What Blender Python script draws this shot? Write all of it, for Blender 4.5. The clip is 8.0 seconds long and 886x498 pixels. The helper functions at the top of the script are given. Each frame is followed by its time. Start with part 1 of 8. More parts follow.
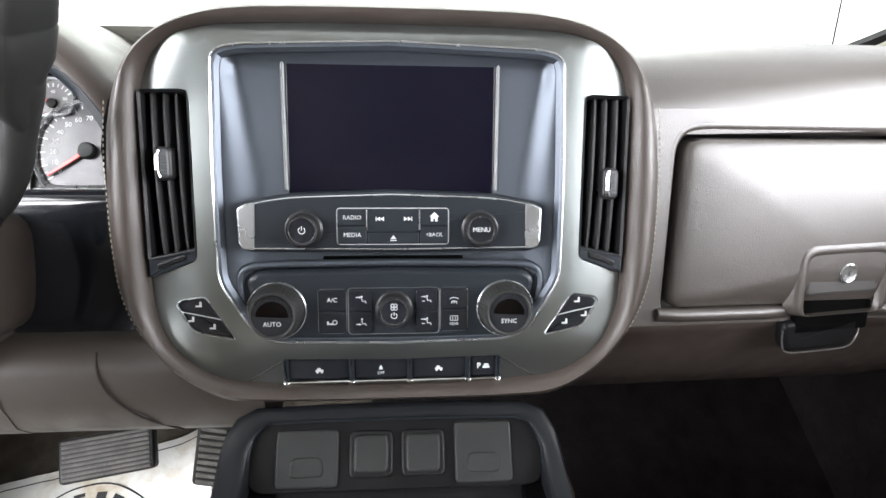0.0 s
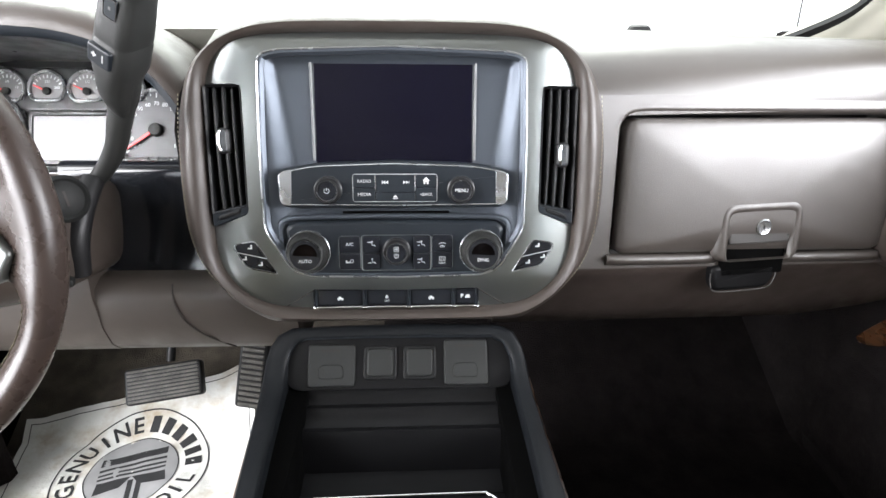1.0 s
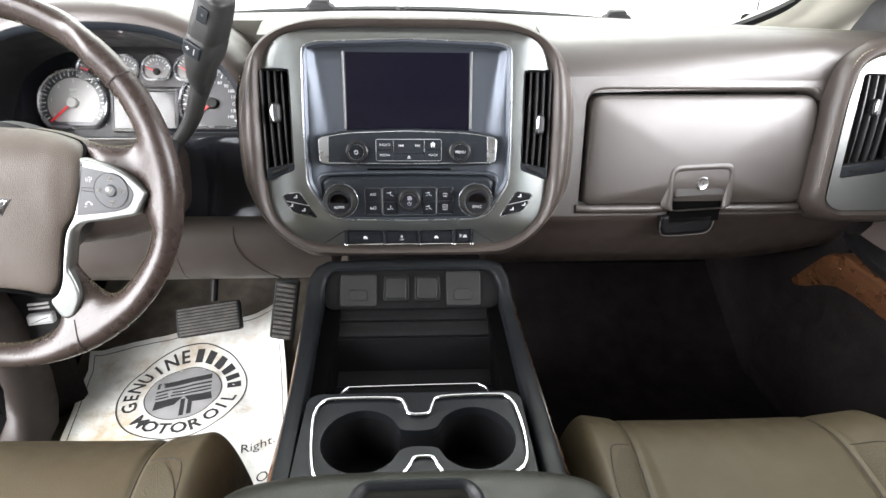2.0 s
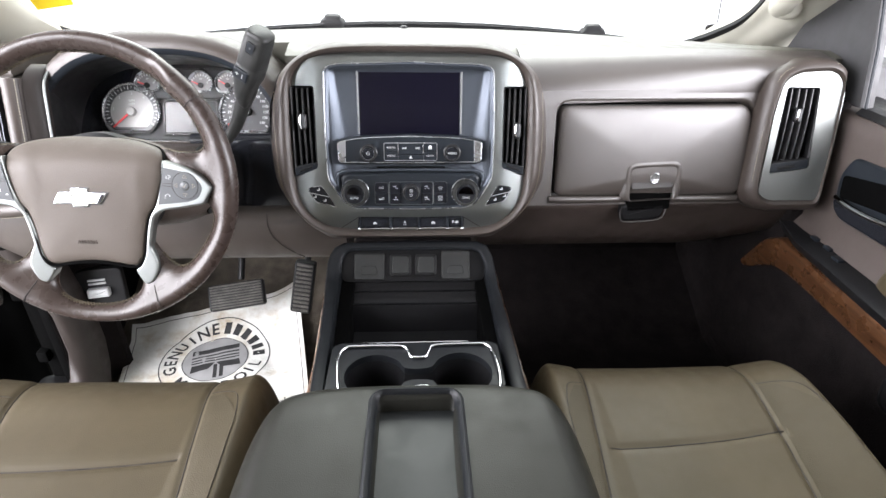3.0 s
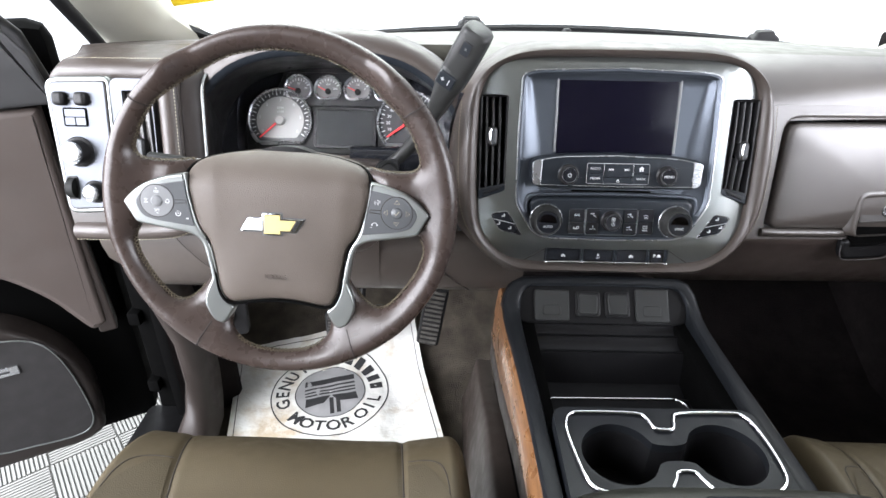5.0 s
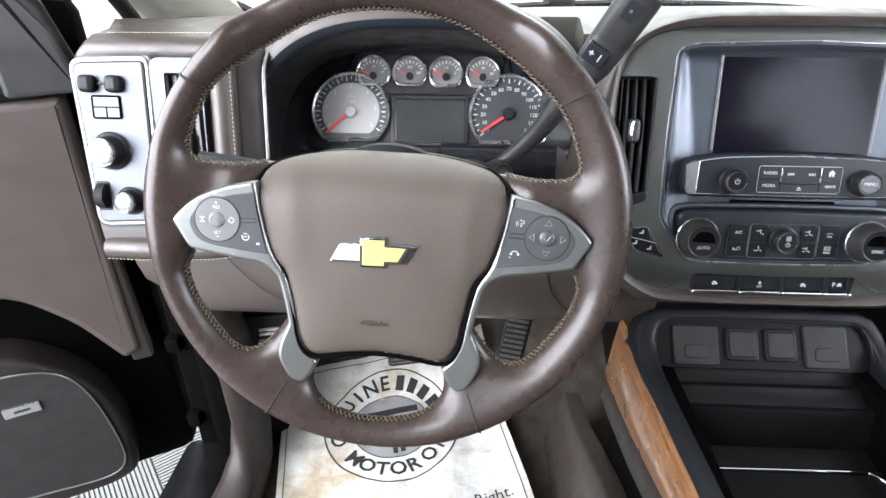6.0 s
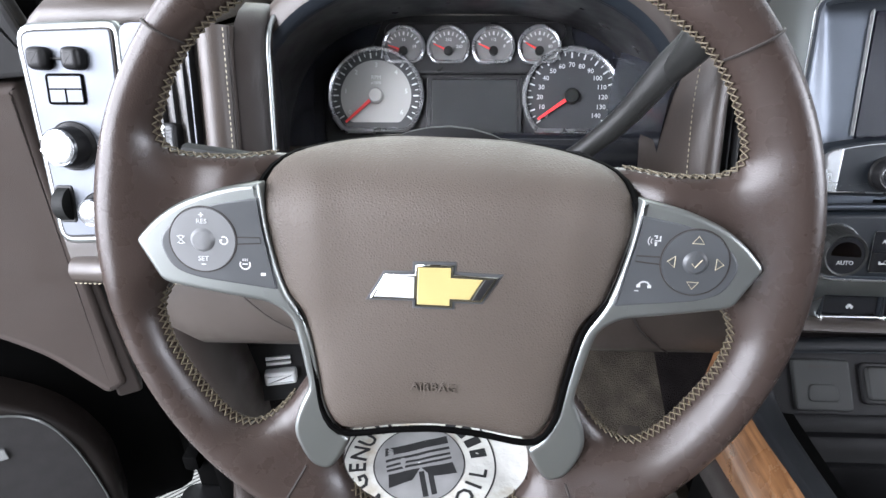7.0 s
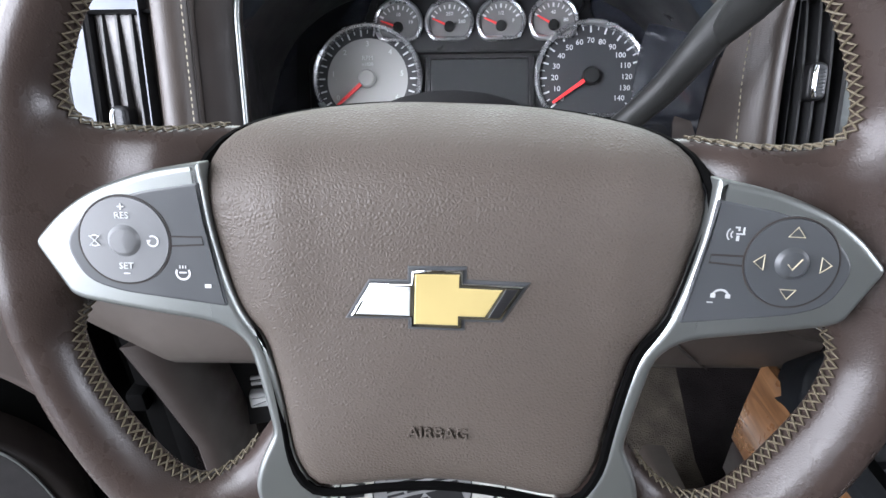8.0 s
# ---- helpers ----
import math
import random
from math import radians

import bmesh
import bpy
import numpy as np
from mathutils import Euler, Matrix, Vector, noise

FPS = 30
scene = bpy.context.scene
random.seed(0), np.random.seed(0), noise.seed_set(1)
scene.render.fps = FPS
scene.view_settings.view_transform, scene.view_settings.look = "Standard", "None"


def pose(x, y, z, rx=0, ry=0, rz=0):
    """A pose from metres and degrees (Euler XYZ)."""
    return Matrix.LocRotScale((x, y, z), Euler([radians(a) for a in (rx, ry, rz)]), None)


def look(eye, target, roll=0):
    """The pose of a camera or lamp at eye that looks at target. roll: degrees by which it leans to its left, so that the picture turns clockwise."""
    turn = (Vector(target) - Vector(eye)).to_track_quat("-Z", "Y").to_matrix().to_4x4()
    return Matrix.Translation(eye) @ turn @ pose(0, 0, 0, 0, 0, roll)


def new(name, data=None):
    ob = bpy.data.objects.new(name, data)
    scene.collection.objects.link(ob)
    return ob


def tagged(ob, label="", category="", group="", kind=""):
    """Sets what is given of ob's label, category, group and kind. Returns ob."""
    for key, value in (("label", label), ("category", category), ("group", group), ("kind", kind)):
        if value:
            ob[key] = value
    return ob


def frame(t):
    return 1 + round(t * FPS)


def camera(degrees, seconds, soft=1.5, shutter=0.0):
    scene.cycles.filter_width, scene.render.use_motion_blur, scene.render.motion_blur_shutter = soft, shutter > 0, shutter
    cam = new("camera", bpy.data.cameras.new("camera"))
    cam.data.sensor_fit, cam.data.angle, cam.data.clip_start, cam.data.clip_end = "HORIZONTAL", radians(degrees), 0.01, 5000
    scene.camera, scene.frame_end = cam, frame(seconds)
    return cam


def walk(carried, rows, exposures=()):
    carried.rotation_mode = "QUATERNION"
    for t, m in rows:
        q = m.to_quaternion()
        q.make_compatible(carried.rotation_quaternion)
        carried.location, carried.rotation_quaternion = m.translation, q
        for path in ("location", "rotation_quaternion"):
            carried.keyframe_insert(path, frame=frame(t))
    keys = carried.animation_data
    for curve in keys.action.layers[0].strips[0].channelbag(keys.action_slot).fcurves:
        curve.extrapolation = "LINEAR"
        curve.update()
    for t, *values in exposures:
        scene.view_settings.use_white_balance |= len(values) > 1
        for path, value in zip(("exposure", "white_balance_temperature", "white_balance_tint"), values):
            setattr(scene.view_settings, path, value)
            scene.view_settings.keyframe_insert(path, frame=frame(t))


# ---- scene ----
cam = camera(76.0, 8.0)
PATH = [
    (0, (0.006, -0.023, 0.795), (0.158, 1.814, 0.018), 1.5),
    (0.5, (0.013, -0.1, 0.827), (0.124, 1.725, 0.016), 1.0),
    (1, (0.022, -0.168, 0.839), (0.119, 1.629, -0.032), 0.9),
    (1.5, (0.014, -0.253, 0.871), (0.103, 1.515, -0.06), 0.9),
    (2, (0.01, -0.344, 0.89), (0.104, 1.407, -0.072), 1.0),
    (2.2, (0.012, -0.383, 0.903), (0.099, 1.362, -0.071), 0.9),
    (3.3, (0.011, -0.555, 0.985), (0.102, 1.179, -0.006), 0.9),
    (3.5, (0.008, -0.574, 0.99), (0.106, 1.165, 0.007), 1.0),
    (4, (-0.046, -0.528, 0.974), (0.06, 1.222, 0.012), 1.2),
    (4.5, (-0.154, -0.448, 0.944), (-0.086, 1.305, -0.017), 1.2),
    (5, (-0.249, -0.363, 0.929), (-0.25, 1.388, -0.037), 1.1),
    (5.2, (-0.273, -0.33, 0.918), (-0.306, 1.423, -0.043), 1.0),
    (6.3, (-0.395, -0.142, 0.849), (-0.477, 1.597, -0.134), -0.0),
    (6.5, (-0.407, -0.111, 0.833), (-0.497, 1.629, -0.15), -0.3),
    (7, (-0.422, -0.057, 0.813), (-0.512, 1.685, -0.165), -0.6),
    (7.5, (-0.435, -0.014, 0.789), (-0.525, 1.738, -0.172), -0.9),
    (8, (-0.427, 0.011, 0.772), (-0.523, 1.763, -0.187), -1.4),
]
walk(cam, [(t, look(eye, target, roll)) for t, eye, target, roll in PATH],
     [(0, 0.28, 6400, 10), (1, 0.28, 6400, 10), (2, 0.28, 6500, 11), (3.5, 0.12, 6300, 14), (4.5, 0.06, 6250, 12), (5.2, -0.01, 6200, 12), (6.5, -0.05, 6080, 12), (8, -0.38, 5950, 12)])

# ---- light ----
world = bpy.data.worlds.new("white_booth")
scene.world = world
world.use_nodes = True
bg = world.node_tree.nodes["Background"]
bg.inputs[0].default_value = (0.955, 0.98, 1.0, 1)
bg.inputs[1].default_value = 2.2


def area_lamp(name, eye, target, w, h, power, col=(1, 1, 1)):
    d = bpy.data.lights.new(name, "AREA")
    d.shape, d.size, d.size_y, d.energy, d.color = "RECTANGLE", w, h, power, col
    ob = new(name, d)
    ob.matrix_world = look(eye, target)
    return ob


area_lamp("booth_strip_light", (-2.55, -2.2, 3.4), (-0.6, 0.0, 0.6), 1.7, 3.0, 240)
area_lamp("booth_side_light", (-3.0, -1.3, 1.45), (-0.1, -0.2, 0.7), 6.4, 2.3, 920, (0.98, 0.97, 1.0))
area_lamp("booth_side_light_2", (3.3, -1.9, 1.4), (0.35, 0.2, 0.62), 6.0, 2.4, 800, (0.98, 0.97, 1.0))
area_lamp("booth_front_light", (0.0, 4.0, 3.4), (0.0, 0.6, 0.8), 5.0, 1.6, 260, (0.93, 1.0, 0.90))

# ---- materials ----


def mat(name, col, rough=0.5, metal=0.0, fine=700, bump=0.12, cells=False, vary=0.12, wide=7.0, coat=0.0, depth=0.0006, spec=0.5, rvar=0.1):
    """A procedural surface: broad stains, fine grain, grain relief. Coordinates are metres."""
    m = bpy.data.materials.new(name)
    m.use_nodes = True
    nt = m.node_tree
    b = nt.nodes["Principled BSDF"]
    co = nt.nodes.new("ShaderNodeTexCoord")
    big = nt.nodes.new("ShaderNodeTexNoise")
    big.inputs["Scale"].default_value, big.inputs["Detail"].default_value = wide, 5
    nt.links.new(co.outputs["Object"], big.inputs["Vector"])
    ramp = nt.nodes.new("ShaderNodeMapRange")
    ramp.inputs[1].default_value, ramp.inputs[2].default_value = 0.3, 0.7
    ramp.inputs[3].default_value, ramp.inputs[4].default_value = 1 - vary, 1 + vary
    nt.links.new(big.outputs[0], ramp.inputs[0])
    mul = nt.nodes.new("ShaderNodeVectorMath")
    mul.operation = "SCALE"
    mul.inputs[0].default_value = col
    nt.links.new(ramp.outputs[0], mul.inputs["Scale"])
    nt.links.new(mul.outputs[0], b.inputs["Base Color"])
    if cells:
        g = nt.nodes.new("ShaderNodeTexVoronoi")
        g.feature = "DISTANCE_TO_EDGE"
        g.inputs["Scale"].default_value = fine
    else:
        g = nt.nodes.new("ShaderNodeTexNoise")
        g.inputs["Scale"].default_value, g.inputs["Detail"].default_value = fine, 3
    nt.links.new(co.outputs["Object"], g.inputs["Vector"])
    bp = nt.nodes.new("ShaderNodeBump")
    bp.inputs["Strength"].default_value, bp.inputs["Distance"].default_value = bump, depth
    nt.links.new(g.outputs[0], bp.inputs["Height"])
    nt.links.new(bp.outputs[0], b.inputs["Normal"])
    rr = nt.nodes.new("ShaderNodeMapRange")
    rr.inputs[1].default_value, rr.inputs[2].default_value = 0.3, 0.7
    rr.inputs[3].default_value, rr.inputs[4].default_value = max(0.02, rough - rvar), min(1, rough + rvar)
    mid = nt.nodes.new("ShaderNodeTexNoise")
    mid.inputs["Scale"].default_value, mid.inputs["Detail"].default_value = wide * 5, 4
    nt.links.new(co.outputs["Object"], mid.inputs["Vector"])
    nt.links.new(mid.outputs[0], rr.inputs[0])
    nt.links.new(rr.outputs[0], b.inputs["Roughness"])
    b.inputs["Metallic"].default_value = metal
    b.inputs["Coat Weight"].default_value = coat
    b.inputs["Coat Roughness"].default_value = 0.08
    b.inputs["Specular IOR Level"].default_value = spec if rough < 0.9 else 0.1
    return m


def wood_mat(name, c1, c2):
    m = mat(name, c1, 0.3, fine=900, bump=0.05, coat=0.4)
    nt = m.node_tree
    b = nt.nodes["Principled BSDF"]
    co = nt.nodes.new("ShaderNodeTexCoord")
    mp = nt.nodes.new("ShaderNodeMapping")
    mp.inputs["Scale"].default_value = (60, 6, 60)
    nt.links.new(co.outputs["Object"], mp.inputs[0])
    no = nt.nodes.new("ShaderNodeTexNoise")
    no.inputs["Scale"].default_value, no.inputs["Detail"].default_value, no.inputs["Distortion"].default_value = 1.6, 8, 1.5
    nt.links.new(mp.outputs[0], no.inputs["Vector"])
    cr = nt.nodes.new("ShaderNodeValToRGB")
    cr.color_ramp.elements[0].position, cr.color_ramp.elements[0].color = 0.35, (*c1, 1)
    cr.color_ramp.elements[1].position, cr.color_ramp.elements[1].color = 0.7, (*c2, 1)
    nt.links.new(no.outputs[0], cr.inputs[0])
    nt.links.new(cr.outputs[0], b.inputs["Base Color"])
    return m


def glass_mat(name, tint=(1, 1, 1), rough=0.0, ior=1.05):
    m = bpy.data.materials.new(name)
    m.use_nodes = True
    b = m.node_tree.nodes["Principled BSDF"]
    b.inputs["Base Color"].default_value = (*tint, 1)
    b.inputs["Roughness"].default_value = rough
    b.inputs["Transmission Weight"].default_value = 1
    b.inputs["IOR"].default_value = ior
    return m


BROWN = mat("brown_leather", (0.040, 0.0315, 0.0265), 0.42, fine=620, bump=0.35, cells=True, vary=0.10)
WHEEL = mat("wheel_leather", (0.0330, 0.0240, 0.0205), 0.28, spec=0.34, fine=700, bump=0.16, cells=True, vary=0.06, wide=14, rvar=0.03)
AIRBAG = mat("airbag_leather", (0.074, 0.0612, 0.0508), 0.50, spec=0.28, fine=580, bump=0.8, cells=True, vary=0.06, depth=0.0006)
DASH = mat("dash_vinyl", (0.047, 0.0395, 0.0345), 0.38, spec=0.95, fine=620, bump=0.45, cells=True, vary=0.08, rvar=0.03)
DOORP = mat("door_vinyl", (0.066, 0.053, 0.047), 0.48, spec=0.45, fine=520, bump=0.45, cells=True, vary=0.08)
LOWER = mat("lower_dash_plastic", (0.047, 0.036, 0.031), 0.5, spec=0.3, fine=520, bump=0.5, cells=True, vary=0.08)
TOPPAD = mat("taupe_vinyl", (0.070, 0.068, 0.055), 0.5, fine=520, bump=0.35, cells=True, vary=0.07)
KNEE = mat("knee_plastic", (0.046, 0.0375, 0.0315), 0.5, fine=800, bump=0.2, vary=0.08)
SEAT = mat("olive_tan_leather", (0.066, 0.053, 0.031), 0.5, spec=0.28, fine=480, bump=0.35, cells=True, vary=0.10, wide=9)
SEATP = mat("perforated_tan_leather", (0.056, 0.046, 0.028), 0.55, spec=0.25, fine=420, bump=0.7, cells=True, vary=0.08)
LID = mat("armrest_leather", (0.0100, 0.0100, 0.0078), 0.46, spec=0.2, fine=520, bump=0.3, cells=True, vary=0.1)
BLACK = mat("black_plastic", (0.008, 0.008, 0.0085), 0.45, spec=0.25, fine=900, bump=0.25, vary=0.15)
RUBBER = mat("grey_rubber", (0.0105, 0.011, 0.0107), 0.55, spec=0.14, fine=900, bump=0.2, vary=0.15)
SATIN = mat("charcoal_satin_plastic", (0.012, 0.0150, 0.0190), 0.36, fine=900, bump=0.04, vary=0.04, rvar=0.015, spec=0.3)
BEZEL = mat("blue_grey_bezel", (0.076, 0.087, 0.104), 0.42, metal=0.7, fine=900, bump=0.0, vary=0.03, rvar=0.01)
PIANO = mat("gloss_black", (0.012, 0.013, 0.016), 0.1, fine=400, bump=0.0, vary=0.05, rvar=0.008)
SILVER = mat("satin_silver_paint", (0.235, 0.248, 0.243), 0.33, metal=0.95, fine=900, bump=0.0, vary=0.015, rvar=0.004)
SATINS = mat("satin_silver_plastic", (0.235, 0.247, 0.240), 0.36, metal=0.85, fine=900, bump=0.0, vary=0.03, rvar=0.03)
BRIGHT = mat("bright_silver", (0.46, 0.47, 0.48), 0.26, metal=0.9, fine=900, bump=0.0, vary=0.04, rvar=0.05)
CHROME = mat("chrome", (0.8, 0.81, 0.82), 0.08, metal=1.0, fine=300, bump=0.01, vary=0.03, rvar=0.04)
# white that stands in for glare on the emblem
PALE = mat("glare_white", (0.52, 0.53, 0.54), 0.3, metal=0.2, fine=700, bump=0.02, vary=0.05)
GOLD = mat("gold_emblem", (0.60, 0.48, 0.20), 0.36, metal=0.45, fine=700, bump=0.05, vary=0.06)
SCREEN = mat("dark_screen_glass", (0.0035, 0.0032, 0.0075), 0.14, fine=200, bump=0.0, vary=0.06, rvar=0.01, spec=0.22)
LCD = mat("grey_display", (0.02, 0.021, 0.022), 0.14, fine=900, bump=0.0, vary=0.04, rvar=0.01)
MARK = mat("white_print", (0.5, 0.51, 0.51), 0.5, fine=900, bump=0.02, vary=0.03)
GREYMARK = mat("grey_print", (0.38, 0.39, 0.39), 0.5, fine=900, bump=0.02, vary=0.03)
PADG = mat("dark_grey_pad_plastic", (0.044, 0.047, 0.050), 0.4, fine=900, bump=0.05, vary=0.08)
DISC = mat("grey_button_disc", (0.13, 0.133, 0.136), 0.35, fine=900, bump=0.05, vary=0.08)
RED = mat("red_needle", (0.62, 0.03, 0.03), 0.4, fine=900, bump=0.02, vary=0.05)
DIALF = mat("dial_face", (0.024, 0.025, 0.027), 0.3, fine=900, bump=0.02, vary=0.04, rvar=0.01)
DIALS = mat("silver_gauge_face", (0.11, 0.11, 0.108), 0.3, fine=900, bump=0.02, vary=0.04, rvar=0.01)
# much paler than DIALF: glare over the tachometer is put into the colour
DIALG = mat("tachometer_face_glare", (0.28, 0.28, 0.27), 0.3, fine=900, bump=0.02, vary=0.04, rvar=0.01)
THREAD = mat("tan_thread", (0.085, 0.069, 0.043), 0.7, fine=2000, bump=0.3, vary=0.1)
THREADL = mat("pale_thread", (0.32, 0.29, 0.21), 0.7, fine=2000, bump=0.3, vary=0.1)
SEAM = mat("dark_seam", (0.02, 0.016, 0.014), 0.8, fine=900, bump=0.1)
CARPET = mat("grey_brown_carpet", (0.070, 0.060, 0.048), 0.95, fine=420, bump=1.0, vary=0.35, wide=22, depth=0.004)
# near-black copy of the carpet: the footwell's shade is put into the colour
CARPETD = mat("shaded_carpet", (0.0105, 0.0085, 0.0085), 0.95, fine=420, bump=1.0, vary=0.4, wide=20, depth=0.004)
PILLAR = mat("beige_trim_plastic", (0.36, 0.35, 0.295), 0.6, fine=700, bump=0.2, vary=0.05)
LINER = mat("headliner_cloth", (0.60, 0.58, 0.52), 0.9, fine=900, bump=0.3, vary=0.06)
GREYP = mat("grey_sail_plastic", (0.03, 0.03, 0.031), 0.5, fine=800, bump=0.2, vary=0.08)
# one veneer in two tones: shade is put into WOOD, light into WOODL
WOOD = wood_mat("shaded_wood_veneer", (0.030, 0.012, 0.005), (0.085, 0.038, 0.016))
WOODL = wood_mat("lit_wood_veneer", (0.085, 0.038, 0.015), (0.21, 0.105, 0.045))
INK = mat("black_ink", (0.015, 0.015, 0.016), 0.8, fine=900, bump=0.02)
YELLOW = mat("yellow_sticker", (0.85, 0.62, 0.02), 0.5, fine=500, bump=0.05, vary=0.08)
BOOTH = mat("booth_floor_tile", (0.15, 0.15, 0.14), 0.6, fine=300, bump=0.1, vary=0.12)
BODY = mat("black_door_shell", (0.008, 0.008, 0.0085), 0.45, spec=0.3, fine=500, bump=0.1, vary=0.2)
CLEAR = glass_mat("clear_glass")
LENSC = glass_mat("clear_lens", ior=1.01)
CHAR = mat("charcoal_console_plastic", (0.0056, 0.0066, 0.0080), 0.45, fine=900, bump=0.12, vary=0.12, spec=0.25)
TRAY = mat("dark_tray_plastic", (0.0095, 0.0112, 0.0115), 0.5, fine=900, bump=0.12, vary=0.12, spec=0.3)
PLATE = mat("switch_plate_silver", (0.070, 0.075, 0.084), 0.42, metal=0.85, fine=900, bump=0.0, vary=0.04, rvar=0.05)
LATCH = mat("grey_latch_paint", (0.085, 0.082, 0.08), 0.35, metal=0.3, fine=900, bump=0.02, vary=0.05)
TINT = glass_mat("privacy_glass", (0.34, 0.36, 0.37))
TINTD = mat("dark_privacy_glass", (0.012, 0.013, 0.014), 0.06, fine=300, bump=0.0, vary=0.05, rvar=0.02)
KICK = mat("kick_panel_plastic", (0.025, 0.0195, 0.017), 0.5, fine=620, bump=0.35, cells=True, vary=0.10, spec=0.35)
DEEP = mat("dark_brown_plastic", (0.015, 0.0118, 0.0104), 0.5, fine=700, bump=0.25, vary=0.12, spec=0.3)
GRILLE = mat("speaker_cloth", (0.0065, 0.0055, 0.0055), 0.8, fine=900, bump=0.6, vary=0.1, depth=0.001)
TUNNEL = mat("dark_satin_plastic", (0.013, 0.0128, 0.0135), 0.36, fine=900, bump=0.05, vary=0.1, spec=0.3)
LEVER = mat("grey_lever_plastic", (0.021, 0.0215, 0.0205), 0.45, fine=900, bump=0.25, vary=0.12, spec=0.3)
COVER = mat("outlet_cover_rubber", (0.021, 0.022, 0.0215), 0.5, fine=900, bump=0.2, vary=0.15, spec=0.25)
WELL = mat("matt_black_tray", (0.0055, 0.0055, 0.006), 0.42, fine=900, bump=0.2, vary=0.15, spec=0.16)
SLAT = mat("black_vent_plastic", (0.030, 0.0303, 0.031), 0.38, fine=900, bump=0.1, vary=0.1, spec=0.4)
# blacker than any plastic: shade of recesses and door jamb put into the colour
VOID = mat("painted_shade_black", (0.0016, 0.0016, 0.0016), 0.8, fine=900, bump=0.05, spec=0.03)
PEDAL = mat("worn_grey_rubber", (0.050, 0.047, 0.041), 0.6, fine=500, bump=0.3, vary=0.45, wide=45)
LENS = glass_mat("amber_window", (0.25, 0.2, 0.17), 0.1)


def paper_mat():
    m = mat("soiled_white_paper", (0.60, 0.60, 0.565), 0.85, fine=40, bump=0.7, vary=0.05, depth=0.004)
    nt = m.node_tree
    b = nt.nodes["Principled BSDF"]
    old = b.inputs["Base Color"].links[0].from_socket
    co = nt.nodes.new("ShaderNodeTexCoord")
    no = nt.nodes.new("ShaderNodeTexNoise")
    no.inputs["Scale"].default_value, no.inputs["Detail"].default_value, no.inputs["Roughness"].default_value = 7, 9, 0.62
    nt.links.new(co.outputs["Object"], no.inputs["Vector"])
    mr = nt.nodes.new("ShaderNodeMapRange")
    mr.inputs[1].default_value, mr.inputs[2].default_value = 0.50, 0.64
    mr.inputs[4].default_value = 0.8
    nt.links.new(no.outputs[0], mr.inputs[0])
    mx = nt.nodes.new("ShaderNodeMix")
    mx.data_type = "RGBA"
    mx.inputs[7].default_value = (0.32, 0.24, 0.14, 1)
    nt.links.new(mr.outputs[0], mx.inputs[0])
    nt.links.new(old, mx.inputs[6])
    nt.links.new(mx.outputs[2], b.inputs["Base Color"])
    return m


PAPER = paper_mat()
PAPERG = mat("grey_printed_paper", (0.24, 0.24, 0.24), 0.85, fine=60, bump=0.3, vary=0.12, wide=20)

# ---- mesh helpers ----


def basis(o, lean=0, turn=0, roll=0):
    """A local frame on a face that leans back: u across, v up along the face, w out of it."""
    L, T, R = radians(lean), radians(turn), radians(roll)
    U = Vector((math.cos(T), math.sin(T), 0))
    W = Vector((math.sin(T) * math.cos(L), -math.cos(T) * math.cos(L), math.sin(L)))
    V = W.cross(U)
    U, V = math.cos(R) * U + math.sin(R) * V, -math.sin(R) * U + math.cos(R) * V
    m = Matrix((U, V, W)).transposed().to_4x4()
    m.translation = o
    return m


IDENT = Matrix.Identity(4)


def link(name, bm, material, parent=None, label="", M=IDENT, sharp=35, fix=True):
    if fix:
        bmesh.ops.recalc_face_normals(bm, faces=bm.faces[:])
    bm.transform(M)
    me = bpy.data.meshes.new(name)
    bm.to_mesh(me)
    bm.free()
    me.polygons.foreach_set("use_smooth", [True] * len(me.polygons))
    me.set_sharp_from_angle(angle=radians(sharp))
    me.materials.append(material)
    ob = new(name, me)
    if parent:
        ob.parent = parent
        ob.matrix_parent_inverse = parent_world(parent).inverted()
    if label:
        ob["label"] = label
    return ob


def parent_world(ob):
    if ob.parent:
        return parent_world(ob.parent) @ ob.matrix_parent_inverse @ ob.matrix_basis
    return ob.matrix_basis.copy()


def part(name, bm, material, parent, label="", M=IDENT, sharp=35, fix=True):
    return link(name, bm, material, parent, label, M, sharp, fix)


def thing(name, base, label, category, group="", kind=""):
    e = new(name)
    e.empty_display_size = 0.05
    e.location = base
    return tagged(e, label, category, group, kind)


def single(name, bm, material, label, category="", group="", kind="", M=IDENT, sharp=35):
    return tagged(link(name, bm, material, None, "", M, sharp), label, category, group, kind)


def mirror(pts):
    """Right half, from the top middle clockwise to the bottom middle, made whole."""
    left = [(-x, y) for x, y in reversed(pts) if abs(x) > 1e-6]
    return pts + left


def flip(pts):
    return [(-x, y) for x, y in reversed(pts)]


def ccw(p):
    a = sum(p[i - 1][0] * p[i][1] - p[i][0] * p[i - 1][1] for i in range(len(p)))
    return list(p) if a > 0 else list(reversed(p))


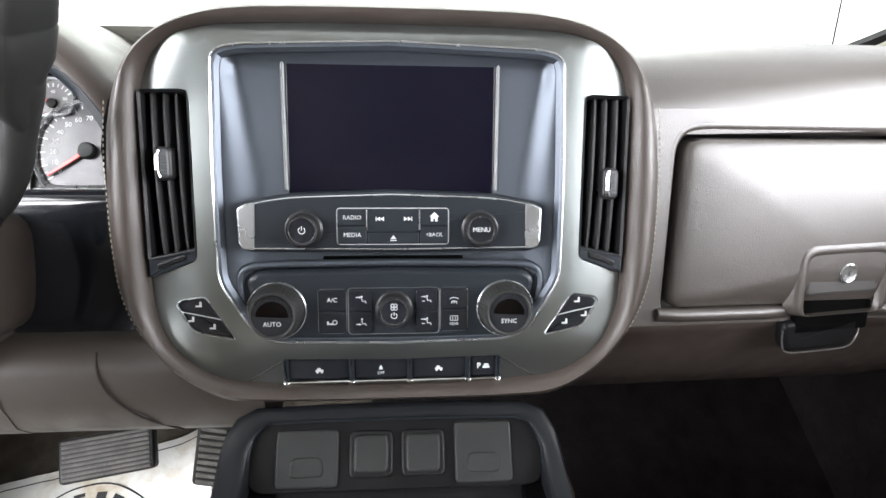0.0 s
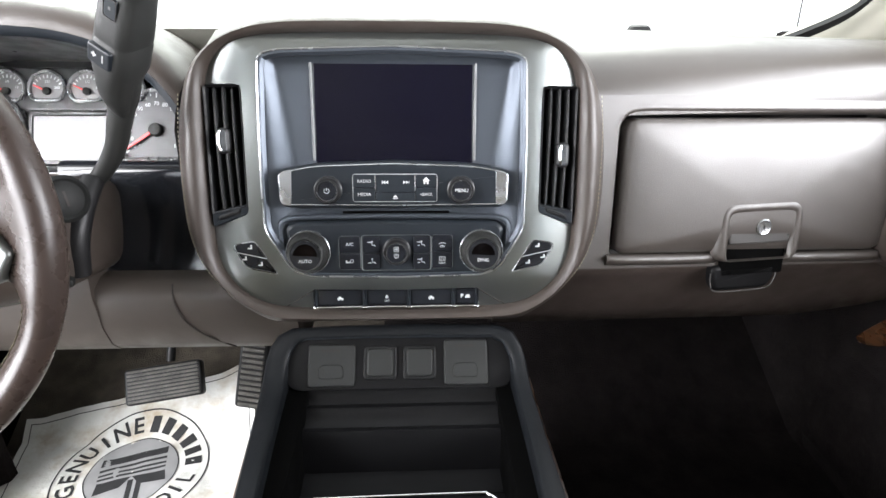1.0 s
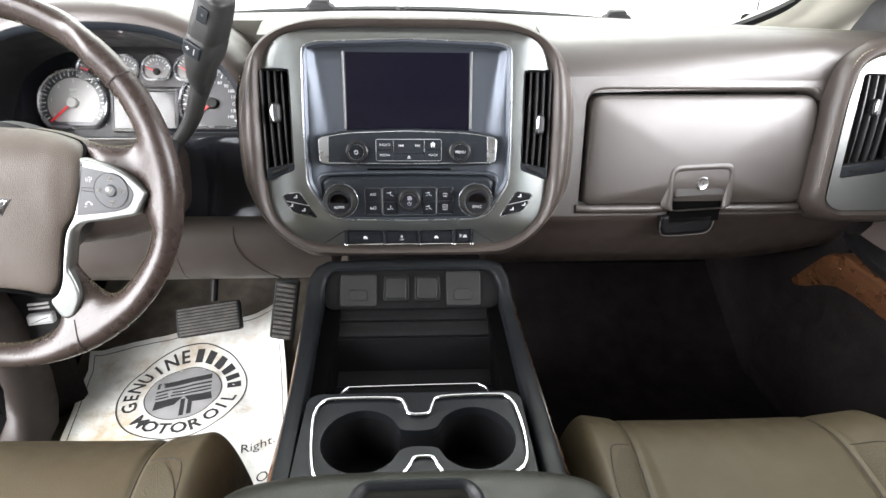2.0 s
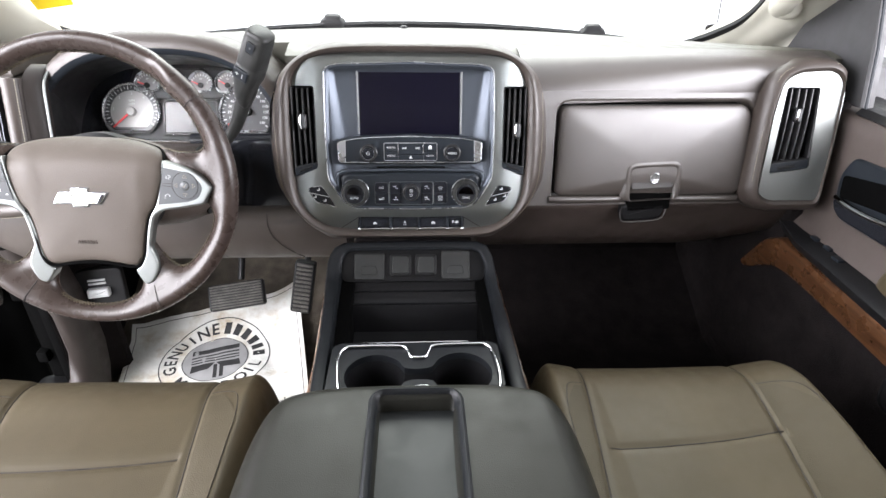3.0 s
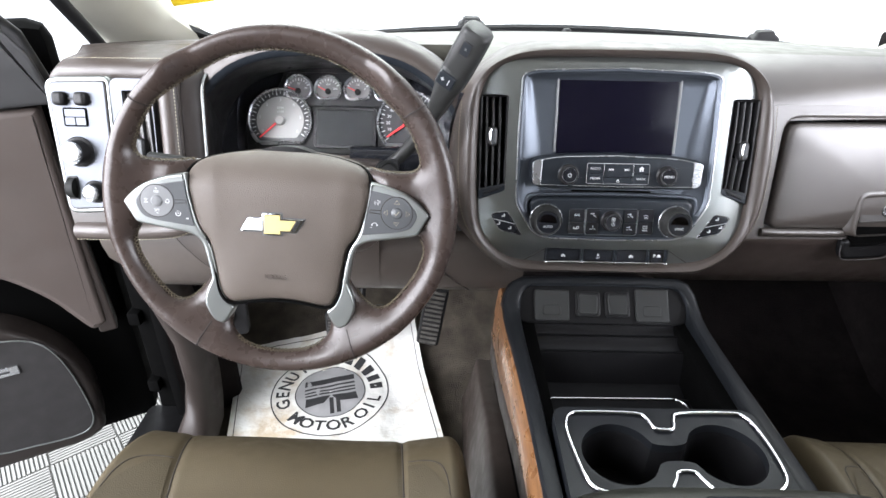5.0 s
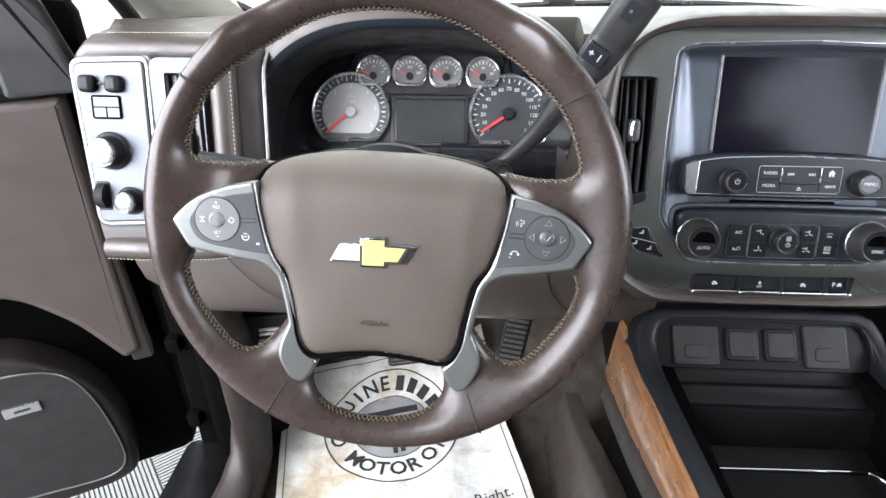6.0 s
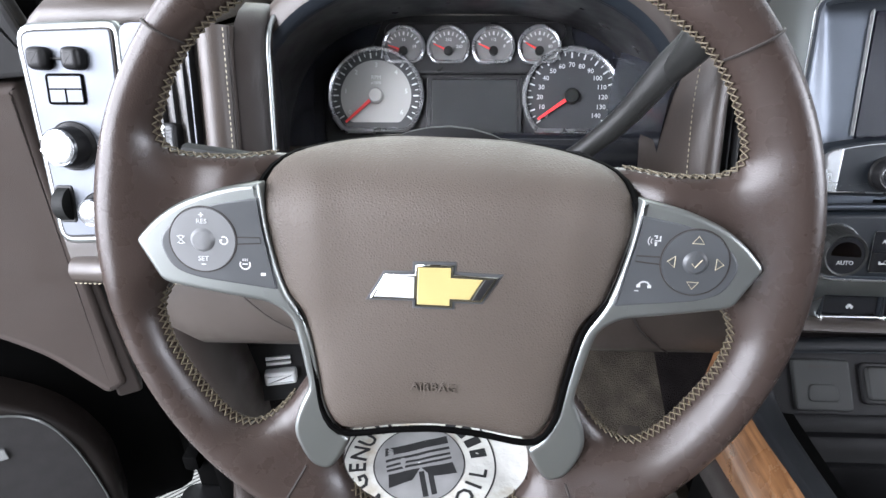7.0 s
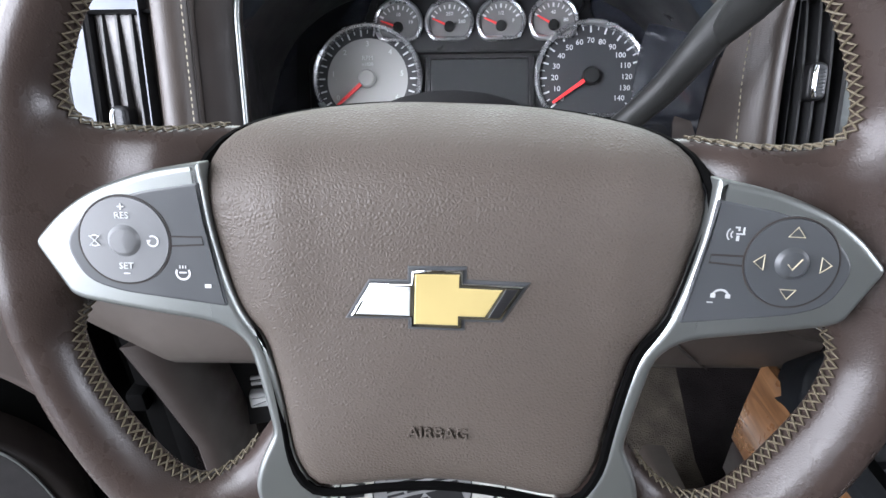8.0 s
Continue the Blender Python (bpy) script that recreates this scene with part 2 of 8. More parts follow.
def fillet(pts, r, n=4):
    """Rounds the corners of a polygon; r may be one radius or one for each corner."""
    out, k = [], len(pts)
    rs = r if isinstance(r, (list, tuple)) else [r] * k
    for i in range(k):
        a, b, c = Vector(pts[i - 1]), Vector(pts[i]), Vector(pts[(i + 1) % k])
        d1, d2 = a - b, c - b
        rr = min(rs[i], d1.length * 0.48, d2.length * 0.48)
        if rr < 1e-5:
            out.append(tuple(b))
            continue
        p, q = b + d1.normalized() * rr, b + d2.normalized() * rr
        for j in range(n + 1):
            t = j / n
            s = (1 - t) ** 2 * p + 2 * t * (1 - t) * b + t * t * q
            out.append((s.x, s.y))
    return out


def smooth_loop(pts, n=6):
    """A closed Catmull-Rom curve through the points."""
    out, k = [], len(pts)
    for i in range(k):
        p0, p1, p2, p3 = [np.array(pts[(i + j - 1) % k], float) for j in range(4)]
        for j in range(n):
            t = j / n
            q = 0.5 * (2 * p1 + (p2 - p0) * t + (2 * p0 - 5 * p1 + 4 * p2 - p3) * t * t + (3 * p1 - p0 - 3 * p2 + p3) * t ** 3)
            out.append(tuple(q))
    return out


def smooth_line(pts, n=6):
    """An unclosed Catmull-Rom curve through the points."""
    out, k = [], len(pts)
    for i in range(k - 1):
        p0, p1, p2, p3 = [np.array(pts[min(max(i + j - 1, 0), k - 1)], float) for j in range(4)]
        for j in range(n):
            t = j / n
            out.append(tuple(0.5 * (2 * p1 + (p2 - p0) * t + (2 * p0 - 5 * p1 + 4 * p2 - p3) * t * t + (3 * p1 - p0 - 3 * p2 + p3) * t ** 3)))
    out.append(tuple(np.array(pts[-1], float)))
    return out


def inset(loop, d):
    k, out = len(loop), []
    for i in range(k):
        a, b, c = Vector(loop[i - 1]), Vector(loop[i]), Vector(loop[(i + 1) % k])
        e1, e2 = (b - a), (c - b)
        if e1.length < 1e-9 or e2.length < 1e-9:
            out.append(tuple(b))
            continue
        e1, e2 = e1.normalized(), e2.normalized()
        n = Vector((-e1.y - e2.y, e1.x + e2.x))
        if n.length < 1e-6:
            n = Vector((-e1.y, e1.x))
        n.normalize()
        cosh = max(0.4, n.dot(Vector((-e1.y, e1.x))))
        q = b + n * d / cosh
        out.append((q.x, q.y))
    return out


def rows_mesh(rows, closed=True, cap0=False, cap1=False, bm=None, ring=False):
    """Skins rows of points; closed: each row is a loop; ring: the last row joins the first."""
    bm = bm or bmesh.new()
    vs = [[bm.verts.new(p) for p in r] for r in rows]
    k = len(rows[0])
    for i in range(len(vs) if ring else len(vs) - 1):
        a, b = vs[i], vs[(i + 1) % len(vs)]
        for j in range(k if closed else k - 1):
            q = [a[j], a[(j + 1) % k], b[(j + 1) % k], b[j]]
            try:
                bm.faces.new(q)
            except ValueError:
                pass
    if cap0:
        bm.faces.new(list(reversed(vs[0])))
    if cap1:
        bm.faces.new(vs[-1])
    return bm


def plate(loop, w0, w1, b=0.001, steps=2, back=True):
    """A slab with the outline loop from w0 up to w1 and a rounded upper edge."""
    loop = ccw(loop)
    rows = [[(x, y, w0) for x, y in loop]]
    for i in range(steps + 1):
        a = i / steps * math.pi / 2
        lp = inset(loop, b * (1 - math.cos(a)))
        rows.append([(x, y, w1 - b + b * math.sin(a)) for x, y in lp])
    rows.append([(x, y, w1) for x, y in inset(loop, b + 0.0003)])
    return rows_mesh(rows, True, back, True)


def polar(loop, n, c=(0, 0)):
    """The loop cut by n even rays from c."""
    out = []
    P = [np.array(p, float) - c for p in loop]
    for i in range(n):
        a = 2 * math.pi * i / n
        d = np.array([math.cos(a), math.sin(a)])
        best = 0
        for j in range(len(P)):
            p, q = P[j - 1], P[j]
            e = q - p
            den = d[0] * e[1] - d[1] * e[0]
            if abs(den) < 1e-12:
                continue
            t = (p[0] * e[1] - p[1] * e[0]) / den
            s = (p[0] * d[1] - p[1] * d[0]) / den
            if t > 0 and -1e-6 <= s <= 1 + 1e-6:
                best = max(best, t)
        out.append((c[0] + d[0] * best, c[1] + d[1] * best))
    return out


def band(outer, inner, prof, n=120, c=(0, 0)):
    """A ring between two outlines; prof: (share from outer to inner, w)."""
    A, B = polar(outer, n, c), polar(inner, n, c)
    return rows_mesh([[(a[0] + (b[0] - a[0]) * s, a[1] + (b[1] - a[1]) * s, w) for a, b in zip(A, B)] for s, w in prof])


def holed(outer, holes, w, down, hole_down):
    """A face with openings, its outer and inner walls turned down."""
    bm = bmesh.new()
    edges, loops = [], []
    for lp in [ccw(outer)] + [ccw(h) for h in holes]:
        vs = [bm.verts.new((x, y, w)) for x, y in lp]
        loops.append((lp, vs))
        edges += [bm.edges.new((vs[i - 1], vs[i])) for i in range(len(vs))]
    bmesh.ops.triangle_fill(bm, edges=edges, use_beauty=True)
    for k, (lp, vs) in enumerate(loops):
        d = down if k == 0 else hole_down
        lo = [bm.verts.new((x, y, w - d)) for x, y in lp]
        for i in range(len(vs)):
            bm.faces.new((vs[i - 1], vs[i], lo[i], lo[i - 1]))
    return bm


def lathe(prof, n=32, c=(0, 0), cap=True):
    """Turned shape about w; prof: (radius, w)."""
    rows = [[(c[0] + r * math.cos(2 * math.pi * i / n), c[1] + r * math.sin(2 * math.pi * i / n), w) for i in range(n)] for r, w in prof]
    return rows_mesh(rows, True, cap and prof[0][0] > 1e-4, cap and prof[-1][0] > 1e-4)


def tube(path, r, n=8, closed=False, squash=1.0):
    """A round bar along a path of 3D points; r: one radius or one for each point."""
    n = 12 if n >= 8 else n
    P = [Vector(p) for p in path]
    k = len(P)
    rs = r if isinstance(r, (list, tuple)) else [r] * k
    rows, up = [], None
    for i in range(k):
        a = P[i - 1] if (i or closed) else P[i]
        b = P[(i + 1) % k] if (i < k - 1 or closed) else P[i]
        t = (b - a).normalized()
        if up is None:
            up = t.orthogonal().normalized()
        up = (up - t * up.dot(t)).normalized()
        sd = t.cross(up)
        rows.append([P[i] + rs[i] * (math.cos(2 * math.pi * j / n) * up + squash * math.sin(2 * math.pi * j / n) * sd) for j in range(n)])
    return rows_mesh(rows, True, not closed, not closed, ring=closed)


def rbox(c, s, r=0.004, seg=2):
    bm = bmesh.new()
    bmesh.ops.create_cube(bm, size=1)
    bmesh.ops.scale(bm, vec=s, verts=bm.verts[:])
    bmesh.ops.bevel(bm, geom=bm.edges[:], offset=min(r, min(s) * 0.49), segments=seg, affect="EDGES", profile=0.5)
    bmesh.ops.translate(bm, vec=c, verts=bm.verts[:])
    return bm


def merged(*bms):
    out = bmesh.new()
    for b in bms:
        me = bpy.data.meshes.new("tmp")
        b.to_mesh(me)
        b.free()
        out.from_mesh(me)
        bpy.data.meshes.remove(me)
    return out


def rect(u0, v0, u1, v1, r=0.0, n=3):
    p = [(u0, v0), (u1, v0), (u1, v1), (u0, v1)]
    return fillet(p, r, n) if r else p


def words(txt, size, u, v, w, thick=0.0002, spin=0.0, bold=0.0):
    """Lettering as a mesh, centred at u, v."""
    cu = bpy.data.curves.new("letters", "FONT")
    cu.body, cu.size, cu.align_x, cu.align_y = txt, size, "CENTER", "CENTER"
    cu.extrude, cu.offset, cu.resolution_u = thick, bold, 2
    ob = bpy.data.objects.new("letters", cu)
    me = bpy.data.meshes.new_from_object(ob)
    bm = bmesh.new()
    bm.from_mesh(me)
    bpy.data.objects.remove(ob)
    bpy.data.curves.remove(cu)
    bpy.data.meshes.remove(me)
    bm.transform(Matrix.Translation((u, v, w)) @ Matrix.Rotation(radians(spin), 4, "Z"))
    return bm


def bars(rects, w, thick=0.0003):
    """Small flat printed marks: each (u0, v0, u1, v1)."""
    bm = bmesh.new()
    for u0, v0, u1, v1 in rects:
        lo = [bm.verts.new((x, y, w)) for x, y in ((u0, v0), (u1, v0), (u1, v1), (u0, v1))]
        hi = [bm.verts.new((x, y, w + thick)) for x, y in ((u0, v0), (u1, v0), (u1, v1), (u0, v1))]
        bm.faces.new(hi)
        for i in range(4):
            bm.faces.new((lo[i - 1], lo[i], hi[i], hi[i - 1]))
    return bm


def stitches(path, length=0.0032, gap=0.0019, r=0.0005):
    """A row of single stitches along a path of 3D points."""
    P = [Vector(p) for p in path]
    bm, s, pos = bmesh.new(), 0.0, []
    for a, b in zip(P, P[1:]):
        L = (b - a).length
        while s < L:
            pos.append((a + (b - a) * (s / L), (b - a).normalized()))
            s += length + gap
        s -= L
    for p, d in pos:
        u = d.orthogonal().normalized()
        v = d.cross(u)
        rows = []
        for k, rr in ((0, 0.35), (0.25, 1), (0.75, 1), (1, 0.35)):
            rows.append([p + d * length * k + r * rr * (math.cos(i * math.pi / 2) * u + math.sin(i * math.pi / 2) * v) for i in range(4)])
        rows_mesh(rows, True, True, True, bm)
    return bm

# ---- cab shell ----


def floor_z(y):
    return 0.0 if y < 0.69 else (y - 0.69) * 0.52


def dash_drop(x, y):
    """How much the pad falls away towards its ends near the windscreen."""
    return 0.034 * (x / 0.73) ** 2 * max(0.0, min(1.0, (y - 0.55) / 0.35))


def base_y(x):
    return 0.985 - 0.12 * (x / 0.73) ** 2


ys = [-1.7, -0.6, 0.3, 0.69, 0.80, 0.95, 1.05]
single("floor", rows_mesh([[(x, y, floor_z(y) - 0.004) for y in ys] + [(x, y, floor_z(y) - 0.06) for y in reversed(ys)] for x in (-0.84, -0.05)], True, True, True),
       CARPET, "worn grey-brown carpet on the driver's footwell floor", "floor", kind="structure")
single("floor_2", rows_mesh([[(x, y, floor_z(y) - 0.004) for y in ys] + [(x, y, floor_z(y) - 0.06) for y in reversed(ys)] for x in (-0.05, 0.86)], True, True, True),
       CARPETD, "black carpet on the passenger's footwell floor, deepened for shade", "floor", kind="structure")
single("wall_front", rbox((0, 1.08, 0.31), (1.76, 0.04, 0.68), 0.005), BODY, "black firewall closing the cab under the windscreen", "wall", kind="structure")
single("wall_rear_low", rbox((0, -1.72, 0.3), (1.76, 0.06, 0.84), 0.005), GREYP, "plain rear wall of the cab under its window", "wall", kind="structure")
single("wall_rear_high", rbox((0, -1.66, 1.20), (1.76, 0.06, 0.16), 0.005), LINER, "plain rear wall of the cab over its window", "wall", kind="structure")
for sx in (-1, 1):
    single("wall_rear_corner", rbox((sx * 0.80, -1.69, 0.92), (0.16, 0.06, 0.44), 0.005), LINER, "plain rear corner post of the cab", "pillar", kind="structure")
    single("wall_side_rear", rbox((sx * 0.88, -1.05, 0.32), (0.06, 1.3, 0.76), 0.01), BODY, "plain closed rear door panel", "wall", kind="structure")
    single("pillar_middle", rows_mesh([[(sx * (0.90 - 0.18 * max(0, z - 0.7) / 0.5), y, z) for y in (-0.50, -0.38)] + [(sx * (0.83 - 0.18 * max(0, z - 0.7) / 0.5), y, z) for y in (-0.38, -0.50)] for z in (0, 0.7, 1.27)], True, True, True),
           PILLAR, "beige middle roof post of the cab", "pillar", kind="structure")
    single("rail_roof", rbox((sx * 0.70, -0.68, 1.255), (0.10, 1.95, 0.07), 0.02), LINER, "cloth-covered roof side rail", "rail", kind="structure")
for sx in (-1, 1):
    single("window_rear_side", rows_mesh([[(sx * x, y, z) for y in (-1.68, -0.49)] + [(sx * (x - 0.006), y, z) for y in (-0.49, -1.68)] for x, z in ((0.885, 0.68), (0.86, 0.80), (0.71, 1.25))], True, True, True), TINT, "dark privacy glass in the rear door", "window", kind="structure").visible_shadow = sx > 0
single("window_rear", rbox((0, -1.70, 0.92), (1.46, 0.008, 0.44), 0.002), TINTD, "dark privacy glass of the rear window", "window", kind="structure")
single("ceiling", rbox((0, -0.70, 1.29), (1.5, 1.95, 0.05), 0.02), LINER, "pale cloth headliner of the cab", "ceiling", kind="structure")
single("header_rail", rbox((0, 0.25, 1.25), (1.36, 0.12, 0.07), 0.02), LINER, "pale cloth header over the windscreen", "rail", kind="structure")


def pillar(sx, dx, dy, label):
    """The slanted trim beside the windscreen."""
    line = smooth_line([(0.775, 0.93, 0.68), (0.788, 0.85, 0.735), (0.80, 0.76, 0.80), (0.795, 0.62, 0.895), (0.76, 0.45, 1.02), (0.69, 0.22, 1.23)], 5)
    rows = []
    for i, (x, y, z) in enumerate(line):
        k = 1 + 0.5 * max(0, 1 - i / 9)
        pts = [(-0.066, 0.030), (-0.058, 0.012), (-0.040, -0.014), (-0.010, -0.030), (0.022, -0.034), (0.05, -0.026), (0.062, -0.005), (0.062, 0.045), (0.0, 0.06), (-0.055, 0.055)]
        rows.append([(sx * (x + dx + k * a), y + dy + b * 0.8, z + b * 0.62) for a, b in pts])
    return single("pillar_trim", rows_mesh(rows, True, True, True), PILLAR, label, "pillar", kind="structure", sharp=50)


pillar(1, 0.012, 0.0, "light beige plastic trim on the slanted windscreen post")
pillar(-1, 0.05, -0.04, "light beige plastic trim on the slanted windscreen post")
handle = thing("grab_handle", (0.77, 0.55, 0.93), "light beige grab handle on the windscreen post", "handle")
part("grip", tube(smooth_line([(0.755, 0.70, 0.835), (0.735, 0.66, 0.853), (0.722, 0.58, 0.905), (0.705, 0.50, 0.965), (0.69, 0.42, 1.02), (0.70, 0.38, 1.05)], 5), 0.024, 12), PILLAR, handle)
part("cap", rbox((0.762, 0.700, 0.836), (0.05, 0.07, 0.05), 0.022, 4), PILLAR, handle)

# glass and what lies on it
gx = [-0.72 + 0.12 * i for i in range(13)]
ws = []
for s in (0.0, 0.25, 0.5, 0.75, 1.0):
    ws.append([((x * (1.10 - 0.26 * s)), base_y(x) + 0.012 - (base_y(x) - 0.28) * s, 0.748 - 0.03 * (x / 0.73) ** 2 + (0.44 + 0.03 * (x / 0.73) ** 2) * s) for x in gx])
glass = rows_mesh(ws, False)
wsob = single("window_1", glass, CLEAR, "clear windscreen over the dashboard", "window", kind="structure")
wsob.visible_shadow = False
frit = bmesh.new()
for sx, pts in ((1, [(0.60, 0.875, 0.716), (0.665, 0.852, 0.735), (0.70, 0.825, 0.755), (0.728, 0.785, 0.788), (0.73, 0.73, 0.835), (0.715, 0.68, 0.87), (0.69, 0.55, 0.95)]),
                (-1, [(-0.68, 0.868, 0.718), (-0.752, 0.847, 0.740), (-0.792, 0.812, 0.766), (-0.803, 0.75, 0.815), (-0.80, 0.68, 0.865), (-0.77, 0.55, 0.95)])):
    edge = smooth_line(pts, 5)
    wd = [0.003 + 0.006 * math.sin(math.pi * min(1, i / (len(edge) - 1) * 1.6)) for i in range(len(edge))]
    rows_mesh([[(x, y, z) for x, y, z in edge], [(x - sx * h, y - 0.002, z + h) for (x, y, z), h in zip(edge, wd)], [(x - sx * h, y + 0.006, z + h + 0.005) for (x, y, z), h in zip(edge, wd)], [(x, y + 0.01, z + 0.004) for x, y, z in edge]], False, bm=frit, ring=True)
single("weather_strip", tube(smooth_line([(-0.845, 0.69, 0.715), (-0.842, 0.62, 0.785), (-0.838, 0.545, 0.855), (-0.81, 0.40, 0.98), (-0.75, 0.22, 1.13)], 5), 0.011, 8), BLACK, "black rubber strip on the door opening edge", "trim", kind="structure")
single("trim", frit, BLACK, "black rubber edging in the windscreen corners", "trim", kind="structure")
st = basis((-0.708, 0.735, 0.832), lean=-38, turn=-4)
single("windscreen_sticker", plate([(-0.045, -0.030), (0.040, -0.014), (0.048, 0.085), (-0.040, 0.078)], 0, 0.001, 0.0003), YELLOW, "plain yellow sticker on the windscreen corner", "sticker", M=st)

cowl = thing("wiper_cowl", (0, 1.03, 0.72), "black plastic wiper cowl outside the windscreen", "cowl")
cx = [-0.7 + 0.1 * i for i in range(15)]
part("cowl_panel", rows_mesh([[(x, base_y(x) + d, 0.754 - 0.034 * (x / 0.73) ** 2 + h) for x in cx] for d, h in ((0.016, -0.03), (0.016, -0.003), (0.022, 0.0), (0.045, -0.012), (0.045, -0.06))], False, ring=True), BLACK, cowl)
for x in (-0.195, 0.452):
    by_, bz_ = base_y(x) + 0.030, 0.750 - 0.03 * (x / 0.73) ** 2
    part("wiper_pivot", rows_mesh([[(x + a * k, by_ + b * k, bz_ + h) for a, b in fillet([(-0.031, -0.016), (0.031, -0.016), (0.031, 0.018), (-0.031, 0.018)], 0.012, 4)] for k, h in ((1.0, -0.012), (1.0, 0.002), (0.92, 0.005), (0.70, 0.0075), (0.64, 0.0115), (0.54, 0.0140), (0.2, 0.0145))], True, True, True), BLACK, cowl, sharp=50)
part("radio_antenna", tube([(0.788, 1.0, 0.60), (0.786, 1.0, 0.70), (0.779, 1.0, 0.85), (0.765, 1.0, 1.3)], [0.004, 0.0016, 0.0014, 0.0012], 8), BLACK, cowl, "thin black radio antenna")
part("wiper_arm", tube([(-0.45, 0.965, 0.720), (-0.2, 1.0, 0.741), (0.05, 1.01, 0.741), (0.45, 0.985, 0.725)], 0.003, 6), BLACK, cowl)

# ---- booth outside ----
single("ground", rbox((0, -1.0, -0.62), (9, 9, 0.04), 0.002), BOOTH, "pale grey floor of a white photo booth", "ground", kind="structure")
ribs = bmesh.new()
T = 0.20
for ix in range(-12, -2):
    for iy in range(-3, 12):
        for k in range(16):
            c = (k + 0.5) / 16 * T
            x0, y0 = ix * T, iy * T
            if (ix + iy) % 2:
                a = (x0 + c - 0.004, y0 + 0.004, x0 + c + 0.004, y0 + T - 0.004)
            else:
                a = (x0 + 0.004, y0 + c - 0.004, x0 + T - 0.004, y0 + c + 0.004)
            lo = [ribs.verts.new((x, y, -0.600)) for x, y in ((a[0], a[1]), (a[2], a[1]), (a[2], a[3]), (a[0], a[3]))]
            hi = [ribs.verts.new((x, y, -0.588)) for x, y in ((a[0], a[1]), (a[2], a[1]), (a[2], a[3]), (a[0], a[3]))]
            ribs.faces.new(hi)
            for i in range(4):
                ribs.faces.new((lo[i - 1], lo[i], hi[i], hi[i - 1]))
spin = Matrix.Translation((-1.3, 0.8, 0)) @ Matrix.Rotation(radians(40), 4, "Z") @ Matrix.Translation((1.3, -0.8, 0))
single("floor_ribs", ribs, BOOTH, "pale ribbed plastic floor tiles laid crosswise", "floor tiles", kind="stuff", M=spin)

# ---- dashboard ----
dash = thing("dashboard", (0, 0.9, 0.35), "brown padded dashboard with a taupe top", "dashboard")


def top_line(x, y0):
    """From the windscreen to y0 along the upper pad."""
    by = base_y(x)
    ks = [1.0, 0.85, 0.7, 0.5, 0.3, 0.15, 0.0]
    pts = []
    for k in ks:
        y = y0 + (by - y0) * k
        z = 0.773 - 0.026 * max(0, (y - 0.70) / 0.28) ** 1.5
        pts.append((y, z - dash_drop(x, y)))
    return pts


def passenger_profile(x):
    e = max(0, (x - 0.62) / 0.2)
    tp = top_line(x, 0.60)
    front = [(0.562, 0.768 - 0.3 * dash_drop(x, 0.7)), (0.530, 0.757), (0.511, 0.741), (0.5005, 0.722), (0.4955, 0.708), (0.4945, 0.694)]
    return tp, front


xs = [-0.225, -0.1, 0.0, 0.1, 0.2, 0.26, 0.3, 0.38, 0.46, 0.54, 0.60, 0.64, 0.665, 0.69, 0.74, 0.79, 0.83]
rows, rolls = [], []
for x in xs:
    tp, fr = passenger_profile(x)
    if x <= 0.67:
        sw = 0.0125 + 0.122 * (x - 0.45)
        fr = [(y + sw * k, z) for (y, z), k in zip(fr, (0.0, 0.30, 0.58, 0.80, 0.95, 1.0))]
    rows.append([(x, y, z) for y, z in tp + [(0.56, 0.760), (0.56, 0.70), (0.9, 0.69)]])
    if 0.15 < x < 0.80:
        back = [(0.575, 0.685), (0.60, 0.70)]
        if x > 0.67:
            fr = [(0.562, 0.768 - 0.3 * dash_drop(x, 0.7)), (0.545, 0.763), (0.532, 0.758), (0.525, 0.754), (0.529, 0.7515), (0.545, 0.751)]
            back = [(0.555, 0.751), (0.595, 0.753)]
        rolls.append([(x, y, z) for y, z in [(0.595, 0.7725 - dash_drop(x, 0.6))] + fr + back])
part("upper_pad", rows_mesh(rows, True, True, True), TOPPAD, dash, "taupe grained pad", sharp=60)
part("front_roll", rows_mesh(rolls, True, True, True), DASH, dash, "brown padded roll", sharp=60)
# the face below the pad, brown: round the glove box and under it
G = basis((0.45, 0.488, 0.60), 10, 7)
glove_hole = fillet([(-0.188, -0.0745), (0.200, -0.0925), (0.2050, -0.060), (0.2050, 0.066), (0.188, 0.0872), (-0.183, 0.096)], [0.008, 0.012, 0.02, 0.02, 0.02, 0.02], 5)
glove_edge = fillet([(-0.194, -0.0755), (0.206, -0.0935), (0.2125, -0.060), (0.2130, 0.072), (0.195, 0.0985), (-0.192, 0.1075)], [0.008, 0.012, 0.02, 0.03, 0.03, 0.03], 5)
part("glove_surround", holed([(-0.30, -0.085), (0.225, -0.110), (0.225, 0.108), (0.15, 0.112), (-0.1, 0.118), (-0.30, 0.120)], [glove_edge], 0.0, 0.08, 0.02), DASH, dash, M=G)
part("glove_lip", band(glove_edge, glove_hole, [(0, -0.0005), (0.2, 0.0), (0.42, -0.0008), (0.62, -0.0026), (0.8, -0.006), (0.93, -0.011), (1, -0.018), (1.0, -0.03)], 220, (0.0, 0.0)), DASH, dash, M=G, sharp=60)
rows = []
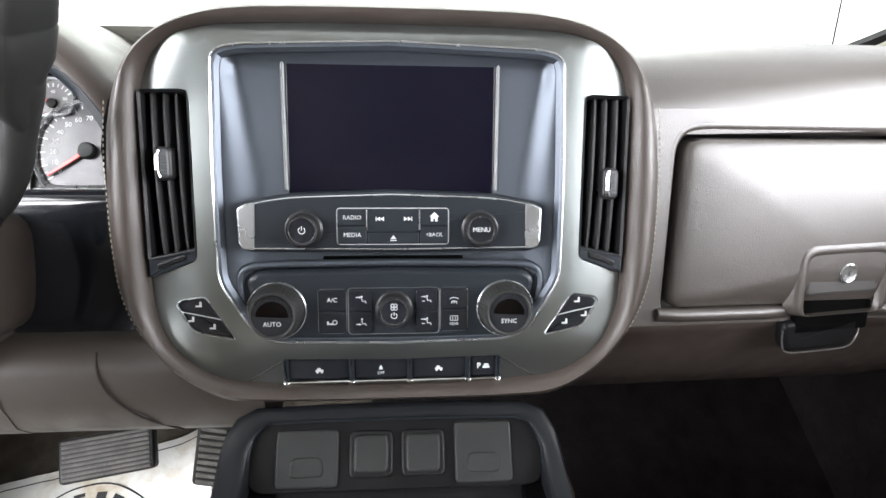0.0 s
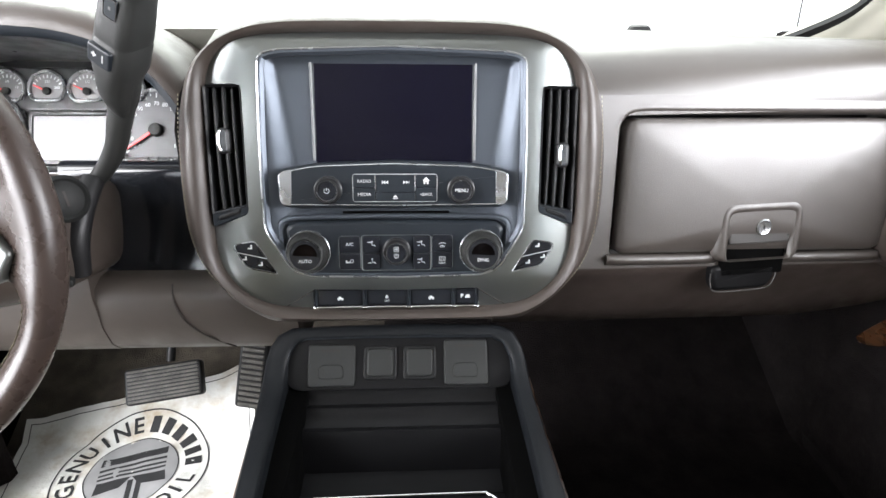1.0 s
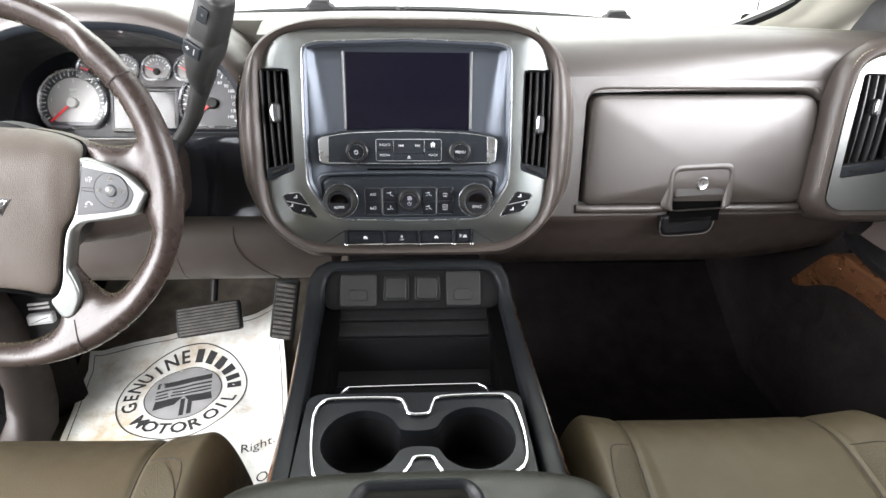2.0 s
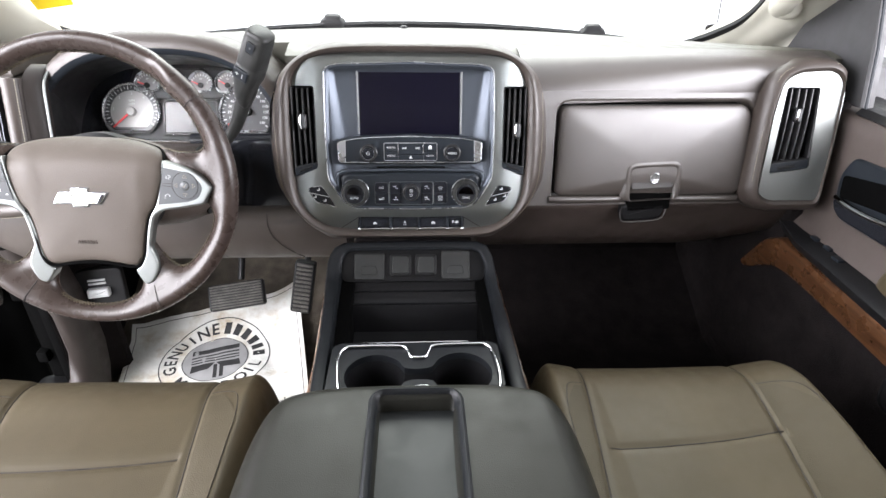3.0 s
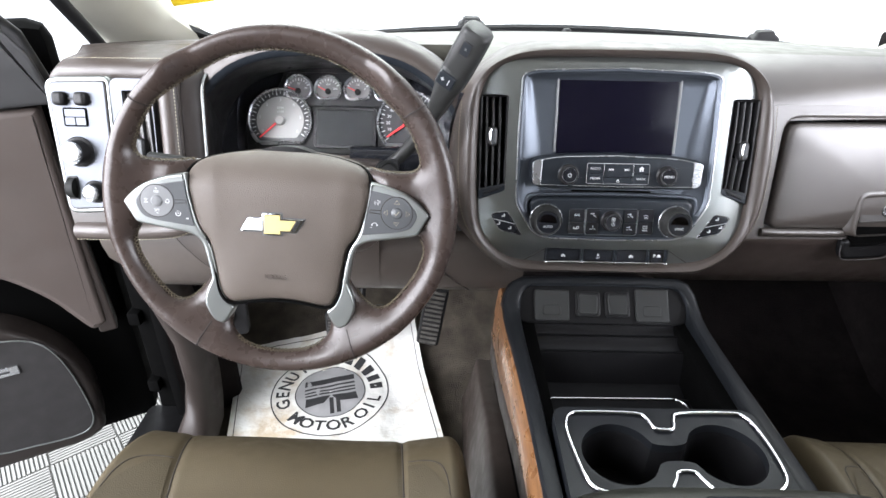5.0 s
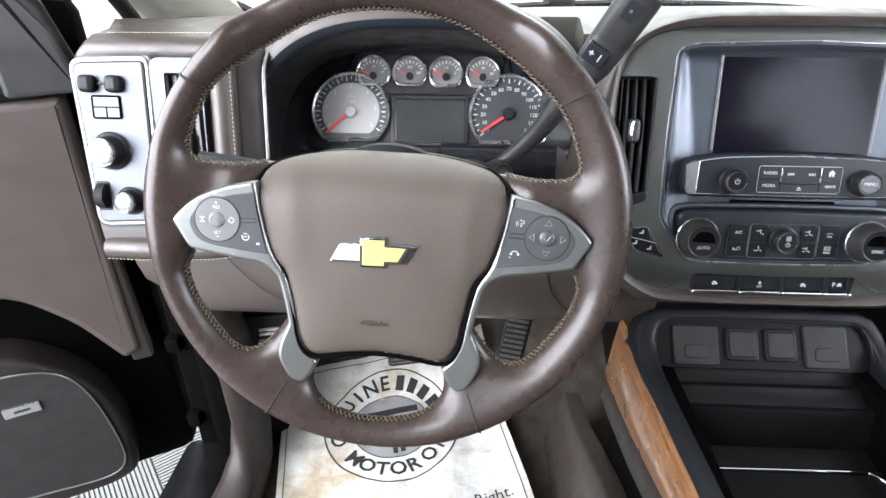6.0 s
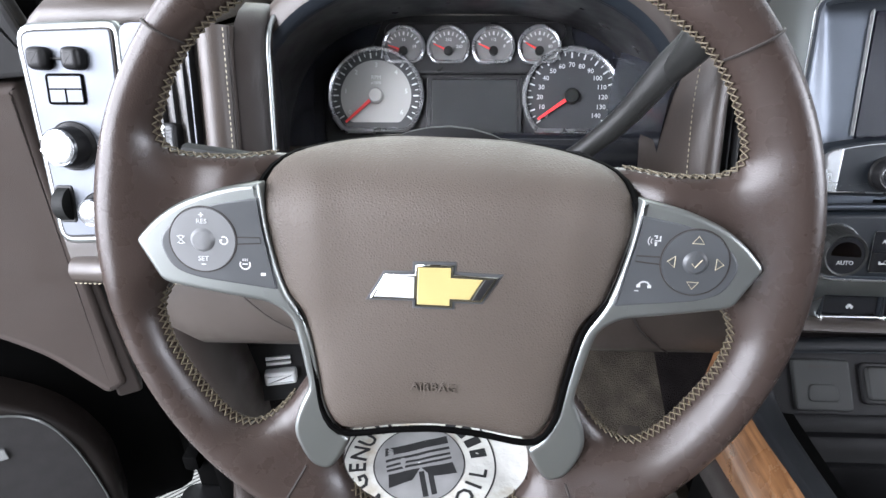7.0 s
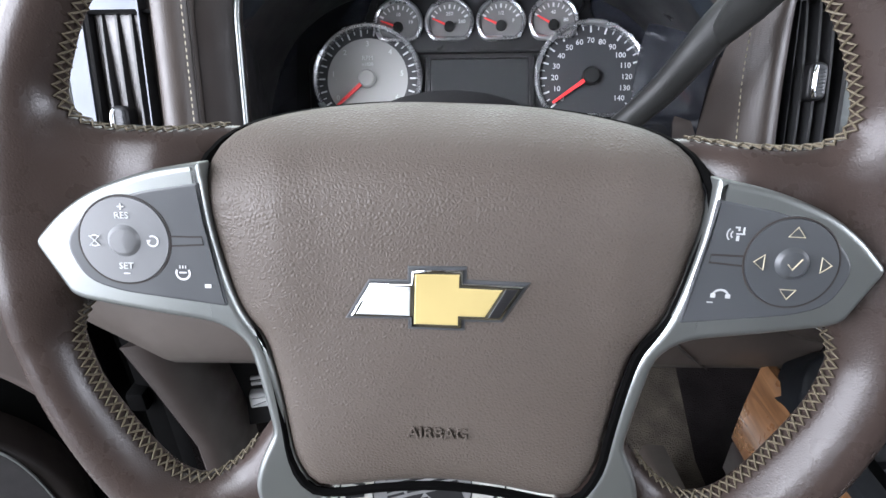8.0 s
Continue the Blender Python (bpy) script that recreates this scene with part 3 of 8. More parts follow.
for x in [0.13, 0.2, 0.3, 0.4, 0.5, 0.6, 0.66, 0.72, 0.80]:
    e = max(0, (x - 0.62) / 0.18) * 0.03
    sw, sz = 0.122 * (x - 0.45) * (1 if x < 0.67 else 0.8), -0.045 * (min(x, 0.67) - 0.45)
    rows.append([(x, y + sw * max(0, 1 - (y - 0.478) / 0.25), z + e + sz) for y, z in ((0.482, 0.506), (0.478, 0.502), (0.478, 0.495), (0.486, 0.484), (0.498, 0.455), (0.515, 0.415), (0.545, 0.375), (0.60, 0.345), (0.70, 0.335), (0.85, 0.34), (0.85, 0.506))])
part("lower_panel", rows_mesh(rows, True, True, True), LOWER, dash, sharp=60)
for u0, u1 in ((-0.196, -0.048), (0.0515, 0.196)):
    lrows = []
    for k in range(7):
        u = u0 + (u1 - u0) * k / 6
        v = -0.0855 - 0.0486 * u
        h = 0.006 if k in (0, 6) else 0.0115
        lrows.append([(u, v + dv, w) for dv, w in ((0.0045, -0.004), (0.0042, h * 0.6), (0.0020, h * 0.92), (-0.0015, h), (-0.0050, h * 0.9), (-0.0085, h * 0.55), (-0.0105, -0.004))])
    part("ledge", rows_mesh(lrows, True, True, True), DASH, dash, M=G, sharp=60)
# behind the instrument hood
rows = []
for x in [-0.66, -0.55, -0.45, -0.35, -0.25, -0.2]:
    rows.append([(x, y, z) for y, z in top_line(x, 0.62) + [(0.62, 0.60), (0.9, 0.60)]])
part("upper_pad", rows_mesh(rows, True, True, True), TOPPAD, dash, "taupe grained pad", sharp=60)
# driver's end
rows = []
for x in [-0.818, -0.812, -0.80, -0.76, -0.70, -0.645]:
    e = 0.016 * max(0, (-0.798 - x) / 0.02) ** 1.5
    rows.append([(x, y, z) for y, z in top_line(x, 0.56) + [(0.52, 0.768 - e), (0.475, 0.766 - e), (0.462, 0.760 - e), (0.457, 0.750 - e), (0.46, 0.742 - e), (0.50, 0.74 - e), (0.9, 0.69)]])
part("end_pad", rows_mesh(rows, True, True, True), BROWN, dash, "brown padded roll over the switches", sharp=60)
part("pad_stitching", stitches([(-0.80, 0.476, 0.7680), (-0.645, 0.476, 0.7690)]), THREADL, dash)
rows = []
for x in [-0.805, -0.79, -0.76, -0.72, -0.645]:
    rows.append([(x, y, z) for y, z in ((0.445, 0.745), (0.425, 0.66), (0.40, 0.58), (0.398, 0.54), (0.45, 0.52), (0.60, 0.52), (0.60, 0.745))])
part("end_body", rows_mesh(rows, True, True, True), DASH, dash)
# soft ledge below the switches
ledge = smooth_line([(-0.80, 0.398, 0.530), (-0.74, 0.392, 0.533), (-0.66, 0.392, 0.537), (-0.63, 0.395, 0.545), (-0.60, 0.40, 0.56)], 5)
part("knee_roll", tube(ledge, 0.0135, 12), BROWN, dash)
part("knee_stitching", stitches([(x, y - 0.012, z - 0.009) for x, y, z in ledge]), THREADL, dash)
# knee panels
rows = []
for x in [-0.80, -0.77, -0.72, -0.60, -0.45, -0.35]:
    e = 0.05 * max(0, (-0.72 - x) / 0.08)
    rows.append([(x, y + e * 0.4, z + e * 0.6) for y, z in ((0.46, 0.60), (0.418, 0.54), (0.412, 0.50), (0.415, 0.455), (0.425, 0.425), (0.44, 0.408), (0.47, 0.40), (0.62, 0.40), (0.75, 0.42), (0.75, 0.60))])
part("knee_panel", rows_mesh(rows, True, True, True), KNEE, dash, "taupe plastic panel", sharp=60)
rows = []
for x in (-0.35, -0.31, -0.288, -0.27, -0.25, -0.20, -0.15, -0.12):
    rows.append([(x, y, z) for y, z in ((0.50, 0.506), (0.44, 0.512), (0.421, 0.505), (0.415, 0.49), (0.416, 0.455), (0.426, 0.425), (0.441, 0.408), (0.471, 0.40), (0.62, 0.40), (0.75, 0.42), (0.75, 0.50))])
part("knee_panel", rows_mesh(rows, True, True, True), KNEE, dash, "taupe plastic panel", sharp=60)
part("recess_panel", rows_mesh([[(x, y, z) for y, z in ((0.535, 0.625), (0.5085, 0.632), (0.5030, 0.6315), (0.4985, 0.6285), (0.4955, 0.622), (0.491, 0.605), (0.478, 0.560), (0.464, 0.525), (0.455, 0.505), (0.60, 0.49), (0.60, 0.605))] for x in (-0.40, -0.3, -0.19)], True, True, True), PIANO, dash, "gloss black panel under the cluster", sharp=60)
side = [(0.505, 0.014), (0.56, 0.004), (0.60, 0.0), (0.64, 0.0), (0.68, 0.002), (0.70, 0.007), (0.72, 0.015), (0.735, 0.025)]
part("side_panel", rows_mesh([[(x + dx, y, z) for x, y in ((-0.2450, 0.466), (-0.2615, 0.53), (-0.272, 0.57), (-0.264, 0.57), (-0.2534, 0.53), (-0.2385, 0.470))] for z, dx in side], True, True, True), PIANO, dash, "gloss black panel beside the cluster", sharp=50)
part("panel_seam", tube(smooth_line([(-0.262, 0.424, 0.509), (-0.260, 0.4145, 0.49), (-0.252, 0.4145, 0.465), (-0.232, 0.419, 0.44), (-0.205, 0.435, 0.412)], 4), 0.0011, 6), SEAM, dash)
part("hatch_seam", tube(smooth_line([(-0.60, 0.405, 0.522), (-0.65, 0.405, 0.520), (-0.66, 0.407, 0.512), (-0.63, 0.41, 0.47), (-0.60, 0.414, 0.445)], 4), 0.0007, 6), SEAM, dash)

part("light_sensor", lathe([(0.009, 0.0), (0.0085, 0.002), (0.006, 0.0045), (0.0, 0.0055)], 20), BLACK, dash, "small black sensor dome", M=Matrix.Translation((-0.015, 0.822, 0.7695)))

# ---- glove box ----
glove = thing("glove_box", (0.45, 0.52, 0.51), "closed brown grained glove box door with a silver lock", "glove box")
door_loop = inset(ccw(glove_hole), 0.0035)
gl = polar(door_loop, 140, (0.005, -0.03))
part("door", rows_mesh([[(0.005 + (x - 0.005) * s, -0.03 + (y + 0.03) * s, w) for x, y in gl] for s, w in ((1.0, -0.02), (1.0, -0.002), (0.997, 0.0008), (0.99, 0.0026), (0.975, 0.0040), (0.95, 0.0052), (0.9, 0.0068), (0.8, 0.0090), (0.7, 0.0106), (0.55, 0.0124), (0.4, 0.0136), (0.2, 0.0144), (0.06, 0.0146))], True, True, True), DASH, glove, M=G, sharp=60)
GL = G @ Matrix.Translation((-0.004, 0.002, -0.0055))
ph = fillet([(-0.050, -0.090), (0.069, -0.090), (0.069, -0.028), (0.060, -0.012), (-0.041, -0.012), (-0.050, -0.028)], 0.012, 4)
part("latch_hood", band(ph, fillet(rect(-0.034, -0.090, 0.054, -0.0285), 0.006), [(-0.12, 0.010), (0.05, 0.0165), (0.30, 0.0205), (0.6, 0.0215), (0.85, 0.0200), (1, 0.0150)], 80, (0.01, -0.055)), DASH, glove, M=GL, sharp=60)
latch = part("latch", plate(fillet(rect(-0.0335, -0.069, 0.0535, -0.0292), 0.006), 0.003, 0.0185, 0.003, 3), LATCH, glove, "dark grey latch", M=GL)
part("lock", lathe([(0.0105, 0.0180), (0.0105, 0.0205), (0.009, 0.0215), (0.007, 0.0208), (0.0, 0.0208)], 24, (0.012, -0.047)), BRIGHT, latch, "silver lock", M=GL)
part("keyhole", bars([(0.0112, -0.0495, 0.0128, -0.0445)], 0.021), INK, latch, M=GL)
part("finger_well", plate(fillet(rect(-0.035, -0.112, 0.054, -0.0695), 0.003), -0.01, 0.0120, 0.001), VOID, glove, "finger well, its shade coloured black", M=GL)
bowl = fillet([(-0.040, -0.133), (0.034, -0.133), (0.045, -0.120), (0.047, -0.098), (-0.047, -0.098), (-0.047, -0.120)], 0.008, 4)
part("well_bowl", plate(bowl, 0.0, 0.0120, 0.006, 4), WELL, glove, "black bowl under the latch", M=GL)
part("well_rim", tube([(u, v, 0.0105) for u, v in smooth_line([(-0.0475, -0.108), (-0.0465, -0.122), (-0.039, -0.1325), (-0.003, -0.134), (0.034, -0.1325), (0.045, -0.122), (0.047, -0.108)], 4)], 0.0009, 6), LATCH, glove, M=GL)

# ---- centre stack ----
S = basis((0, 0.403, 0.56), 15)
stack = thing("center_stack", (0, 0.46, 0.48), "centre stack with a silver frame in a brown stitched surround", "center stack")
RING = smooth_loop(mirror([(0, 0.2485), (0.06, 0.2482), (0.122, 0.246), (0.16, 0.2368), (0.189, 0.2215), (0.209, 0.201), (0.219, 0.176), (0.2245, 0.142), (0.2268, 0.10), (0.2262, 0.05), (0.222, 0.012), (0.2085, -0.022), (0.183, -0.054), (0.152, -0.0745), (0.128, -0.081), (0.06, -0.0815), (0, -0.0815)]), 3)
SILV = smooth_loop(mirror([(0, 0.233), (0.07, 0.2326), (0.128, 0.2302), (0.157, 0.2252), (0.178, 0.2152), (0.192, 0.20), (0.1985, 0.18), (0.2, 0.14), (0.2005, 0.08), (0.1995, 0.018), (0.1955, -0.009), (0.183, -0.032), (0.163, -0.051), (0.141, -0.0615), (0.115, -0.0655), (0.06, -0.069), (0, -0.0695)]), 3)
BEZ = fillet(mirror([(0, 0.2192), (0.123, 0.2150), (0.1425, 0.2095), (0.1448, 0.117), (0.144, 0.024), (0.1165, -0.0205), (0.097, -0.0285), (0, -0.0305)]), [0, 0.03, 0.014, 0.03, 0.01, 0.012, 0.02, 0, 0.02, 0.012, 0.01, 0.03, 0.014, 0.03], 5)
part("surround", band(RING, SILV, [(-1.15, -0.11), (-1.0, -0.072), (-0.78, -0.050), (-0.45, -0.027), (-0.16, -0.0105), (0.03, -0.0035), (0.2, 0.003), (0.42, 0.0065), (0.65, 0.005), (0.85, 0.001), (0.95, -0.004), (1.0, -0.009)], 160, (0, 0.08)), BROWN, stack, "brown leather surround", M=S, sharp=60)
for sx in (1, -1):
    line = [(sx * (u + 0.0050), v, -0.0058) for u, v in smooth_line([(0.2215, 0.17), (0.2245, 0.13), (0.2245, 0.09), (0.2232, 0.05), (0.219, 0.013), (0.206, -0.02), (0.181, -0.051), (0.16, -0.066)], 5)]
    part("stitching", stitches(line, 0.003, 0.0018, 0.0005), THREADL, stack, M=S)
VHOLE = fillet([(0.1592, 0.042), (0.1985, 0.0275), (0.1992, 0.18), (0.1595, 0.1795)], [0.006, 0.002, 0.004, 0.008], 4)
HEAT = fillet([(0.1300, -0.0255), (0.1655, -0.0175), (0.1785, 0.0055), (0.1745, 0.0095), (0.1545, 0.0125)], [0.004, 0.006, 0.006, 0.004, 0.004], 4)
SWBAY = fillet([(-0.0945, -0.0715), (0.0945, -0.0715), (0.0945, -0.0435), (0.0, -0.0455), (-0.0945, -0.0435)], 0.003, 3)
sf = holed(SILV, [BEZ, VHOLE, flip(VHOLE), HEAT, flip(HEAT), SWBAY], 0.0, 0.012, 0.012)
for k in range(3):
    bmesh.ops.subdivide_edges(sf, edges=[e for e in sf.edges if e.calc_length() > 0.013], cuts=1)
    bmesh.ops.triangulate(sf, faces=[f for f in sf.faces if len(f.verts) > 3])
    flat = [f for f in sf.faces if all(abs(q.co.z) < 1e-6 for q in f.verts)]
    inside = set(flat)
    bmesh.ops.beautify_fill(sf, faces=flat, edges=[e for e in sf.edges if len(e.link_faces) == 2 and all(f in inside for f in e.link_faces)])
for v in sf.verts:
    u_, v_ = abs(v.co.x), v.co.y
    v.co.z -= 0.010 * max(0, (u_ - 0.147) / 0.053) ** 2 + 0.007 * max(0, (v_ - 0.2185) / 0.0145) ** 1.5 * (1 if u_ < 0.16 else 0.5) + 0.010 * max(0, (-0.03 - v_) / 0.04) ** 1.3
part("silver_frame", sf, SILVER, stack, "satin silver trim", M=S, sharp=40)
part("bezel_edge", tube([(u, v, 0.0004) for u, v in inset(ccw(BEZ), 0.0008)], 0.0011, 6, True), BRIGHT, stack, M=S)
# bezel: a lip, then a hollow face that runs down to the screen
bm = band(inset(ccw(BEZ), 0.0012), inset(ccw(BEZ), 0.0075), [(0, -0.006), (0.0, 0.0002), (0.5, 0.001), (1, -0.002), (1.0, -0.004)], 160, (0, 0.09))
part("bezel", bm, BEZEL, stack, "blue-grey bezel", M=S)
us = [-0.139 + 0.278 * i / 140 for i in range(141)]
vs_ = [-0.028, 0.0, 0.03, 0.05, 0.08, 0.095, 0.11, 0.125, 0.14, 0.155, 0.17, 0.18, 0.19, 0.20, 0.204, 0.207, 0.210, 0.213]


def hollow(u, v):
    """The side walls of the face: steep and narrow at the top, wide and easy lower down."""
    wall = 0.012 + 0.022 * max(0.0, min(1.0, (0.207 - v) / 0.105))
    a = max(0.0, min(1.0, (0.1385 - abs(u)) / wall))
    k = max(0.0, min(1.0, (0.213 - v) / 0.012)) if v > 0.15 else 1
    return -0.003 - 0.0105 * a * a * (3 - 2 * a) * k


part("bezel_face", rows_mesh([[(u, v, hollow(u, v)) for v in vs_] for u in us], False), BEZEL, stack, "blue-grey hollow face", M=S, sharp=70)
part("screen", plate(rect(-0.086, 0.094, 0.086, 0.2066, 0.002), -0.02, -0.0122, 0.0008), SCREEN, stack, "dark switched-off glass screen", M=S)
for sx in (-1, 1):
    part("screen_edge", tube([(sx * 0.0886, 0.2066, -0.0128), (sx * 0.0880, 0.100, -0.0128)], 0.0016, 8), DISC, stack, "thin light strip beside the screen", M=S)

# radio panel
RP = fillet(mirror([(0, 0.1008), (0.086, 0.0978), (0.1187, 0.0915), (0.1245, 0.086), (0.1235, 0.057), (0.1155, 0.0505), (0, 0.0493)]), [0, 0.02, 0.01, 0.006, 0.008, 0.01, 0, 0.01, 0.008, 0.006, 0.01, 0.02], 4)
radio = part("radio_panel", plate(RP, -0.02, 0.013, 0.005, 3), SATIN, stack, "charcoal radio panel", M=S)
part("panel_edge", tube([(u, v, 0.0128) for u, v in inset(ccw(RP), 0.0035)], 0.0007, 5, True), BRIGHT, radio, M=S)
for sx in (-1, 1):
    tab = [(sx * 0.1095, 0.0525), (sx * 0.119, 0.0535), (sx * 0.1218, 0.058), (sx * 0.1225, 0.086), (sx * 0.1165, 0.0897), (sx * 0.1085, 0.091)]
    part("silver_tab", plate(fillet(ccw(tab), 0.002), 0.01, 0.0142, 0.0012), BRIGHT, radio, "bright silver tab", M=S)


def knob(parent, u, v, w, r, h, M, name="knob"):
    k = part(name, lathe([(r * 1.12, w), (r * 1.12, w + 0.001), (r, w + 0.002), (r * 0.97, w + h - 0.002), (r * 0.9, w + h), (r * 0.8, w + h - 0.0002), (r * 0.74, w + h - 0.0006), (0, w + h - 0.0006)], 36, (u, v)), TUNNEL, parent, "dark grey rotary knob", M=M)
    part("knob_face", lathe([(r * 0.74, w + h - 0.0008), (r * 0.72, w + h - 0.0003), (0, w + h - 0.0002)], 36, (u, v), False), PIANO, k, "gloss black face", M=M)
    part("knob_ring", lathe([(r * 0.73, w + h - 0.001), (r * 0.765, w + h + 0.0006), (r * 0.80, w + h - 0.0005)], 36, (u, v), False), BRIGHT, k, "silver ring", M=M)
    return k


def marks(parent, bm, M, material=None):
    return tagged(part("marking", bm, material or MARK, parent, M=M, fix=False), kind="stuff")


def arc_marks(u, v, r, a0, a1, wd, w, n=14):
    bm = bmesh.new()
    rows = [[], []]
    for i in range(n + 1):
        a = radians(a0 + (a1 - a0) * i / n)
        rows[0].append((u + (r - wd / 2) * math.cos(a), v + (r - wd / 2) * math.sin(a), w))
        rows[1].append((u + (r + wd / 2) * math.cos(a), v + (r + wd / 2) * math.sin(a), w))
    return rows_mesh(rows, False)


k = knob(radio, -0.0705, 0.0695, 0.013, 0.0135, 0.011, S)
marks(k, merged(arc_marks(-0.0705, 0.0695, 0.0026, 125, 415, 0.0006, 0.0242), bars([(-0.0708, 0.0696, -0.0702, 0.0728)], 0.0241)), S)
k = knob(radio, 0.0715, 0.0695, 0.013, 0.0135, 0.011, S)
marks(k, words("MENU", 0.0052, 0.0715, 0.0695, 0.0240), S)
keys = part("button_block", plate(rect(-0.0445, 0.0568, 0.046, 0.0866, 0.003), 0.012, 0.0142, 0.0008), PIANO, radio, "black button block", M=S)
part("block_edge", tube([(u, v, 0.0142) for u, v in rect(-0.0442, 0.0571, 0.0457, 0.0863, 0.003)], 0.0004, 5, True), GREYMARK, keys, M=S)
for a in ((-0.0437, 0.0722, -0.0205, 0.0860), (-0.0437, 0.0574, -0.0205, 0.0716), (-0.0199, 0.0672, 0.0218, 0.0860), (-0.0199, 0.0574, 0.0218, 0.0666), (0.0224, 0.0722, 0.0452, 0.0860), (0.0224, 0.0574, 0.0452, 0.0716)):
    part("button", plate(rect(*a, 0.0016), 0.013, 0.0152, 0.0006), SATIN, keys, M=S, sharp=15)
for x in (-0.0202, 0.0221):
    part("divider", plate(rect(x - 0.0006, 0.069, x + 0.0006, 0.085), 0.014, 0.0162, 0.0003), BRIGHT, keys, M=S)
marks(keys, merged(words("RADIO", 0.0048, -0.032, 0.0788, 0.0154), words("MEDIA", 0.0048, -0.032, 0.0648, 0.0154), words("<BACK", 0.0042, 0.034, 0.0648, 0.0154)), S)


def tri_mark(pts, w):
    bm = bmesh.new()
    bm.faces.new([bm.verts.new((x, y, w)) for x, y in pts])
    return bm


def skip(u, v, s, w):
    return merged(tri_mark([(u, v), (u + s * 0.003, v + 0.0018), (u + s * 0.003, v - 0.0018)], w), tri_mark([(u + s * 0.003, v), (u + s * 0.006, v + 0.0018), (u + s * 0.006, v - 0.0018)], w), bars([(min(u, u - s * 0.0006), v - 0.0018, max(u, u - s * 0.0006), v + 0.0018)], w))


marks(keys, merged(skip(-0.0125, 0.0778, 1, 0.0155), skip(0.0155, 0.0778, -1, 0.0155), tri_mark([(-0.0015, 0.0615), (0.0035, 0.0615), (0.001, 0.0645)], 0.0155), bars([(-0.0015, 0.0600, 0.0035, 0.0607)], 0.0153)), S)
marks(keys, merged(tri_mark([(0.0300, 0.0795), (0.0380, 0.0795), (0.0340, 0.0832)], 0.0155), bars([(0.0312, 0.0757, 0.0332, 0.0796), (0.0346, 0.0757, 0.0366, 0.0796), (0.033, 0.078, 0.035, 0.0796)], 0.0153)), S)
part("disc_slot", plate(rect(-0.059, 0.0402, 0.0605, 0.0438, 0.001), -0.02, -0.0122, 0.0004), VOID, stack, "thin dark disc slot", M=S)

# climate panel
CP = fillet([(-0.119, 0.0125), (-0.108, -0.0185), (-0.094, -0.0268), (0.094, -0.0268), (0.108, -0.0185), (0.119, 0.0125), (0.122, 0.026), (0.112, 0.0335), (0.0, 0.0355), (-0.112, 0.0335), (-0.122, 0.026)], 0.008, 4)
climate = part("climate_panel", plate(CP, -0.02, 0.001, 0.005, 3), SATIN, stack, "charcoal climate panel", M=S)
part("panel_crest", tube([(u, v, -0.0058) for u, v in smooth_line([(-0.125, 0.006), (-0.127, 0.026), (-0.115, 0.0365), (-0.06, 0.0385), (0, 0.039), (0.06, 0.0385), (0.115, 0.0365), (0.127, 0.026), (0.125, 0.006)], 5)], 0.0032, 8), BEZEL, stack, M=S)


def dial(u, v, txt):
    d = part("temperature_dial", lathe([(0.0240, 0.0), (0.0238, 0.002), (0.0228, 0.0026), (0.0222, 0.0035), (0.0205, 0.0140), (0.0192, 0.0200), (0.0180, 0.0222), (0.0168, 0.0216), (0.0164, 0.0205), (0, 0.0205)], 48, (u, v)), LEVER, climate, "dark grey temperature dial", M=S)
    part("dial_face", lathe([(0.0164, 0.0206), (0.0160, 0.0209), (0, 0.0210)], 44, (u, v), False), PIANO, d, "gloss black face", M=S)
    part("dial_ring", lathe([(0.0231, 0.0022), (0.0238, 0.0031), (0.0246, 0.0022), (0.0246, 0.001)], 48, (u, v), False), BRIGHT, d, "silver ring", M=S)
    for i in range(40):
        a = 2 * math.pi * i / 40
        part("dial_rib", tube([(u + 0.0217 * math.cos(a), v + 0.0217 * math.sin(a), 0.006), (u + 0.0194 * math.cos(a), v + 0.0194 * math.sin(a), 0.0188)], 0.0004, 4), LEVER, d, M=S)
    win = [(u + 0.0128 * math.cos(radians(a)), v - 0.0005 + 0.0128 * math.sin(radians(a))) for a in range(-4, 185, 14)]
    part("dial_window", plate(win, 0.0205, 0.0216, 0.0004), LENS, d, "dark amber window", M=S)
    marks(d, words(txt, 0.0052, u, v - 0.0066, 0.0213), S)


dial(-0.0965, 0.0, "AUTO")
dial(0.0958, 0.0, "SYNC")
fan = knob(climate, 0.001, 0.0, 0.001, 0.0142, 0.012, S, "fan_knob")
marks(fan, merged(arc_marks(0.001, -0.0028, 0.0024, 125, 415, 0.0005, 0.0132), bars([(0.0007, -0.0028, 0.0013, 0.0002)], 0.0131), *[arc_marks(0.001 + dx, 0.0045 + dy, 0.0013, 0, 360, 0.0005, 0.0132, 12) for dx, dy in ((-0.0013, 0.0013), (0.0013, 0.0013), (-0.0013, -0.0013), (0.0013, -0.0013))]), S)


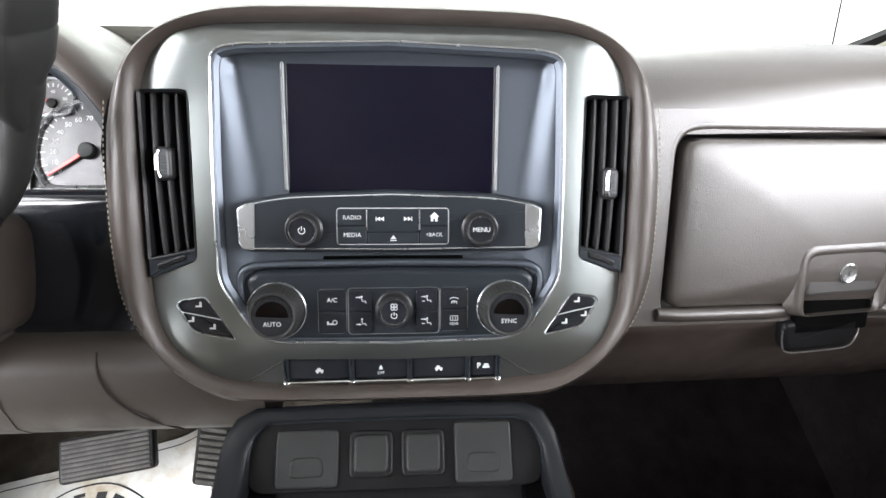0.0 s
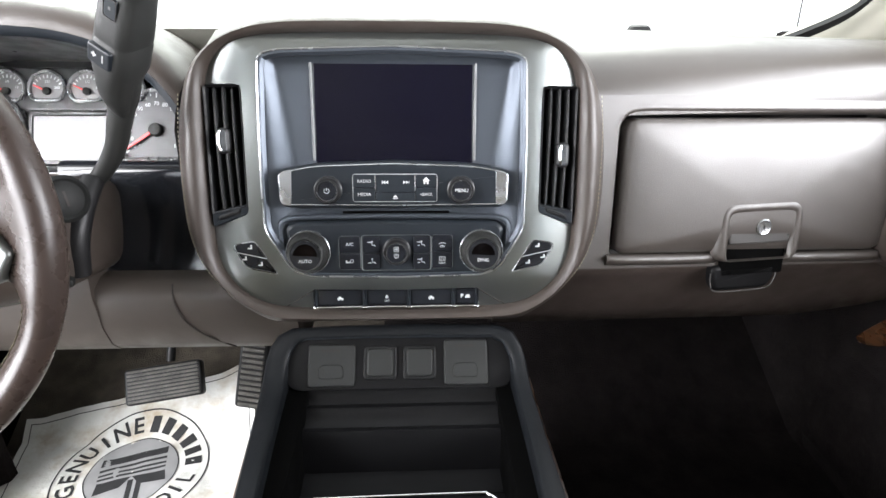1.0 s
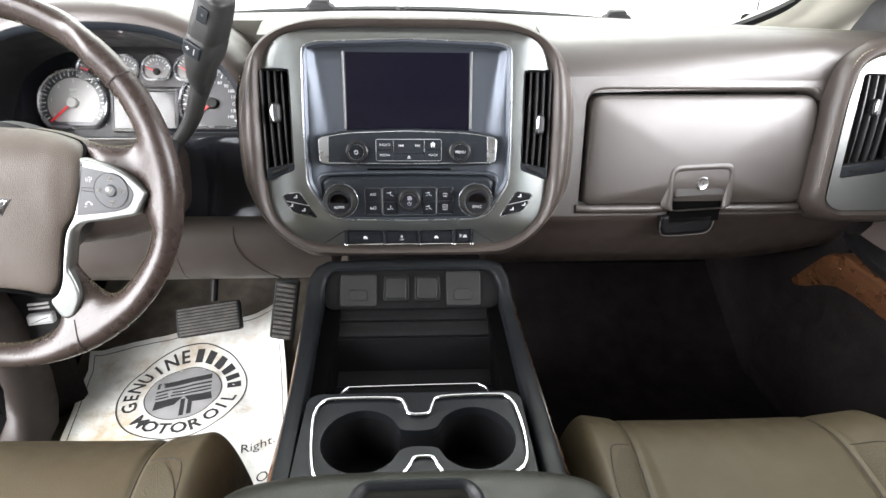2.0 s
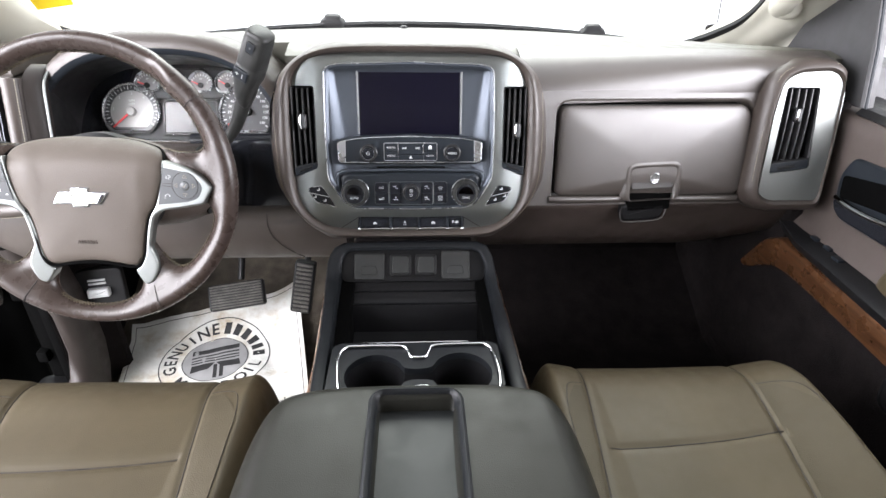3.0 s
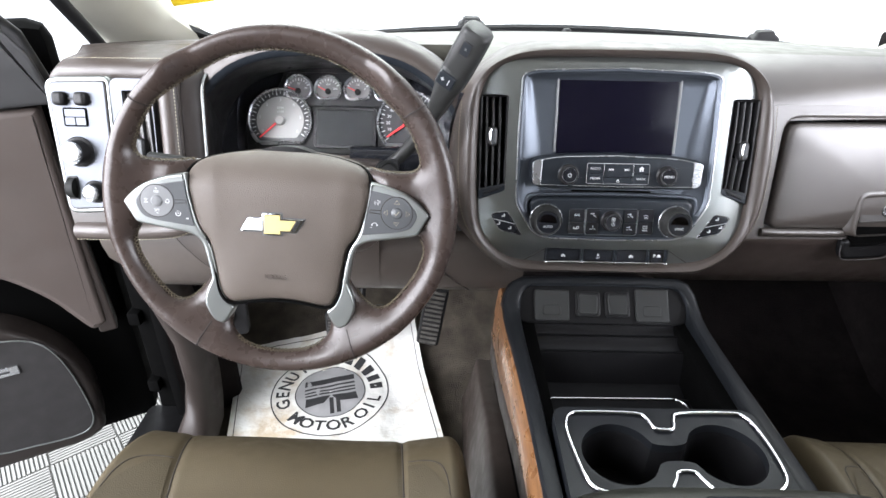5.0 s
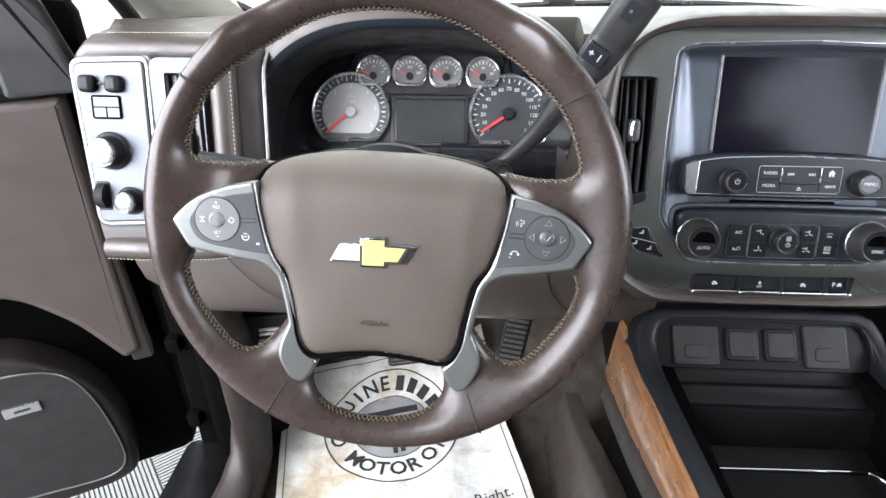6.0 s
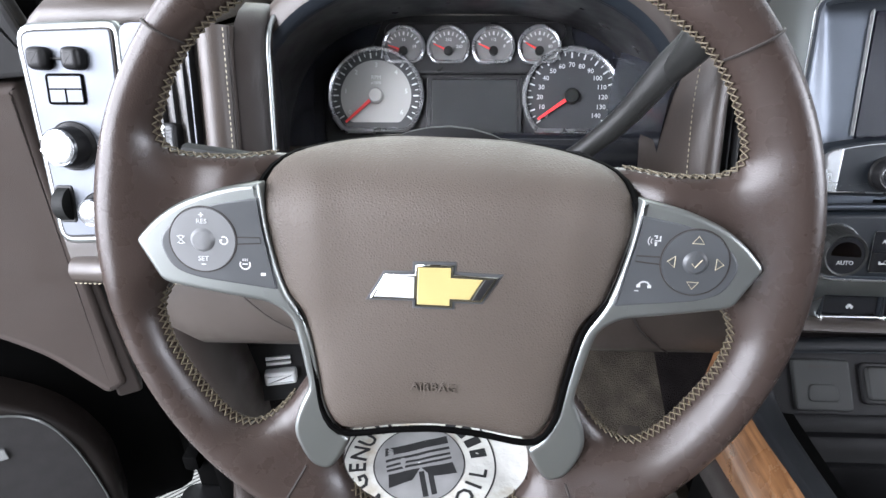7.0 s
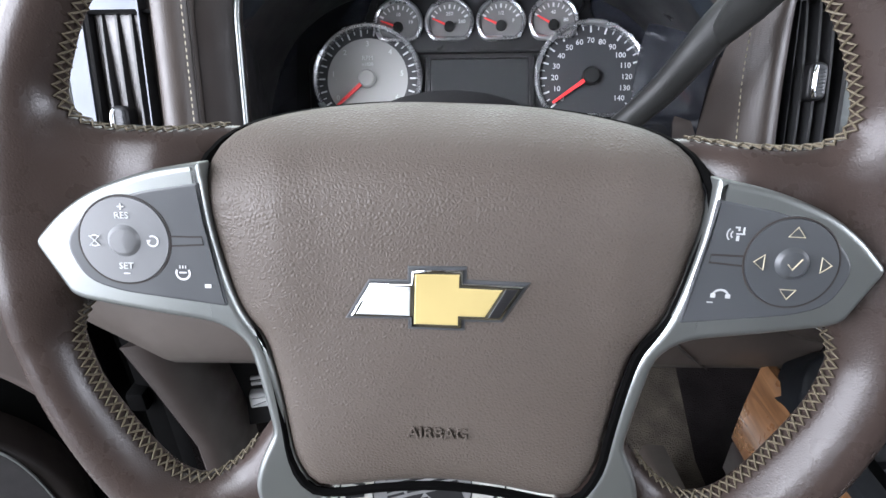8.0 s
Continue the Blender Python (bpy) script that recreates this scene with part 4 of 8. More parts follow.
def person_seat(u, v, w, arrow):
    """A small sign: a seated figure and an air arrow."""
    r = 0.00038
    fig = [tube([(u + 0.0002, v + 0.0012, w), (u + 0.0008, v - 0.0016, w), (u + 0.0030, v - 0.0012, w), (u + 0.0040, v - 0.0030, w)], r, 5), arc_marks(u + 0.0004, v + 0.0024, 0.0005, 0, 360, 0.0008, w, 10)]
    a = (u - 0.0034, v + (0.0018 if arrow > 0 else -0.0020))
    fig += [tube([(a[0] - 0.0012, a[1], w), (a[0] + 0.0020, a[1], w)], r, 5), tri_mark([(a[0] + 0.0016, a[1] + 0.0010), (a[0] + 0.0016, a[1] - 0.0010), (a[0] + 0.0032, a[1])], w + 0.0003)]
    if arrow == 2:
        fig += [tube([(a[0] - 0.0006, v - 0.0020, w), (a[0] + 0.0020, v - 0.0020, w)], r, 5)]
    return merged(*fig)


for a in ((-0.0625, -0.0202, -0.039, 0.0178), (-0.036, -0.0202, -0.017, 0.0172), (0.019, -0.0202, 0.0378, 0.0172), (0.0402, -0.0192, 0.0635, 0.0186)):
    mid = (a[1] + a[3]) / 2
    part("climate_button", plate(rect(a[0], a[1], a[2], mid - 0.0003, 0.002), -0.001, 0.0028, 0.0008), PIANO, climate, "black button", M=S, sharp=15)
    hb = part("climate_button", plate(rect(a[0], mid + 0.0003, a[2], a[3], 0.002), -0.001, 0.0028, 0.0008), PIANO, climate, "black button", M=S, sharp=15)
    if abs(a[0] + a[2]) > 0.08:
        part("button_edge", tube([(u, v, 0.0022) for u, v in rect(*a, 0.003)], 0.00022, 5, True), SATINS, hb, M=S)
    cu_ = (a[0] + a[2]) / 2
    if cu_ < -0.045:
        marks(hb, merged(words("A/C", 0.0052, cu_, 0.0085, 0.003), arc_marks(cu_ + 0.002, -0.0105, 0.0018, 0, 360, 0.0006, 0.003), bars([(cu_ - 0.0045, -0.0125, cu_ + 0.0005, -0.0112), (cu_ - 0.0045, -0.0112, cu_ - 0.003, -0.0095)], 0.003)), S)
    elif cu_ > 0.045:
        marks(hb, merged(arc_marks(cu_, 0.004, 0.0058, 50, 130, 0.0006, 0.003), arc_marks(cu_, 0.004, 0.0028, 50, 130, 0.0006, 0.003), bars([(cu_ - 0.0024, 0.0046, cu_ - 0.0018, 0.0066), (cu_ - 0.0003, 0.0046, cu_ + 0.0003, 0.0066), (cu_ + 0.0018, 0.0046, cu_ + 0.0024, 0.0066)], 0.003), bars([(cu_ - 0.0034, -0.0104, cu_ + 0.0034, -0.0099), (cu_ - 0.0034, -0.0065, cu_ + 0.0034, -0.006), (cu_ - 0.0034, -0.0104, cu_ - 0.0029, -0.006), (cu_ + 0.0029, -0.0104, cu_ + 0.0034, -0.006), (cu_ - 0.0014, -0.0095, cu_ - 0.0009, -0.007), (cu_ + 0.0009, -0.0095, cu_ + 0.0014, -0.007)], 0.003), words("REAR", 0.0032, cu_, -0.0132, 0.003)), S)
    else:
        marks(hb, merged(person_seat(cu_, 0.009, 0.003, 1 if cu_ < 0 else 2), person_seat(cu_, -0.0105, 0.003, -1 if cu_ < 0 else 2)), S)

part("group_edge", tube([(u, v, 0.0020) for u, v in rect(-0.0375, -0.0212, 0.0392, 0.0186, 0.0035)], 0.00035, 5, True), SATINS, climate, "thin light line round the mode buttons", M=S)
for sx in (1, -1):
    part("frame_crease", tube([(sx * u, v, w) for u, v, w in smooth_line([(0.1240, -0.0640, -0.0086), (0.1130, -0.0575, -0.0064), (0.1010, -0.0495, -0.0040), (0.0940, -0.0455, -0.0030)], 4)], 0.0007, 6), SEAM, stack, M=S)

# heated seat switches
for sx in (1, -1):
    hp = HEAT if sx > 0 else flip(HEAT)
    sw = part("seat_heater_switch", plate(inset(ccw(hp), 0.0007), -0.012, -0.0005, 0.0015), PIANO, stack, "black seat heater switch", M=S)
    part("switch_edge", tube([(u, v, 0.0002) for u, v in inset(ccw(hp), 0.0002)], 0.0006, 5, True), BRIGHT, sw, M=S)
    part("switch_gap", tube([(sx * 0.1425, -0.0075, -0.0003), (sx * 0.160, -0.0035, -0.0003), (sx * 0.1765, 0.0, -0.0003)], 0.0005, 5), GREYMARK, sw, M=S)
    mk = []
    for u, v in ((0.160, 0.0055), (0.1495, -0.0135), (0.1665, -0.007)):
        mk.append(bars([(sx * u - 0.0028, v - 0.002, sx * u + 0.0008, v - 0.0006), (sx * u + 0.0003, v - 0.002, sx * u + 0.002, v + 0.0024)], -0.0004))
    marks(sw, merged(*mk), S)

# row of switches under the climate panel
part("switch_bay", plate(inset(ccw(SWBAY), -0.001), -0.022, -0.0165, 0.0003), BLACK, stack, M=S)
edges = [-0.0925, -0.0365, 0.0140, 0.0655, 0.0925]
for i in range(4):
    a, b = edges[i] + 0.001, edges[i + 1] - 0.001
    sw = part("switch", plate(rect(a, -0.0655, b, -0.0455, 0.0032), -0.02, -0.010, 0.0022), PIANO, stack, "gloss black push switch", M=S, sharp=15)
    part("switch_strip", tube([(a, -0.0668, -0.0075), (b, -0.0664, -0.0075)], 0.0016, 8), CHROME, sw, "chrome strip", M=S)
    c = (a + b) / 2
    if i == 1:
        marks(sw, merged(words("OFF", 0.0036, c, -0.0602, -0.0098), bars([(c - 0.0016, -0.057, c + 0.0016, -0.0548), (c - 0.0008, -0.0546, c + 0.0008, -0.0532)], -0.0098)), S)
    elif i == 3:
        marks(sw, merged(words("P", 0.0066, c - 0.0035, -0.0555, -0.0098, bold=0.0002), bars([(c, -0.0575, c + 0.006, -0.0555), (c + 0.0012, -0.0555, c + 0.0052, -0.0535)], -0.0098)), S)
    else:
        marks(sw, bars([(c - 0.0034, -0.0578, c + 0.0034, -0.0562), (c - 0.002, -0.0562, c + 0.0012, -0.0545), (c - 0.0026, -0.0592, c - 0.0008, -0.0578), (c + 0.0012, -0.0592, c + 0.003, -0.0578)], -0.0098), S)
for u in edges:
    part("switch_divider", plate(rect(u - 0.0022, -0.0665, u + 0.0022, -0.0445, 0.0006), -0.02, -0.0065, 0.0012), SATIN, stack, M=S)
    part("divider_cap", lathe([(0.0028, -0.02), (0.0028, -0.0055), (0.0018, -0.004), (0, -0.0035)], 14, (u, -0.0668)), CHROME, stack, M=S)


# ---- air vents ----
def air_vent(name, base, label, M, outline, xs_, v0, v1, tab_u, tab_v, wheel_v, wdir, group="dashboard air vents"):
    """A deep black well with upright slats, a chrome slide and a thumb wheel plate."""
    vt = thing(name, base, label, "air vent", group)
    o = ccw(outline)
    part("well", merged(rows_mesh([[(u, v, 0.0) for u, v in o], [(u, v, -0.002) for u, v in inset(o, 0.0018)], [(u, v, -0.05) for u, v in inset(o, 0.004)]], True, False, True)), BLACK, vt, M=M)
    for u in xs_:
        t = 0.0014
        prof = [(-t, -0.0045), (-t * 0.6, -0.0030), (t * 0.6, -0.0030), (t, -0.0045), (t * 1.5, -0.028), (-t * 1.5, -0.028)]
        part("slat", rows_mesh([[(u + a + wdir * (v - v0) * 0.02, v, w - 0.004 * ((v - v0) / (v1 - v0) * 2 - 1) ** 2) for a, w in prof] for v in [v0 + (v1 - v0) * k / 8 for k in range(9)]], True, True, True), SLAT, vt, M=M)
    sl = part("slide", plate(fillet([(tab_u - 0.0070, tab_v - 0.0135), (tab_u + 0.0070, tab_v - 0.0135), (tab_u + 0.0070, tab_v + 0.0135), (tab_u - 0.0070, tab_v + 0.0135)], 0.006, 5), -0.02, 0.003, 0.003, 3), TUNNEL, vt, "dark slide", M=M)
    part("slide_cap", plate(rect(tab_u - 0.0050, tab_v - 0.0118, tab_u + 0.0050, tab_v + 0.0118, 0.004, 4), 0.0, 0.0042, 0.002, 3), PADG, sl, "grey cap", M=M)
    for k in range(8):
        part("cap_rib", plate(rect(tab_u - 0.0012, tab_v - 0.0088 + 0.0024 * k, tab_u + 0.0042, tab_v - 0.0076 + 0.0024 * k), 0.003, 0.0047, 0.0003, 1), PADG, sl, M=M)
    part("cap_edge", tube(smooth_line([(tab_u - 0.0022, tab_v - 0.0112, 0.0030), (tab_u - 0.0036, tab_v - 0.007, 0.0044), (tab_u - 0.0038, tab_v, 0.0047), (tab_u - 0.0036, tab_v + 0.007, 0.0044), (tab_u - 0.0022, tab_v + 0.0112, 0.0030)], 4), [0.0008] + [0.0017] * 15 + [0.0008], 8), CHROME, sl, "chrome edge", M=M)
    return vt


for sx in (1, -1):
    tri = [(0.1597, 0.0505), (0.198, 0.0425), (0.1985, 0.1785), (0.160, 0.1785)]
    o = fillet([(sx * a, b) for a, b in tri], 0.003)
    tabp = (0.184, 0.106) if sx > 0 else (-0.181, 0.121)
    vt = air_vent("air_vent", S @ Vector((sx * 0.18, 0.05, -0.03)), "upright black slatted air vent with a chrome slide", S, o, [sx * a for a in (0.1685, 0.178, 0.1875)], 0.047, 0.1765, tabp[0], tabp[1], 0, sx)
    wp = fillet([(sx * 0.1595, 0.0425), (sx * 0.1982, 0.0282), (sx * 0.1982, 0.0445), (sx * 0.1597, 0.0525)], 0.002)
    part("wheel_plate", plate(ccw(wp), -0.01, -0.001, 0.0012), SATIN, vt, M=S)
    part("thumb_wheel", plate(fillet(ccw([(sx * 0.168, 0.0432), (sx * 0.1915, 0.0352), (sx * 0.1915, 0.0402), (sx * 0.168, 0.0482)]), 0.002), -0.01, 0.0006, 0.0012), BLACK, vt, M=S)

# ---- steering wheel ----
WC = (-0.4304, 0.2148, 0.6588)
WR = basis(WC, 15.1, 0.96) @ Matrix.Scale(1.0465, 4)
WF = WR @ Matrix.Translation((-0.0045, 0, 0)) @ Matrix.Rotation(radians(-2.4), 4, "Z")
wheel = thing("steering_wheel", WC, "brown leather steering wheel with silver spokes and tan lacing", "steering wheel")
RIM_OUT, EDGE = 0.1888, 0.0135
RIMO = [(0.0045 + RIM_OUT * math.cos(2 * math.pi * i / 180), RIM_OUT * math.sin(2 * math.pi * i / 180)) for i in range(180)]
UP_OPEN = smooth_loop(mirror([(0, 0.1630), (0.05, 0.1555), (0.0914, 0.1334), (0.1098, 0.1178), (0.1265, 0.103), (0.139, 0.085), (0.146, 0.069), (0.1498, 0.0565), (0.147, 0.0487), (0.137, 0.0445), (0.114, 0.0442), (0.091, 0.0462), (0.079, 0.040), (0.060, 0.024), (0, 0.022)]), 5)
LOW_OPEN = smooth_loop([(0.1435, -0.0235), (0.1515, -0.0300), (0.1548, -0.0400), (0.1535, -0.0490), (0.149, -0.063), (0.139, -0.0805), (0.1286, -0.0953), (0.1174, -0.1065), (0.106, -0.1095), (0.0942, -0.103), (0.083, -0.089), (0.0765, -0.078), (0.0765, -0.066), (0.080, -0.050), (0.0845, -0.0395), (0.094, -0.0305), (0.115, -0.0262)], 5)
BOT_OPEN = smooth_loop(mirror([(0, -0.1000), (0.030, -0.1025), (0.0447, -0.110), (0.0525, -0.120), (0.0552, -0.133), (0.0535, -0.1428), (0.0445, -0.1537), (0.030, -0.161), (0.012, -0.1645), (0, -0.165)]), 5)
LOW_OPENR = [(0.0765 + (u - 0.0765) * 1.04, v) for u, v in LOW_OPEN]
LEATHER = [RIMO, UP_OPEN, LOW_OPENR, flip(LOW_OPEN), BOT_OPEN]


def inside_of(P, loop):
    """Which of the points lie within the loop."""
    L = np.array(loop)
    M_ = np.roll(L, -1, 0)
    hit = np.zeros(len(P), bool)
    for a, b in zip(L, M_):
        if a[1] == b[1]:
            continue
        up = (a[1] > P[:, 1]) != (b[1] > P[:, 1])
        hit ^= up & (P[:, 0] < (b[0] - a[0]) * (P[:, 1] - a[1]) / (b[1] - a[1]) + a[0])
    return hit


def leather_depth(P):
    """How far each point lies within the leather (negative: outside), and the way inwards from the nearest edge."""
    best = np.full(len(P), 1e9)
    near = np.zeros_like(P)
    for lp in LEATHER:
        L = np.array(lp)
        for a, b in zip(L, np.roll(L, -1, 0)):
            e = b - a
            k = np.clip(((P - a) @ e) / max(e @ e, 1e-14), 0, 1)
            q = a + k[:, None] * e
            d = np.hypot(*(P - q).T)
            better = d < best
            best[better], near[better] = d[better], q[better]
    inner = inside_of(P, RIMO)
    for lp in LEATHER[1:]:
        inner &= ~inside_of(P, lp)
    d = np.where(inner, best, -best)
    way = (P - near) / np.maximum(best, 1e-9)[:, None] * np.where(inner, 1, -1)[:, None]
    return d, way, near


def dish(u, v):
    """Middle height and half thickness of the leather: the spokes lie deeper and thinner than the rim."""
    k = min(1.0, max(0.0, (math.hypot(u - 0.0045, v) - 0.138) / 0.046))
    k = k * k * (3 - 2 * k)
    h = min(1.0, max(0.0, (0.118 - abs(u)) / 0.030)) if v > 0 else 0.0
    return -0.0125 * (1 - k) - 0.015 * h * h * (3 - 2 * h), 0.0110 + 0.0050 * k


STEP = 0.0018
n_ = int(0.2 / STEP)
gp = np.array([(i * STEP, j * STEP) for i in range(-n_, n_ + 1) for j in range(-n_, n_ + 1)])
dep, way, near = leather_depth(gp)
keep = dep > -0.62 * STEP
side_n = 2 * n_ + 1
top_v, low_v, verts_, faces_ = {}, {}, [], []
for i, (p, d, wy, q) in enumerate(zip(gp, dep, way, near)):
    if not keep[i]:
        continue
    if d < 0.3 * STEP:
        x, y, th = q[0], q[1], 0.0
    else:
        th = min(1.0, d / (EDGE * 1.25)) * math.pi / 2
        dd = EDGE * (1 - math.cos(th)) if d < EDGE * 1.25 else d
        if d < EDGE * 1.25:
            dd += 0.25 * EDGE * (d / (EDGE * 1.25)) ** 2
        x, y = q[0] + wy[0] * dd, q[1] + wy[1] * dd
    m_, h_ = dish(x, y)
    s_ = math.sin(th)
    top_v[i] = len(verts_)
    verts_.append((x, y, m_ + h_ * s_))
    if th > 0:
        low_v[i] = len(verts_)
        verts_.append((x, y, m_ - h_ * s_))
    else:
        low_v[i] = top_v[i]
for i in range(len(gp) - side_n - 1):
    q = (i, i + side_n, i + side_n + 1, i + 1)
    if (i % side_n) == side_n - 1 or not all(keep[j] for j in q):
        continue
    f1, f2 = [top_v[j] for j in q], [low_v[j] for j in reversed(q)]
    faces_.append(f1)
    if set(f1) != set(f2):
        faces_.append(f2)
me_ = bpy.data.meshes.new("rim")
me_.from_pydata(verts_, [], faces_)
bm = bmesh.new()
bm.from_mesh(me_)
bpy.data.meshes.remove(me_)
bmesh.ops.dissolve_degenerate(bm, dist=0.00005, edges=bm.edges[:])
bmesh.ops.holes_fill(bm, edges=[e for e in bm.edges if e.is_boundary], sides=0)
bmesh.ops.triangulate(bm, faces=[f for f in bm.faces if len(f.verts) > 4])
for k in range(10):
    bmesh.ops.smooth_vert(bm, verts=bm.verts[:], factor=0.5, use_axis_x=True, use_axis_y=True, use_axis_z=True)
part("rim", bm, WHEEL, wheel, "glossy brown leather rim and spokes", M=WF, sharp=180)


def on_leather(loop_pt, inward, th, lift=0.0004):
    """A point on the rounded edge: th degrees up from the edge's middle."""
    a = radians(th)
    d = EDGE * (1 - math.cos(a)) + 0.25 * EDGE * (th / 90) ** 2
    u, v = loop_pt[0] + inward[0] * d, loop_pt[1] + inward[1] * d
    m_, h_ = dish(u, v)
    return Vector((u - inward[0] * lift * math.cos(a), v - inward[1] * lift * math.cos(a), m_ + h_ * math.sin(a) + lift * math.sin(a)))


def lacing(loop, i0, i1, pitch, lo=-4, hi=22):
    """Two crossing zigzag threads along the edge of one opening."""
    loop = ccw(loop)
    L = [Vector(p) for p in loop[i0:i1 + 1]]
    run = [0.0]
    for a, b in zip(L, L[1:]):
        run.append(run[-1] + (b - a).length)
    n = max(4, int(run[-1] / pitch))
    out = []
    for ph in (0, 1):
        pts = []
        for k in range(n * 4 + 1):
            s = run[-1] * k / (n * 4)
            j = max(0, min(len(L) - 2, next((i for i in range(len(run) - 1) if run[i + 1] >= s), len(L) - 2)))
            f = (s - run[j]) / max(1e-9, run[j + 1] - run[j])
            p, t = L[j].lerp(L[j + 1], f), (L[j + 1] - L[j]).normalized()
            q, f = divmod(k, 4)
            f /= 4
            z = f if (q + ph) % 2 == 0 else 1 - f
            pts.append(on_leather(p, (t.y, -t.x), lo + (hi - lo) * z, 0.0004 + 0.0003 * ph))
        out.append(tube(pts, 0.00048, 5))
    return merged(*out)


def nearest_index(loop, p):
    loop = ccw(loop)
    return min(range(len(loop)), key=lambda i: (loop[i][0] - p[0]) ** 2 + (loop[i][1] - p[1]) ** 2)


for loop, a, b in ((UP_OPEN, (0.096, 0.0455), (-0.096, 0.0455)), (LOW_OPENR, (0.084, -0.091), (0.1530, -0.029)), (flip(LOW_OPEN), (-0.1500, -0.029), (-0.084, -0.091)), (BOT_OPEN, (-0.050, -0.149), (0.050, -0.149))):
    i0, i1 = nearest_index(loop, a), nearest_index(loop, b)
    lp = ccw(loop)
    if i1 < i0:
        lp, i1 = lp[i0:] + lp[:i0], i1 + len(lp) - i0
        i0 = 0
    part("lacing", lacing(lp, i0, i1, 0.0038), THREAD, wheel, "tan zigzag lacing", M=WF)


def over_leather(a, b, n=14):
    """A line laid over the front of the leather from a to b."""
    P = np.array([(a[0] + (b[0] - a[0]) * k / n, a[1] + (b[1] - a[1]) * k / n) for k in range(n + 1)])
    d, wy, q = leather_depth(P)
    pts = []
    for p, dd in zip(P, d):
        if dd < 0.0004:
            continue
        lo_, hi_ = 0.0, 90.0
        for _ in range(24):
            mid = (lo_ + hi_) / 2
            if EDGE * (1 - math.cos(radians(mid))) + 0.25 * EDGE * (mid / 90) ** 2 < dd:
                lo_ = mid
            else:
                hi_ = mid
        m_, h_ = dish(*p)
        pts.append((p[0], p[1], m_ + h_ * math.sin(radians(lo_)) + 0.0001))
    return pts


for a, b in (((-0.1545, 0.1120), (-0.1275, 0.0965)), ((0.1550, 0.1170), (0.1280, 0.0998)), ((-0.0945, -0.1650), (-0.0749, -0.1313)), ((0.0895, -0.1690), (0.0753, -0.1345))):
    part("rim_seam", tube(over_leather(a, b), 0.0007, 5), SEAM, wheel, M=WF)

TRIM = [(0.1000, 0.0327), (0.121, 0.0292), (0.1417, 0.0215), (0.1545, 0.0128), (0.1655, 0.001), (0.1535, -0.0205), (0.1485, -0.0225), (0.127, -0.0268), (0.096, -0.0320), (0.0850, -0.0400), (0.0805, -0.0585), (0.0772, -0.0759), (0.0762, -0.082), (0.0832, -0.0967), (0.0858, -0.1105), (0.080, -0.1240), (0.0752, -0.1315), (0.065, -0.1355), (0.058, -0.1265), (0.0520, -0.1150), (0.0600, -0.1090), (0.0676, -0.0940), (0.0698, -0.0785), (0.0732, -0.0580), (0.0778, -0.0400), (0.0872, -0.0272), (0.0918, -0.0135), (0.0966, 0.006)]
PADO = [(0.1000, 0.0252), (0.1252, 0.0212), (0.1443, 0.0132), (0.1532, 0.0012), (0.1464, -0.0140), (0.1330, -0.0185), (0.1254, -0.0197), (0.0910, -0.0246), (0.0948, -0.006), (0.0982, 0.01)]
for sx in (1, -1):
    part("spoke_back", plate([(sx * x, y) for x, y in fillet(rect(0.06, -0.020, 0.130, 0.030), 0.01)], -0.03, -0.004, 0.002), BLACK, wheel, "black spoke core", M=WF)
